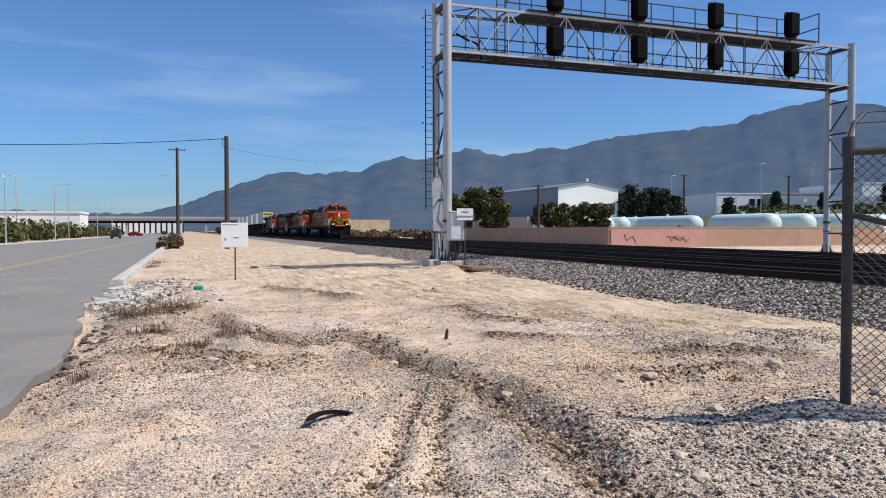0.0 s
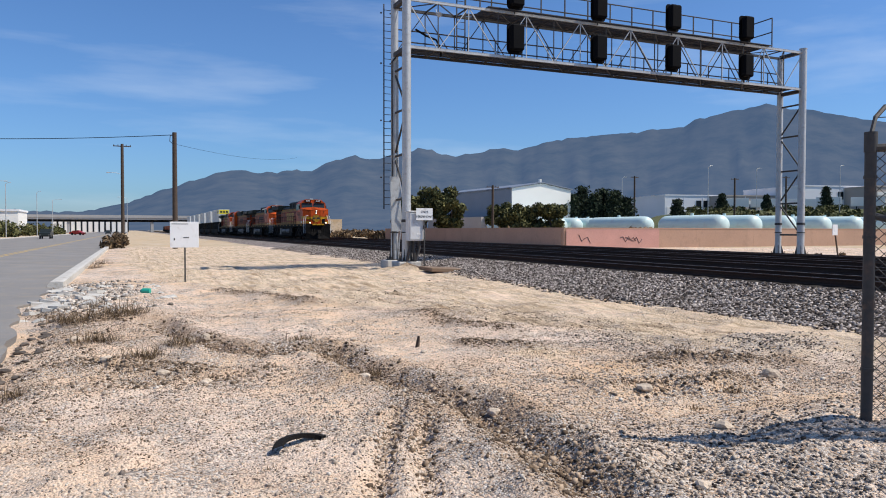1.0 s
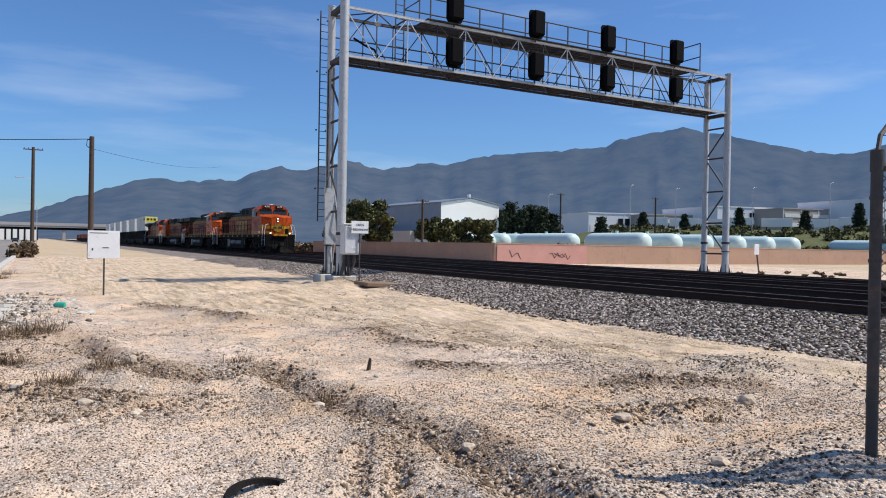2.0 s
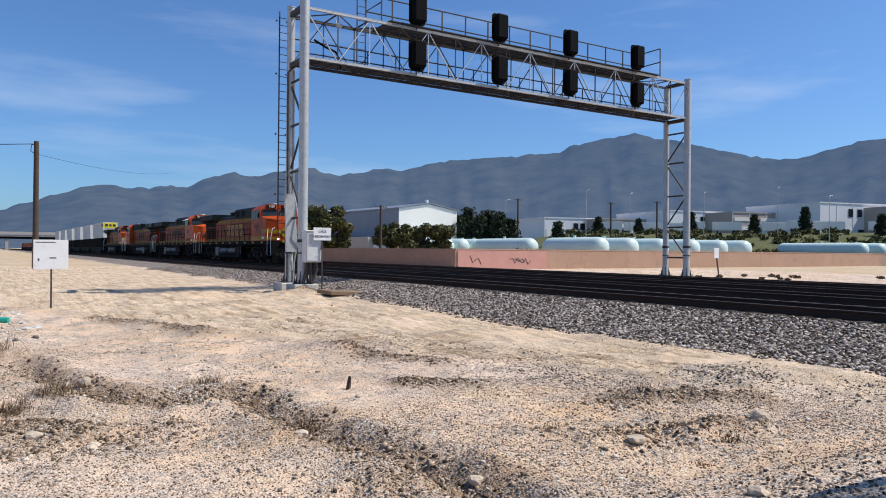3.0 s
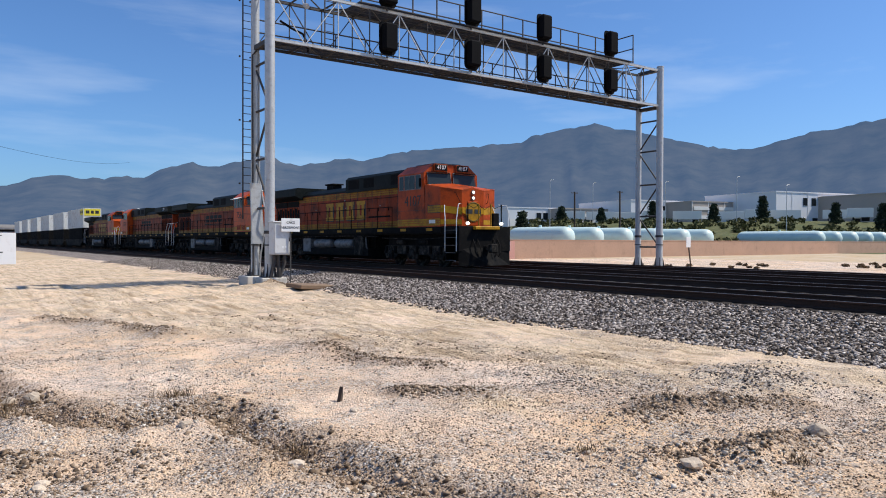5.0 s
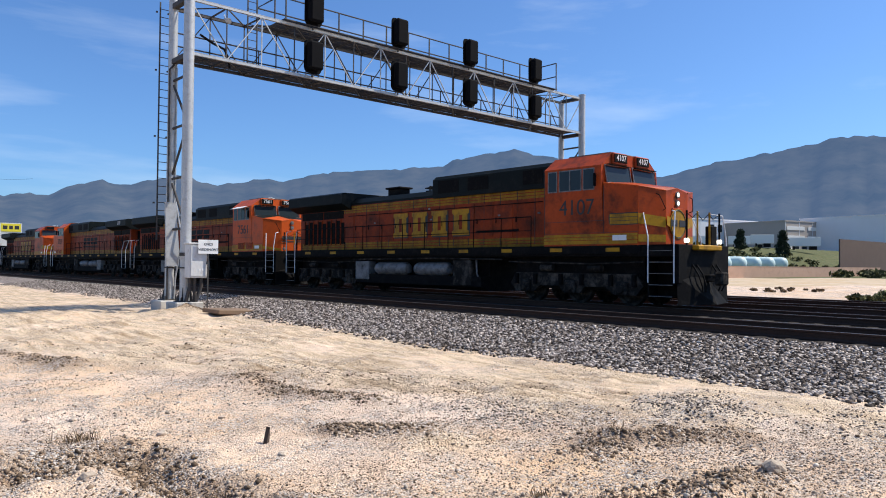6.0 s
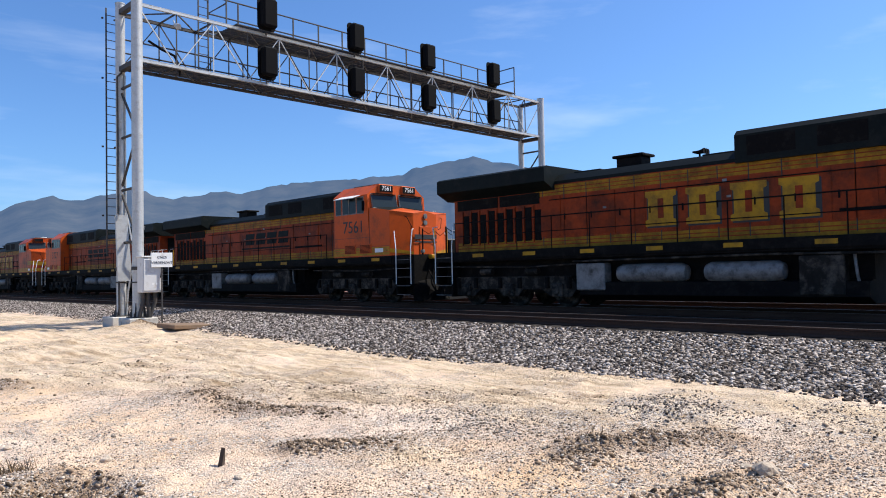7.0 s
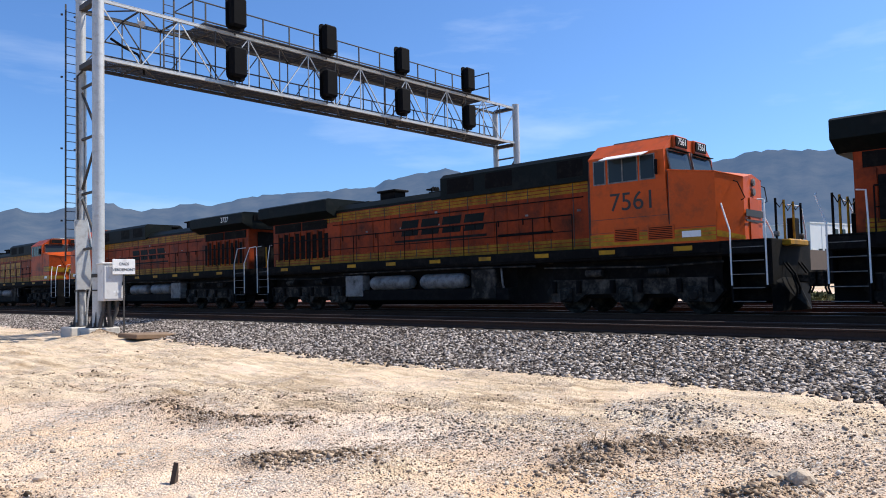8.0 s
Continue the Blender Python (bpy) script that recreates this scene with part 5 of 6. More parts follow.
    part("fuel_tank", Geo().prism([(-1.0, 0.25), (-1.46, 0.42), (-1.46, 0.78), (-1.0, 0.82), (-1.0, 1.5), (1.0, 1.5), (1.0, 0.82), (1.46, 0.78), (1.46, 0.42), (1.0, 0.25)], "y", 8.6, 16.4), M_black, t, "grimy dark fuel tank")
    # ends: plow, couplers, hoses, platforms
    part("plow", Geo().add([(-1.45, 0.75, 0.95), (1.45, 0.75, 0.95), (1.45, 0.72, 0.12), (-1.45, 0.72, 0.12), (0, 0.30, 0.12), (0, 0.62, 0.9)], [(0, 5, 4, 3), (5, 1, 2, 4), (0, 3, 2, 1)]), M_black, t, "grimy black snowplow pilot")
    part("anticlimber", Geo().box(-0.7, 0.7, 0.5, 0.9, 1.70, 1.86, 0.03), M_yellow, t, "yellow anticlimber edge")
    for y0, s in ((0.75, -1), (22.55, 1)):
        part("coupler", Geo().box(-0.11, 0.11, min(y0, y0 + s * 0.62), max(y0, y0 + s * 0.62), 0.78, 1.0, 0.03).box(-0.2, 0.2, min(y0 + s * .45, y0 + s * 0.72), max(y0 + s * .45, y0 + s * 0.72), 0.68, 1.08, 0.05), M_frame, t)
        part("end_plate", Geo().box(-1.45, 1.45, y0 - 0.06, y0 + 0.06, 0.75, D, 0.01), M_black, t)
        for k in (-0.7, -0.45, 0.45, 0.7):
            part("air_hose", Geo().path([(k, y0 + s * 0.05, 1.3), (k, y0 + s * 0.25, 1.0), (k * 0.9, y0 + s * 0.34, 0.65), (k * 0.8, y0 + s * 0.3, 0.5)], 0.025), M_rubber, t)
        for k in (-0.95, -0.35, 0.35, 0.95):
            part("end_rail_post", Geo().tube((k, y0 + s * 0.02, D), (k, y0 + s * 0.02, D + 1.0), 0.03, 8), M_yellow if abs(k) < 0.5 else M_black, t)
        part("end_chain", Geo().path([(-0.95, y0, D + 0.95), (-0.6, y0, D + 0.8), (-0.35, y0, D + 0.95), (0, y0, D + 0.75), (0.35, y0, D + 0.95), (0.6, y0, D + 0.8), (0.95, y0, D + 0.95)], 0.012), M_black, t)
        part("control_stand", Geo().box(0.5, 0.85, y0 - s * 0.1 - 0.1, y0 - s * 0.1 + 0.1, D, D + 0.6, 0.02), M_black, t)
    part("hood_end", Geo().box(-0.5, 0.5, HR, HR + 0.02, D + 0.1, 3.6), M_black, t)
    if number == "3727":
        for s in (-1, 1):
            words(number, 0.34, M_white, pose(s * 1.523, 20.9, 4.2, 90, 0, -90 if s < 0 else 90), rad, "road_number")
    part("rear_number_board", Geo().box(-0.9, 0.9, 22.42, 22.46, 4.1, 4.36), M_black, rad)
    # wheelsets
    sets = []
    wm = Geo()
    for s in (-1, 1):
        wm.lathe([(0.20, s * 0.66), (0.47, s * 0.66), (0.56, s * 0.70), (0.54, s * 0.71), (0.53, s * 0.82), (0.44, s * 0.82), (0.40, s * 0.77), (0.16, s * 0.77), (0.14, s * 0.90)], (0, 0, 0), "x", 24)
        for k in range(4):
            a = k * math.pi / 2
            wm.tube((s * 0.775, 0.28 * math.cos(a), 0.28 * math.sin(a)), (s * 0.79, 0.28 * math.cos(a), 0.28 * math.sin(a)), 0.05, 8)
    wm.tube((-0.7, 0, 0), (0.7, 0, 0), 0.09, 10)
    wme = wm.mesh("wheelset", M_frame)
    for y0 in (1.95, 16.6):
        for ay in (0.72, 2.68, 4.62):
            o = new("wheelset", wme)
            o.parent, o.location = t, (0, y0 + ay, 0.53)
            sets.append((o, y0 + ay))
    return t, sets


TX = TRACKS[1]
PITCH = 23.1
lead, lead_sets = locomotive("4107", "old", lit=True)
second, second_sets = locomotive("7561", "new", True)
third, third_sets = locomotive("3727", "new")
fourth, fourth_sets = locomotive("", "old")
tagged(lead, "dusty orange and dark green leading diesel locomotive with yellow stripes")
tagged(second, "bright orange diesel locomotive with dark slanted lettering and a window awning")
tagged(third, "dusty orange diesel locomotive running hood first")
tagged(fourth, "dusty orange and dark green trailing diesel locomotive")


# ---- freight cars ----
def well_car(n_len):
    t = thing("well_car", "low grey steel well car of the freight train", "freight car", group="freight cars")
    for s in (-1, 1):
        part("side_sill", Geo().prism([(0.9, 1.1), (2.4, 0.45), (n_len - 2.4, 0.45), (n_len - 0.9, 1.1), (n_len - 0.9, 1.35), (0.9, 1.35)], "x", *sorted((s * 1.36, s * 1.46))), M_frame, t)
    part("floor_pan", Geo().box(-1.36, 1.36, 2.4, n_len - 2.4, 0.40, 0.48), M_frame, t)
    for y0 in (0.25, n_len - 2.25):
        part("platform", Geo().box(-1.3, 1.3, y0, y0 + 2.0, 1.05, 1.2, 0.02), M_frame, t)
        for a in (0.25, 1.75):
            part("wheelset", Geo().lathe([(0.42, -0.8), (0.42, -0.68), (0.12, -0.66), (0.12, 0.66), (0.42, 0.68), (0.42, 0.8)], (0, y0 + a, 0.42), "x", 18), M_frame, t)
    return t


def container(length, h, material, label, patch=False):
    t = thing("shipping_container", label, "container", group="containers on the train")
    g = Geo()
    n = int(length / 0.28)
    pts = []
    for i in range(n):
        y = 0.15 + (length - 0.3) * i / n
        w = (length - 0.3) / n
        pts += [(y, 0.0), (y + 0.3 * w, 0.0), (y + 0.5 * w, 0.036), (y + 0.8 * w, 0.036)]
    pts.append((length - 0.15, 0.0))
    for s in (-1, 1):
        vs, fs = [], []
        for y, d in pts:
            vs += [(s * (1.20 - d), y, 0.15), (s * (1.20 - d), y, h - 0.12)]
        fs = [(2 * i, 2 * i + 1, 2 * i + 3, 2 * i + 2) for i in range(len(pts) - 1)]
        part("side_wall", Geo().add(vs, fs), material, t)
    part("roof", Geo().box(-1.2, 1.2, 0.05, length - 0.05, h - 0.06, h - 0.02), material, t)
    for y in (0.03, length - 0.07):
        part("end_wall", Geo().box(-1.1, 1.1, y, y + 0.04, 0.15, h - 0.12), material, t)
    g = Geo()
    for sx in (-1, 1):
        for y in (0, length - 0.16):
            g.box(*sorted((sx * 1.06, sx * 1.22)), y, y + 0.16, 0, h)
        g.box(*sorted((sx * 1.12, sx * 1.22)), 0.1, length - 0.1, 0, 0.16).box(*sorted((sx * 1.14, sx * 1.22)), 0.1, length - 0.1, h - 0.12, h)
    for y in (0, length - 0.12):
        g.box(-1.1, 1.1, y, y + 0.12, 0, 0.16).box(-1.1, 1.1, y, y + 0.12, h - 0.12, h)
    part("corner_frame", g, material, t)
    if patch:
        part("end_panel", Geo().box(-1.1, 1.1, -0.012, 0.0 - 0.002, h - 1.1, h - 0.1), M_patch, t, "bright yellow panel with dark marks")
        part("panel_bars", Geo().box(-0.9, -0.4, -0.02, -0.014, h - 0.8, h - 0.35).box(-0.2, 0.2, -0.02, -0.014, h - 0.8, h - 0.35).box(0.4, 0.9, -0.02, -0.014, h - 0.8, h - 0.35), M_ink, t)
        part("side_panel", Geo().box(-1.232, -1.222, 0.1, 2.9, h - 1.0, h - 0.15), M_patch, t, "bright yellow panel with dark marks")
        part("panel_bars", Geo().box(-1.24, -1.234, 0.3, 0.8, h - 0.75, h - 0.35).box(-1.24, -1.234, 1.0, 1.6, h - 0.75, h - 0.35).box(-1.24, -1.234, 1.9, 2.6, h - 0.75, h - 0.35), M_ink, t)
    return t


train_rest = []          # thing, distance behind the lead coupler, height over the rail
car0 = well_car(17.6)
boxes = [container(12.2, 2.9, M_contw, "white corrugated steel shipping container stacked on a well car"),
         container(12.2, 2.9, M_contb, "rust-brown corrugated steel shipping container on a well car"),
         container(14.6, 2.9, M_contw, "white corrugated container with a bright yellow panel", True)]
dark_box = container(12.2, 2.6, M_black, "dark corrugated container in a well car")
y = 4 * PITCH + 0.4
for i in range(18):
    c = car0 if i == 0 else copy_thing(car0, Matrix())
    train_rest.append((c, y, 0.0))
    if i < 6:
        low = dark_box if i == 0 else copy_thing(dark_box, Matrix())
        train_rest.append((low, y + 2.7, 0.49))
        top = boxes[2] if i == 0 else (boxes[0] if i == 1 else copy_thing(boxes[0], Matrix()))
        train_rest.append((top, y + (1.5 if i == 0 else 2.7), 3.10))
    else:
        top = boxes[1] if i == 6 else copy_thing(boxes[1], Matrix())
        train_rest.append((top, y + 2.7, 0.49))
    y += 18.0


def motions():
    """The train and the traffic: where each thing is over the whole clip."""
    times = [0.5 * i for i in range(17)]

    def run(t):
        return SPEED * t - SLOWING * t * t

    def nose(t):
        return NOSE_AT_ZERO - run(t)
    for ob, back, turned in ((lead, 0, False), (second, PITCH, False), (third, 2 * PITCH, True), (fourth, 3 * PITCH, False)):
        off = PITCH if turned else 0.0
        walk(ob, [(t, pose(TX, nose(t) + back + off, RAIL, 0, 0, 180 if turned else 0)) for t in times])
    for ob, back, up in train_rest:
        walk(ob, [(t, pose(TX, nose(t) + back, RAIL + up)) for t in times])
    steps = [0.05 * i for i in range(161)]
    for sets, sign in ((lead_sets, 1), (second_sets, 1), (third_sets, -1), (fourth_sets, 1)):
        for o, y0 in sets:
            walk(o, [(t, pose(0, y0, 0.53, sign * math.degrees(run(t) / 0.53), 0, 0)) for t in steps])
    walk(pickup, [(t, pose(-14.6, 172 - 21.0 * t, 0.0)) for t in times])


# ---- beyond the tracks ----
def wall_run(name, x0, y0, x1, y1, h, t, material, label):
    d = Vector((x1 - x0, y1 - y0, 0))
    m = Matrix.Translation((x0, y0, 0)) @ Matrix.Rotation(math.atan2(d.y, d.x), 4, "Z")
    n = max(1, int(d.length / 8))
    g = Geo()
    for i in range(n):
        a, b = d.length * i / n, d.length * (i + 1) / n
        g.box(a, b - 0.01, 0, t, -0.5, h)
    g.box(0, d.length, -0.03, t + 0.03, h, h + 0.10)
    return single(name, g, material, label, "wall", m, kind="structure")


WC = (36.6, 57.8)
wall_run("wall_south", WC[0], WC[1], 190, 62.5, 1.85, 0.3, M_brick, "tan concrete block boundary wall beyond the tracks")
wall_run("wall_west", WC[0] - 0.3, 108, WC[0] - 0.05, WC[1] + 0.3, 1.85, 0.3, M_brick, "tan concrete block boundary wall along the tracks")
single("wall_paint", Geo().box(0.2, 11.2, -0.10, -0.065, 0.0, 1.8), M_pink, "pink overpainted stretch of the block wall with dark scrawls", "paint", Matrix.Translation((WC[0], WC[1], 0)) @ Matrix.Rotation(math.atan2(4.7, 153.4), 4, "Z"), kind="structure")
g = Geo()
for x0, n, amp in ((1.6, 5, 0.35), (6.4, 9, 0.30), (7.0, 5, 0.16)):
    pts = [(x0 + 0.33 * i, -0.106, 0.95 + amp * math.sin(2.4 * i + x0) - 0.03 * i) for i in range(n)]
    g.path(pts, 0.035, 5)
single("wall_scrawl", g, M_graf, "dark sprayed scrawl strokes on the pink wall paint", "scrawl", Matrix.Translation((WC[0], WC[1], 0)) @ Matrix.Rotation(math.atan2(4.7, 153.4), 4, "Z"), kind="structure")
single("site_wall", Geo().box(0, 80, 0, 0.3, 0, 8.2), mat("dark_brown_block", (0.10, 0.065, 0.05), 0.9, var=0.15, scale=0.5, fine=6), "dark brown block wall of a neighbouring site", "wall", pose(178, 67, 0.2, 0, 0, 0), kind="structure")


def storage_tank(x, y, length, r=1.5):
    t = thing("storage_tank", "pale mint horizontal gas storage tank on saddles", "tank", pose(x, y, z_at(x, y)), "gas storage tanks")
    prof = [(0.15, 0), (0.55 * r, 0.12), (0.82 * r, 0.42), (0.96 * r, 0.85), (r, 1.4), (r, length - 1.4), (0.96 * r, length - 0.85), (0.82 * r, length - 0.42), (0.55 * r, length - 0.12), (0.15, length)]
    part("shell", Geo().lathe(prof, (0, 0, 1.0 + r), "y", 28), M_tank, t, smooth=True)
    for k in (0.2, 0.8):
        part("saddle", Geo().box(-1.2, 1.2, length * k - 0.3, length * k + 0.3, -0.2, 1.0 + 0.4 * r), M_kerb, t)
    part("valve_dome", Geo().tube((0, length / 2, 0.95 + 2 * r), (0, length / 2, 1.3 + 2 * r), 0.25, 10), M_tank, t)


for i, x in enumerate((66.5, 70.0, 73.3, 76.7, 79.8, 82.5)):
    storage_tank(x, 110, 21)
storage_tank(76, 94, 16)
for x in (76, 82.2, 88.9, 96.4, 103.5, 110):
    storage_tank(x, 78, 13)
for x in (148, 155, 162, 169, 176):
    storage_tank(x, 78, 19)


def gabled_building():
    t = thing("metal_building", "white metal warehouse with a low gable and grey roof", "building", pose(72.0, 132.4, z_at(76, 140), 0, 0, 3))
    w, d, h, r = 14.8, 35, 10.4, 11.6
    part("wall", Geo().prism([(0, 0), (0, h), (w / 2, r), (w, h), (w, 0)], "y", 0, d), M_bldg, t)
    roof = part("roof", Geo().prism([(-0.3, h + 0.0), (w / 2, r + 0.08), (w + 0.3, h), (w + 0.3, h + 0.2), (w / 2, r + 0.28), (-0.3, h + 0.2)], "y", -0.3, d + 0.3), M_roof, t)
    part("roof_vent", Geo().tube((w / 2, 0.8, r + 0.1), (w / 2, 0.8, r + 0.9), 0.35, 10), M_bldg, roof)
    part("roof_dish", Geo().tube((0.5, d - 2, h), (0.5, d - 2, h + 1.0), 0.5, 10), M_bldg, roof)
    # thin grey sheet puts the shade of this side into its colour
    part("wall_rib", Geo().box(-0.04, -0.01, 0, d, 0, h), M_roof, t, "grey sheet that carries the side wall's shade")
    for i in range(4):
        part("dock_door", Geo().box(-0.12, -0.05, 3 + i * 7, 6.5 + i * 7, 0, 4.2), M_roof, t)
    part("annexe", Geo().box(-5, -0.2, 4, 30, 0, 4.5), M_bldgtan, t)
    part("porch", Geo().box(-7.0, -4.2, -9, -7, 0, 5.2).box(-7.3, -4.0, -9.3, -6.8, 5.2, 5.5), M_bldg, t)
gabled_building()


def warehouse(x, y, w, d, h, m, label, yaw=0, windows=(), bands=False, z=None):
    t = thing("warehouse", label, "building", pose(x, y, z_at(x, y) - 0.5 if z is None else z, 0, 0, yaw), "distant warehouses")
    part("wall", Geo().box(0, w, 0, d, -3, h), m, t)
    part("parapet", Geo().box(-0.2, w + 0.2, -0.2, d + 0.2, h, h + 0.5), m, t)
    for a in windows:
        part("window", Geo().box(a, a + 2.4, -0.15, -0.02, h - 5.2, h - 2.0), M_darkwin, t)
    n = int(w / 9)
    for i in range(n):
        part("panel_joint", Geo().box(i * 9 + 0.0, i * 9 + 0.25, -0.10, -0.01, 0, h), M_bldggrey, t)
    for i in range(int(w / 5)):
        part("dock_door", Geo().box(1.0 + i * 5, 4.0 + i * 5, -0.16, -0.02, 1.0, 4.6), M_darkwin if i % 3 else M_bldg, t)
    if bands:
        for z0 in (h - 3.4, h - 7.2):
            for i in range(int(w / 14)):
                part("band", Geo().box(1 + i * 14, 12.5 + i * 14, -0.2, -0.03, z0, z0 + 1.5), M_bldg, t)
    return t


def ray_place(bearing, dist):
    return dist * math.sin(radians(bearing)), dist * math.cos(radians(bearing))


for b, span, el, m, lab, win, bands in ((40.2, 4.3, 2.75, M_bldggrey, "pale grey tilt-up warehouse with dark windows", (15, 18.5), False),
                                       (44.5, 5.0, 2.65, M_bldgtan, "tan warehouse with pale window bands", (), True),
                                       (49.56, 4.4, 3.25, M_bldggrey, "pale grey tilt-up warehouse with dark windows", (16.5, 20), False),
                                       (53.95, 5.6, 3.1, M_bldgtan, "tan warehouse with pale window bands", (), True),
                                       (59.65, 6.6, 3.7, M_bldggrey, "pale grey tilt-up warehouse with dark windows", (15.5, 20.5), False),
                                       (66.4, 6.6, 3.4, M_bldgtan, "tan warehouse with pale window bands", (), True),
                                       (73.1, 8.0, 3.7, M_bldggrey, "pale grey tilt-up warehouse with dark windows", (20, 26), False)):
    x, y = ray_place(b, 330)
    ux, uy, ex_, ey_ = math.cos(radians(-12)), math.sin(radians(-12)), math.sin(radians(b + span)), math.cos(radians(b + span))
    run_out = -(x * ey_ - y * ex_) / (ux * ey_ - uy * ex_)
    warehouse(x, y, run_out - 1.0, 40, 330 * math.tan(radians(el)) + 1.65 - 8.0, m, lab, -12, win, bands, z=7.5)


def trailer(x, y, yaw, n=12.0):
    t = thing("parked_trailer", "white box trailer parked before a warehouse", "trailer", pose(x, y, z_at(x, y), 0, 0, yaw), "parked trailers")
    part("box", Geo().box(0, n, 0, 2.6, 1.2, 4.1, 0.03), M_bldg, t)
    part("wheel_bogie", Geo().box(n - 3, n - 1, 0.1, 2.5, 0, 1.2), M_rubber, t)
    part("landing_leg", Geo().box(1.5, 1.8, 0.3, 2.3, 0, 1.2), M_rubber, t)


for i, b in enumerate((44.5, 46.2, 48.0, 50.5, 52.5, 55.0, 57.5, 59.2, 62.5, 64.0, 66.5)):
    x, y = ray_place(b, 262 + 6 * (i % 3))
    trailer(x, y, -b + 5 * (i % 4), 7 + 2.5 * (i % 3))

# trees: trunk, limbs and leaves
def leaf_cloud(centres, radii, count, leaf, rng, flat=0.8):
    c = np.array(centres)[rng.integers(0, len(centres), count)]
    r = np.array(radii)[rng.integers(0, len(radii), count)]
    d = rng.normal(size=(count, 3))
    d /= np.linalg.norm(d, axis=1)[:, None]
    p = c + d * (r * rng.random(count) ** 0.35)[:, None] * np.array((1, 1, flat))
    u = rng.normal(size=(count, 3)); u /= np.linalg.norm(u, axis=1)[:, None]
    w = np.cross(u, rng.normal(size=(count, 3))); w /= np.linalg.norm(w, axis=1)[:, None]
    s = leaf * rng.uniform(0.5, 1.3, count)[:, None]
    v = np.stack((p - u * s, p + w * s * 0.5, p + u * s, p - w * s * 0.5), 1).reshape(-1, 3)
    return v


def leaf_mesh(name, v, material):
    me = bpy.data.meshes.new(name)
    k = len(v) // 4
    me.vertices.add(4 * k)
    me.vertices.foreach_set("co", v.ravel())
    me.loops.add(4 * k)
    me.loops.foreach_set("vertex_index", np.arange(4 * k))
    me.polygons.add(k)
    me.polygons.foreach_set("loop_start", np.arange(0, 4 * k, 4))
    me.polygons.foreach_set("loop_total", np.full(k, 4))
    me.materials.append(material)
    me.update(calc_edges=True)
    return me


def tree(x, y, h, spread_r, seed, kind="broad", count=2600, leaf=0.35, label="olive-green broadleaf tree with an uneven crown"):
    r = np.random.default_rng(seed)
    t = thing("tree", label, "tree", pose(x, y, z_at(x, y) - 0.1))
    g = Geo()
    cs, rs = [], []
    if kind == "broad":
        g.tube((0, 0, 0), (0.1, 0, h * 0.4), 0.05 * h * 0.6, 8, 0.025 * h)
        for i in range(15):
            a = r.uniform(0, 2 * math.pi); q = spread_r * r.uniform(0.25, 0.8); z = h * r.uniform(0.28, 0.86)
            p = (q * math.cos(a), q * math.sin(a), z)
            g.tube((0.1, 0, h * r.uniform(0.3, 0.42)), p, 0.015 * h, 6, 0.004 * h)
            cs.append(p); rs.append(spread_r * r.uniform(0.28, 0.5))
        v = leaf_cloud(cs, rs, count, leaf, r)
        m = M_leaf
    else:
        g.tube((0, 0, 0), (0, 0, h * 0.95), 0.02 * h, 8, 0.004 * h)
        for i in range(16):
            z = h * (0.12 + 0.85 * i / 15)
            q = spread_r * (1.02 - i / 15.5) * r.uniform(0.75, 1.15)
            for k in range(5):
                a = r.uniform(0, 2 * math.pi)
                cs.append((0.6 * q * math.cos(a), 0.6 * q * math.sin(a), z)); rs.append(0.12 * spread_r + 0.4 * q)
                g.tube((0, 0, z), (q * 0.9 * math.cos(a), q * 0.9 * math.sin(a), z - 0.05 * q), 0.03, 4, 0.01)
        v = leaf_cloud(cs, rs, count, leaf, r, 0.5)
        m = M_pine
    part("trunk", g, M_bark, t)
    o = new("crown", leaf_mesh("crown", v, m))
    o.parent = t
    return t


for b, dist, h, s, kind in ((20.7, 118, 8.6, 2.4, "broad"), (21.7, 122, 9.4, 3.0, "broad"), (22.9, 124, 9.4, 3.2, "broad"), (23.7, 121, 8.4, 2.4, "broad"),
                            (27.5, 124, 6.9, 2.3, "broad"), (28.8, 122, 6.6, 2.6, "broad"), (30.2, 124, 6.4, 2.6, "broad"), (31.5, 123, 6.3, 2.4, "broad"),
                            (33.3, 160, 9.5, 3.4, "pine"), (34.0, 165, 11.5, 3.6, "pine"), (34.9, 160, 9.4, 3.4, "pine"), (35.6, 165, 10.5, 3.8, "pine"), (36.4, 160, 9.8, 3.6, "pine"), (37.3, 162, 8.0, 3.4, "pine"),
                            (41.0, 185, 5.5, 2.5, "pine"), (44.2, 240, 5, 2.4, "pine"), (47.2, 240, 4.5, 2.0, "pine"), (51.0, 245, 6.5, 2.4, "pine"), (55.3, 240, 5.5, 2.2, "pine"), (58.6, 240, 7.5, 2.6, "pine"), (63.2, 235, 6, 2.4, "pine"), (66.0, 240, 7.5, 2.6, "pine")):
    x, y = ray_place(b, dist)
    tree(x, y, h, s, int(b * 10), kind, 5200 if kind == "broad" else 3600, 0.34, "olive-green broadleaf tree with an uneven crown" if kind == "broad" else "dark green conifer with ragged branches")


def bushes(name, places, material, label, count, leaf, seed, flat=0.7):
    r = np.random.default_rng(seed)
    cs = [(x, y, z_at(x, y) + 0.4 * s) for x, y, s in places]
    v = np.concatenate([leaf_cloud([c], [s], count, leaf, r, flat) for c, (_, _, s) in zip(cs, places)])
    return tagged(new(name, leaf_mesh(name, v, material)), label, "bushes", kind="stuff")


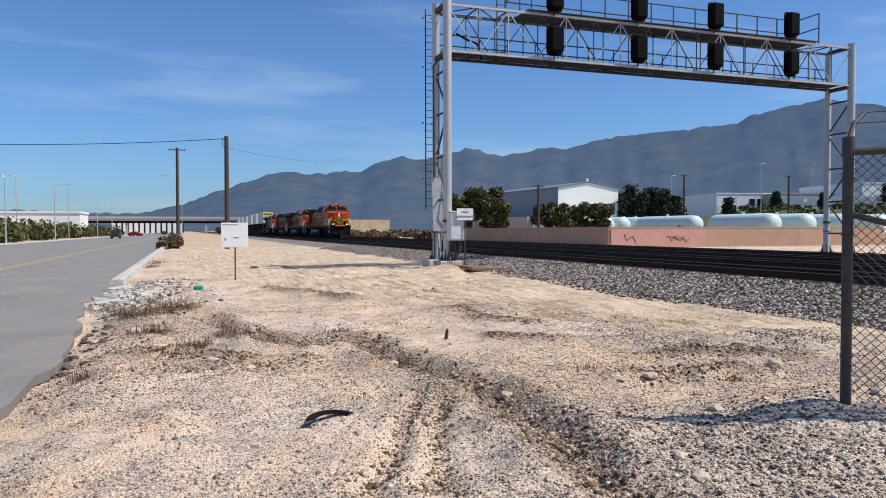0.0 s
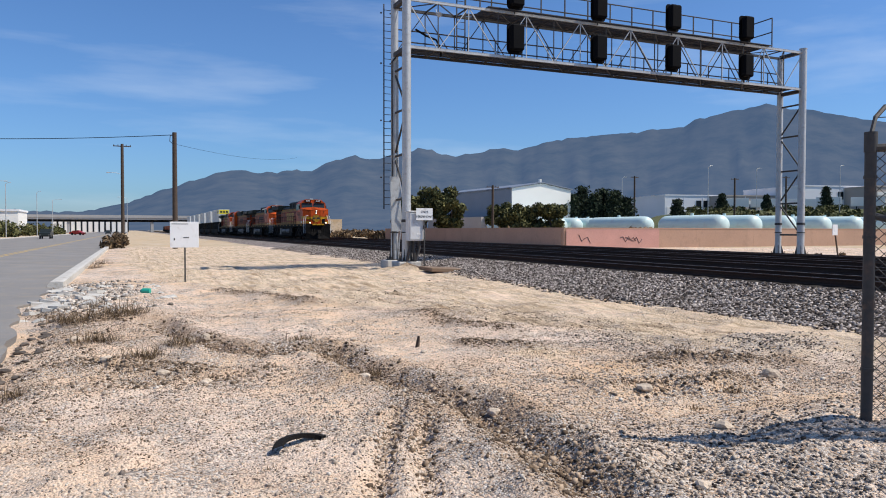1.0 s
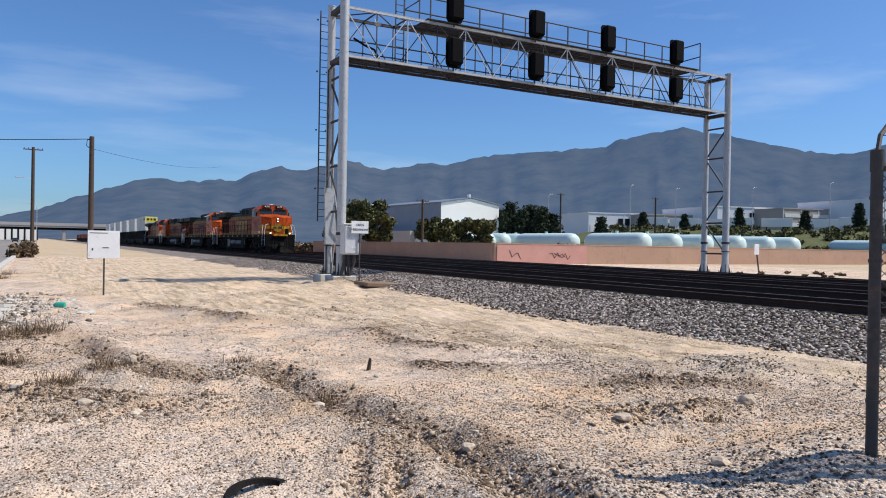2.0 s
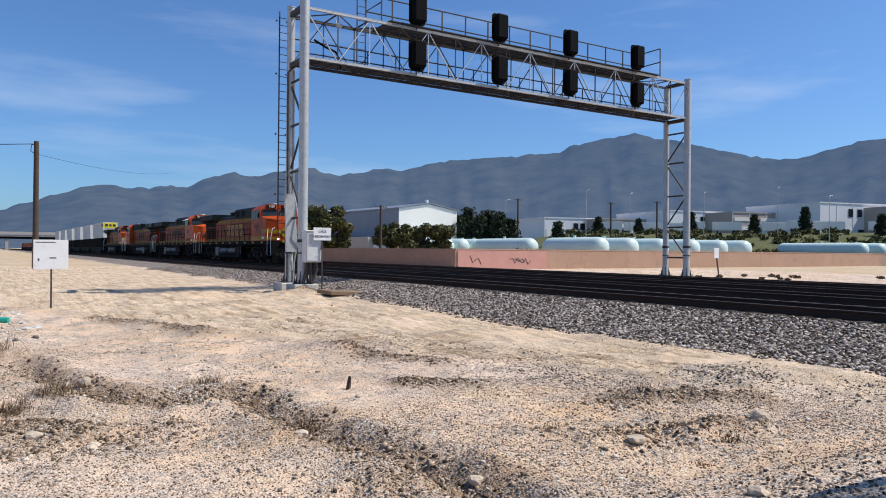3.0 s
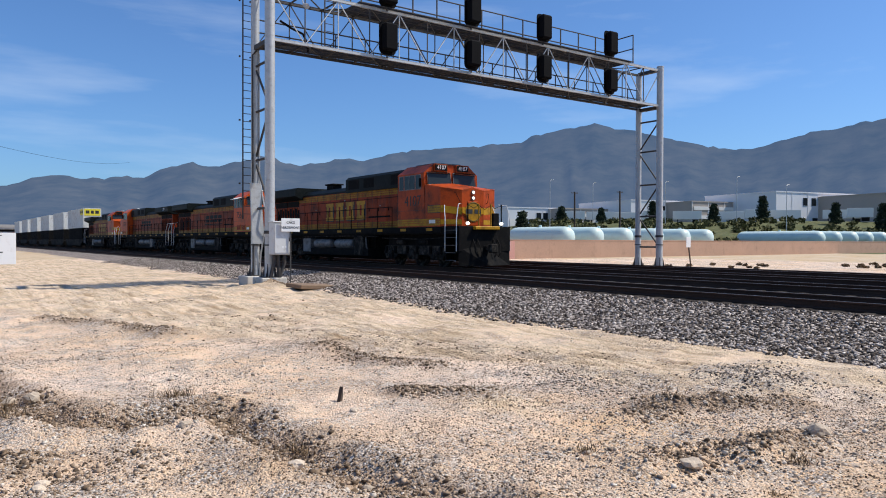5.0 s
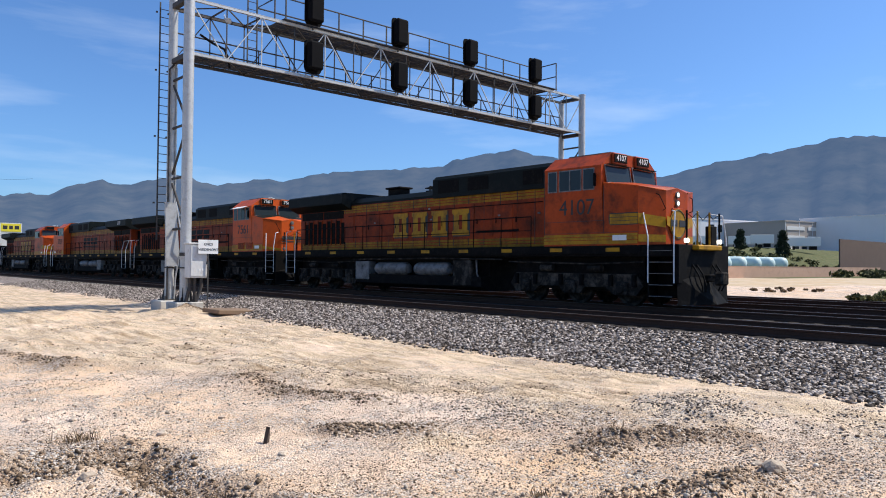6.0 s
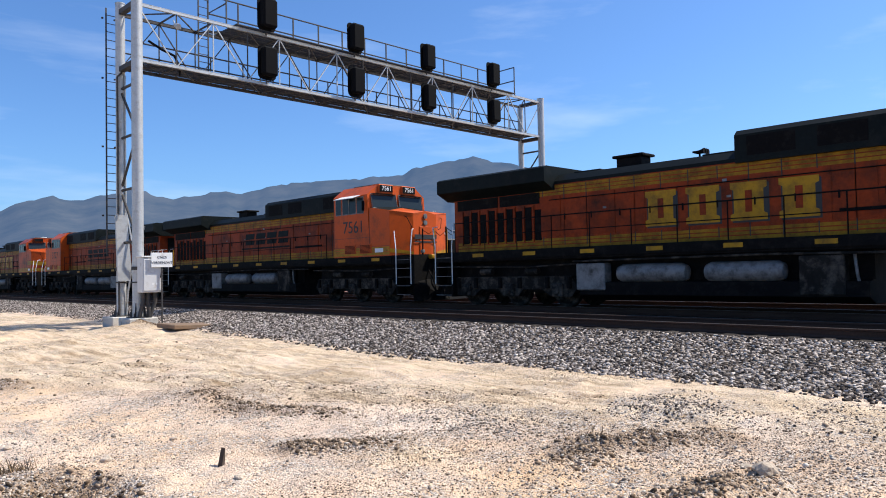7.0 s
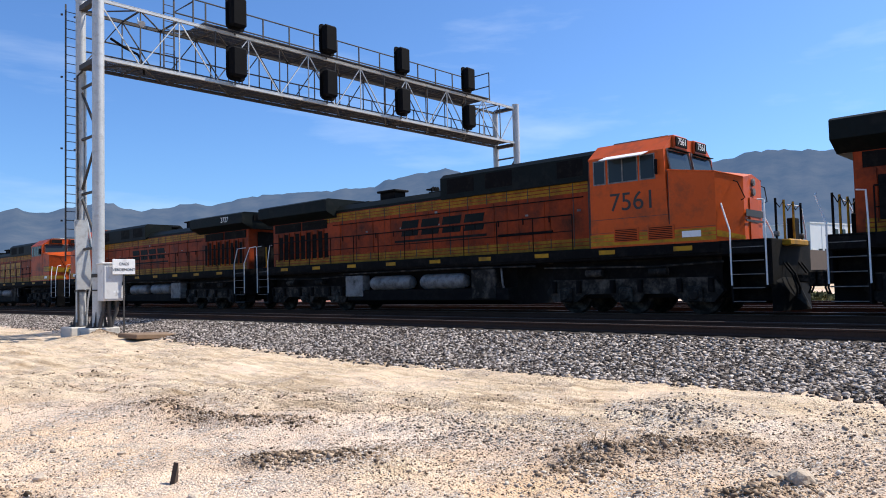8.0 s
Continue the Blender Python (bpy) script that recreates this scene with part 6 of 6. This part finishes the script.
r9 = random.Random(9)
bushes("trackside_brush", [(37.6 + r9.uniform(0, 26), r9.uniform(70, 330), r9.uniform(0.8, 2.0)) for _ in range(170)], M_brush, "dry brown brush beyond the tracks", 160, 0.4, 5)
bushes("hill_shrubs", [(*ray_place(r9.uniform(42, 80), r9.uniform(150, 245)), r9.uniform(0.8, 2.0)) for _ in range(360)], M_leaf, "low green shrubs on the rising ground", 70, 0.5, 6, 0.5)
bushes("roadside_trees", [(-24 + r9.uniform(-16, -1), r9.uniform(90, 320), r9.uniform(1.5, 3.6)) for _ in range(90)], M_leaf, "green hedge and low trees across the road", 260, 0.5, 7, 0.9)
bushes("kerb_brush", [(-1.9 + r9.uniform(-0.5, 0.9), r9.uniform(70, 102), r9.uniform(0.4, 0.9)) for _ in range(14)], M_brush, "dry grey brush along a fence by the kerb", 300, 0.22, 8, 1.3)


bushes("grass_patch", [(44 + r9.uniform(-3, 10), 14 + r9.uniform(-6, 5), r9.uniform(0.3, 0.8)) for _ in range(60)], M_leaf, "low green grass patch beyond the tracks", 160, 0.16, 12, 0.35)
bushes("dry_debris", [(56 + r9.uniform(-4, 4), 27 + r9.uniform(-2, 3), r9.uniform(0.12, 0.3)) for _ in range(14)] + [(40 + r9.uniform(-3, 12), 33 + r9.uniform(-3, 3), r9.uniform(0.1, 0.25)) for _ in range(14)], M_brush, "dark dry brush debris on the sand", 40, 0.14, 13, 0.25)


# poles and lamps
def utility_pole(x, y, h, arms, label):
    t = thing("utility_pole", label, "utility pole", pose(x, y, z_at(x, y) - 0.05), "poles along the road")
    part("pole", Geo().tube((0, 0, 0), (0, 0, h), 0.24, 12, 0.19), M_wood, t, smooth=True)
    for z in arms:
        part("crossarm", Geo().box(-1.1, 1.1, -0.06, 0.06, z - 0.06, z + 0.06, 0.01), M_wood, t)
        for k in (-1.0, -0.5, 0.5, 1.0):
            part("insulator", Geo().tube((k, 0, z + 0.06), (k, 0, z + 0.22), 0.045, 8), M_galvdk, t)
    if not arms:
        part("bracket", Geo().path([(0.0, 0, h - 0.25), (-0.35, 0, h - 0.3), (-0.4, 0, h - 0.8), (-0.15, 0, h - 1.0)], 0.03), M_galvdk, t)
        part("guard_sleeve", Geo().tube((0, 0, 0.1), (0, 0, 1.6), 0.26, 12), M_board, t, "yellowed guard sleeve")
    return t


POLE = (3.5, 69.5)
utility_pole(*POLE, 10.35, (), "dark timber utility pole on the dirt verge")
utility_pole(-1.1, 106, 13.1, (12.8,), "dark timber utility pole with a crossarm")


def cable(name, a, z, sag, r, label):
    pts = []
    for i in range(25):
        k = i / 24
        p = Vector(a).lerp(Vector(z), k)
        p.z -= sag * 4 * k * (1 - k)
        pts.append(p)
    single(name, Geo().path(pts, r, 5), M_sigblk, label, "cable")


cable("overhead_cable", (POLE[0] - 0.1, POLE[1], 10.1), (-40, 84, 10.9), 0.9, 0.03, "thin black overhead cable across the road")
cable("overhead_cable", (POLE[0], POLE[1], 9.3), (31, 148, 16.4), 0.8, 0.014, "thin black overhead cable")


def street_lamp(x, y, h, arm, m=M_galv, label="tall pale street lamp with a single arm"):
    t = thing("street_lamp", label, "street lamp", pose(x, y, z_at(x, y)), "street lamps")
    part("pole", Geo().tube((0, 0, 0), (0, 0, h), 0.11, 8, 0.07), m, t)
    part("arm", Geo().path([(0, 0, h), (arm * 0.5, 0, h + 0.35), (arm, 0, h + 0.4)], 0.04), m, t)
    part("luminaire", Geo().box(min(arm, arm * 1.3), max(arm, arm * 1.3), -0.15, 0.15, h + 0.3, h + 0.45, 0.04), m, t)


for x, y, h, arm in ((-1.4, 150, 12.0, -2.2), (-22.8, 150, 10.0, 2.0), (-23, 112, 9.0, -0.6), (-29, 150, 11.5, -0.8), (-26, 190, 12, 0.8), (-24, 230, 12, 0.8), (-1.2, 260, 12.0, -2.2), (-22.8, 260, 11, 2)):
    street_lamp(x, y, h, arm)
for b, dist, h in ((37.0, 190, 13.5), (43.2, 200, 13), (46.5, 215, 12), (51.8, 210, 12.0), (56.8, 220, 13), (60.0, 200, 12)):
    x, y = ray_place(b, dist)
    street_lamp(x, y, h, 1.0)
for b, dist, h in ((27.0, 118, 9.0), (37.9, 175, 13.0), (45.0, 180, 10.5), (48.4, 185, 10.5)):
    x, y = ray_place(b, dist)
    utility_pole(x, y, h, (h - 0.3,), "dark timber utility pole with a crossarm")


def overpass():
    t = thing("overpass", "long concrete road overpass far down the line", "bridge", pose(0, 480, 0), kind="structure")
    part("deck", Geo().box(-95, 60, 0, 12, 7.9, 9.3), M_bridge, t)
    part("parapet", Geo().box(-95, 60, -0.3, 0, 8.9, 10.6), M_bridge, t)
    # drawn black: the shade under the deck is put into the girder's colour
    part("shade_dark_girder", Geo().box(-95, 60, 0.6, 11.4, 6.6, 7.9), M_black, t)
    for x in (-62, -34, -4, 12, 34):
        part("pier", Geo().box(x - 0.8, x + 0.8, 1, 11, -1, 6.7), M_bridge, t)
    part("abutment", Geo().prism([(-140, -1), (-140, 9), (-95, 9), (-74, 3.0), (-66, -1)], "y", -6, 14), M_far, t)
    part("abutment", Geo().prism([(130, -1), (130, 9), (60, 9), (46, -1)], "y", -6, 14), M_far, t)
overpass()
wh = thing("columned_warehouse", "white warehouse with dark gaps between its doors", "building", pose(-48, 540, 0))
part("wall", Geo().box(0, 46, 0, 30, -1, 8.6), M_bldggrey, wh)
for i in range(13):
    part("door", Geo().box(0.6 + i * 3.55, 2.9 + i * 3.55, -0.3, -0.02, 0.3, 7.8), M_bldg, wh)
    part("gap", Geo().box(3.0 + i * 3.55, 4.0 + i * 3.55, -0.2, -0.02, 0.3, 7.8), M_darkwin, wh)
b1 = thing("low_building", "long low white building behind the hedge", "building", pose(-75, 250, 0))
part("wall", Geo().box(0, 44, 0, 20, -1, 7.2), M_bldg, b1)
part("roof_edge", Geo().box(-0.3, 44.3, -0.3, 20.3, 7.2, 7.8), M_bldggrey, b1)
b2 = thing("white_tower_block", "white building with a dark roof box", "building", pose(-42, 118, 0))
part("wall", Geo().box(-6, 4, 0, 14, -1, 8.2), M_bldg, b2)
part("roof_box", Geo().box(4.2, 8, 2, 10, -1, 7.6), M_bldggrey, b2)


# ---- vehicles on the road ----
def vehicle(name, paint, label, category, length, h, m, group="vehicles on the road", pickup_bed=False):
    t = thing(name, label, category, m, group)
    L = length
    if pickup_bed:
        prof = [(0, 0.45), (0, 1.05), (0.15, 1.12), (1.25, 1.2), (1.75, h), (3.2, h), (3.5, 1.2), (L, 1.2), (L, 0.45)]
    else:
        prof = [(0, 0.3), (0, 0.75), (0.9, 0.95), (1.7, h), (3.2, h), (4.1, 1.0), (L, 0.95), (L, 0.3)]
    part("body", Geo().prism(prof, "x", -0.9, 0.9), paint, t)
    part("windscreen", Geo().add([(-0.78, prof[3][0] + 0.08, prof[3][1] + 0.10), (0.78, prof[3][0] + 0.08, prof[3][1] + 0.10), (0.7, prof[4][0] - 0.06, h - 0.12), (-0.7, prof[4][0] - 0.06, h - 0.12)], [(0, 1, 2, 3)]), M_glass, t)
    for s in (-1, 1):
        part("headlight", Geo().box(s * 0.7 - 0.14, s * 0.7 + 0.14, -0.03, 0.02, 0.66, 0.8), M_silver, t)
        part("side_glass", Geo().box(*sorted((s * 0.9, s * 0.905)), 1.9, 3.1, 1.22, h - 0.12), M_glass, t)
        for y in (0.85, L - 0.95):
            w = part("wheel", Geo().lathe([(0.2, s * 0.7), (0.37, s * 0.7), (0.37, s * 0.92), (0.2, s * 0.93)], (0, y, 0.37), "x", 18), M_rubber, t)
            part("rim", Geo().lathe([(0.2, s * 0.90), (0.05, s * 0.935)], (0, y, 0.37), "x", 12), M_silver, w)
    part("bumper", Geo().box(-0.88, 0.88, -0.06, 0.05, 0.42, 0.6, 0.02), M_black, t)
    return t


pickup = vehicle("pickup_truck", M_carblk, "dark pickup truck driving along the road", "truck", 5.4, 1.85, None, pickup_bed=True)
vehicle("car", M_carred, "red car standing at the far end of the road", "car", 4.6, 1.45, pose(-14, 262, 0, 0, 0, 60))
vehicle("car", M_carblk, "dark car standing at the far end of the road", "car", 4.6, 1.45, pose(-8, 300, 0))

# ---- foreground things ----
def notice_board():
    t = thing("notice_sign", "plain white notice board on a thin dark stake", "sign", pose(1.45, 25.2, z_at(1.45, 25.2), 0, 0, 3))
    part("stake", Geo().bar((0, 0, -0.1), (0, 0, 1.9), 0.045, 0.03), M_galvdk, t)
    p = part("panel", Geo().box(-0.45, 0.42, -0.035, -0.02, 1.10, 1.92, 0.004), M_white, t)
    part("print_bar", Geo().box(-0.4, 0.1, -0.039, -0.036, 1.84, 1.86).box(-0.05, 0.12, -0.039, -0.036, 1.40, 1.43).box(-0.34, -0.30, -0.039, -0.036, 1.33, 1.40), M_galvdk, p)
notice_board()
g = Geo().prism([(-0.03, -0.05), (0.025, -0.05), (0.016, 0.09), (0.0, 0.16), (-0.012, 0.1)], "y", -0.02, 0.02)
single("stake", g, M_wood, "short broken timber stake in the dirt", "stake", pose(3.57, 10.25, z_at(3.57, 10.25), 4, 6, 30))
vs, fs = [], []
for i in range(15):
    a = radians(20 + 150 * i / 14)
    for rr_, zz in ((0.36, 0.0), (0.345, 0.05), (0.25, 0.075), (0.24, 0.0)):
        vs.append((rr_ * math.cos(a), rr_ * 0.8 * math.sin(a), zz + 0.06 * math.sin(a)))
    if i:
        for j in range(3):
            fs.append((4 * i - 4 + j, 4 * i - 3 + j, 4 * i + 1 + j, 4 * i + j))
single("tyre_scrap", Geo().add(vs, fs), M_rubber, "curved scrap of black tyre rubber lying on the dirt", "tyre scrap", pose(1.1, 6.3, z_at(1.1, 6.3) + 0.0, 4, 0, 15) @ Matrix.Diagonal((0.72, 0.72, 0.45, 1)))
single("plastic_can", Geo().lathe([(0.02, 0), (0.07, 0.01), (0.075, 0.2), (0.05, 0.24), (0.03, 0.27)], (0, 0, 0), "y", 12), M_teal, "crushed green plastic can among the rubble", "can", pose(0.33, 21.0, z_at(0.33, 21.0) + 0.06, 0, 0, 65))


def dry_weed(x, y, s, n, seed, m=M_brush, label="dry brown weed tuft growing in the dirt"):
    r = random.Random(seed)
    vs, fs = [], []
    for i in range(n):
        a, lean = r.uniform(0, 6.28), r.uniform(0.2, 1.9)
        b = Vector((r.gauss(0, .42) * s, r.gauss(0, .42) * s, 0))
        h = s * r.uniform(0.1, 0.75)
        tip = b + Vector((lean * h * math.cos(a), lean * h * math.sin(a), h * (1.1 - 0.5 * lean)))
        mid = b.lerp(tip, 0.5) + Vector((0, 0, 0.1 * h))
        w = Vector((-math.sin(a), math.cos(a), 0)) * 0.0035
        k = len(vs)
        vs += [b - w, b + w, mid + w, mid - w, tip]
        fs += [(k, k + 1, k + 2, k + 3), (k + 3, k + 2, k + 4)]
    single("dry_weed", Geo().add(vs, fs), m, label, "weed", pose(x, y, z_at(x, y) - 0.01), "weeds in the dirt")


for i, (x, y, s, n) in enumerate(((-0.55, 15.3, 0.55, 220), (-0.2, 15.8, 0.5, 180), (-1.1, 15.0, 0.45, 160), (0.0, 10.8, 0.32, 150), (0.5, 11.3, 0.3, 120), (-0.6, 12.4, 0.35, 150), (6.5, 8.3, 0.26, 14), (4.3, 7.4, 0.12, 40),
                                  (0.75, 5.9, 0.07, 20), (-0.9, 17.5, 0.4, 120), (-1.6, 36, 0.5, 120), (-1.5, 40, 0.5, 120), (2.6, 9.0, 0.2, 70), (4.7, 6.0, 0.10, 50), (0.9, 4.9, 0.06, 20), (5.4, 6.2, 0.12, 60), (2.2, 11.5, 0.22, 80), (-1.2, 9.3, 0.25, 90))):
    dry_weed(x, y, s, n * 2, i)


# chain-link fence corner
def fence():
    p0, d = Vector((4.98, 4.5, 0)), Vector((0.70, -0.71, 0)).normalized()
    z0 = z_at(4.98, 4.5) - 0.05
    t = thing("chain_link_fence", "galvanised chain-link fence end with barbed wire arm", "fence")
    for k, L in enumerate((0.0, 3.0, 6.0)):
        p = p0 + d * L
        r = 0.041 if k == 0 else 0.03
        post = part("post", Geo().tube((p.x, p.y, z0), (p.x, p.y, 2.25), r, 12).tube((p.x, p.y, 2.25), (p.x, p.y, 2.40), r + 0.006, 12), M_galvdk, t, smooth=True)
        part("barb_arm", Geo().path([(p.x, p.y, 2.38), (p.x + 0.10, p.y + 0.04, 2.52), (p.x + 0.24, p.y + 0.06, 2.62)], 0.018), M_galvdk, post)
        if k == 0:
            for z in (0.6, 1.1, 1.6, 2.05):
                part("tension_band", Geo().tube((p.x, p.y, z), (p.x, p.y, z + 0.025), r + 0.006, 12), M_galvdk, post)
    e = p0 + d * 6
    part("top_rail", Geo().tube((p0.x, p0.y, 2.28), (e.x, e.y, 2.28), 0.032, 8), M_galvdk, t)
    q = p0 + d * 3
    part("brace_rail", Geo().tube((p0.x, p0.y, 1.78), (q.x, q.y, 0.9), 0.026, 8), M_galvdk, t)
    for i, (a, b, z) in enumerate(((0.10, 0.04, 2.52), (0.24, 0.06, 2.62))):
        part("barbed_wire", Geo().tube((p0.x + a, p0.y + b, z), (e.x + a, e.y + b, z), 0.004, 4), M_galvdk, t)
    vs, fs = [], []
    def wire(a, b):
        k = len(vs)
        A, B = p0 + d * a[0] + Vector((0, 0, a[1])), p0 + d * b[0] + Vector((0, 0, b[1]))
        n = Vector((d.y, -d.x, 0)) * 0.003
        u = (B - A).normalized().cross(n).normalized() * 0.003
        for p in (A, B):
            vs.extend((p + n, p + u, p - n, p - u))
        fs.extend((k + j, k + (j + 1) % 4, k + 4 + (j + 1) % 4, k + 4 + j) for j in range(4))
    H0, H1, W, s = z0 + 0.1, 2.26, 6.0, 0.075
    k = -int((H1 - H0) / s) - 1
    while k * s < W:
        a0 = max(0.0, k * s); b0 = min(W, k * s + (H1 - H0))
        if b0 > a0:
            wire((a0, H0 + a0 - k * s), (b0, H0 + b0 - k * s))
            wire((a0, H1 - (a0 - k * s)), (b0, H1 - (b0 - k * s)))
        k += 1
    part("chain_link_mesh", Geo().add(vs, fs), M_galvdk, t)
fence()
lean = thing("leaning_marker", "leaning thin marker post with a pale plate", "marker post", pose(36.5, 29.6, z_at(36.5, 29.6)))
part("post", Geo().bar((0.25, 0, -0.1), (-0.1, 0, 1.7), 0.07, 0.05), M_wood, lean)
part("plate", Geo().box(-0.34, 0.08, -0.05, -0.03, 1.45, 2.05, 0.01), M_white, lean)

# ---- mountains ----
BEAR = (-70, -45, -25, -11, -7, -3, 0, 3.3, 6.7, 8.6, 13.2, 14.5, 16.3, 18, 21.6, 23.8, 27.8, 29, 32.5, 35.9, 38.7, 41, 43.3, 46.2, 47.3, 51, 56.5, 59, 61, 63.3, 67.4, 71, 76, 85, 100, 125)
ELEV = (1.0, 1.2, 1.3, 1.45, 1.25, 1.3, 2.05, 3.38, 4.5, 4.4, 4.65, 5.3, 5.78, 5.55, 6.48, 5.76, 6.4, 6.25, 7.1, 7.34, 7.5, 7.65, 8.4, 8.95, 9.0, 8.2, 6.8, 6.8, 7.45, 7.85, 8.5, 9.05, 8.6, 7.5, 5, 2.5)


def mountains(name, near_r, far_r, scale, jag, seed, label):
    nb, nr = 520, 46
    bb, tt = np.meshgrid(np.linspace(-70, 125, nb), np.linspace(0, 1, nr))
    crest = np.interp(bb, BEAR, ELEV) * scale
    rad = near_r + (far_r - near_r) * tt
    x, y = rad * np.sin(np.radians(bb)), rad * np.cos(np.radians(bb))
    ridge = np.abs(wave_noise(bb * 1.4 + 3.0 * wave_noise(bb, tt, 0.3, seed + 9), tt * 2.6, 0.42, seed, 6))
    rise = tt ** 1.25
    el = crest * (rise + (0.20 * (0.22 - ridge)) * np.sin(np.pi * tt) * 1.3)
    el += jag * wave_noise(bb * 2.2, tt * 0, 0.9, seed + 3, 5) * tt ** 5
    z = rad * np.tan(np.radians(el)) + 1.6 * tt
    idx = np.arange(nb * nr).reshape(nr, nb)
    q = np.stack((idx[:-1, :-1], idx[:-1, 1:], idx[1:, 1:], idx[1:, :-1]), -1).reshape(-1, 4)
    me = bpy.data.meshes.new(name)
    me.from_pydata(np.stack((x, y, z), -1).reshape(-1, 3).tolist(), [], q.tolist())
    me.polygons.foreach_set("use_smooth", [True] * len(me.polygons))
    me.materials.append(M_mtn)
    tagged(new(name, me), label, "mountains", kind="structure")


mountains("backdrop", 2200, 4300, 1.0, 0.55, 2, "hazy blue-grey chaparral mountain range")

motions()
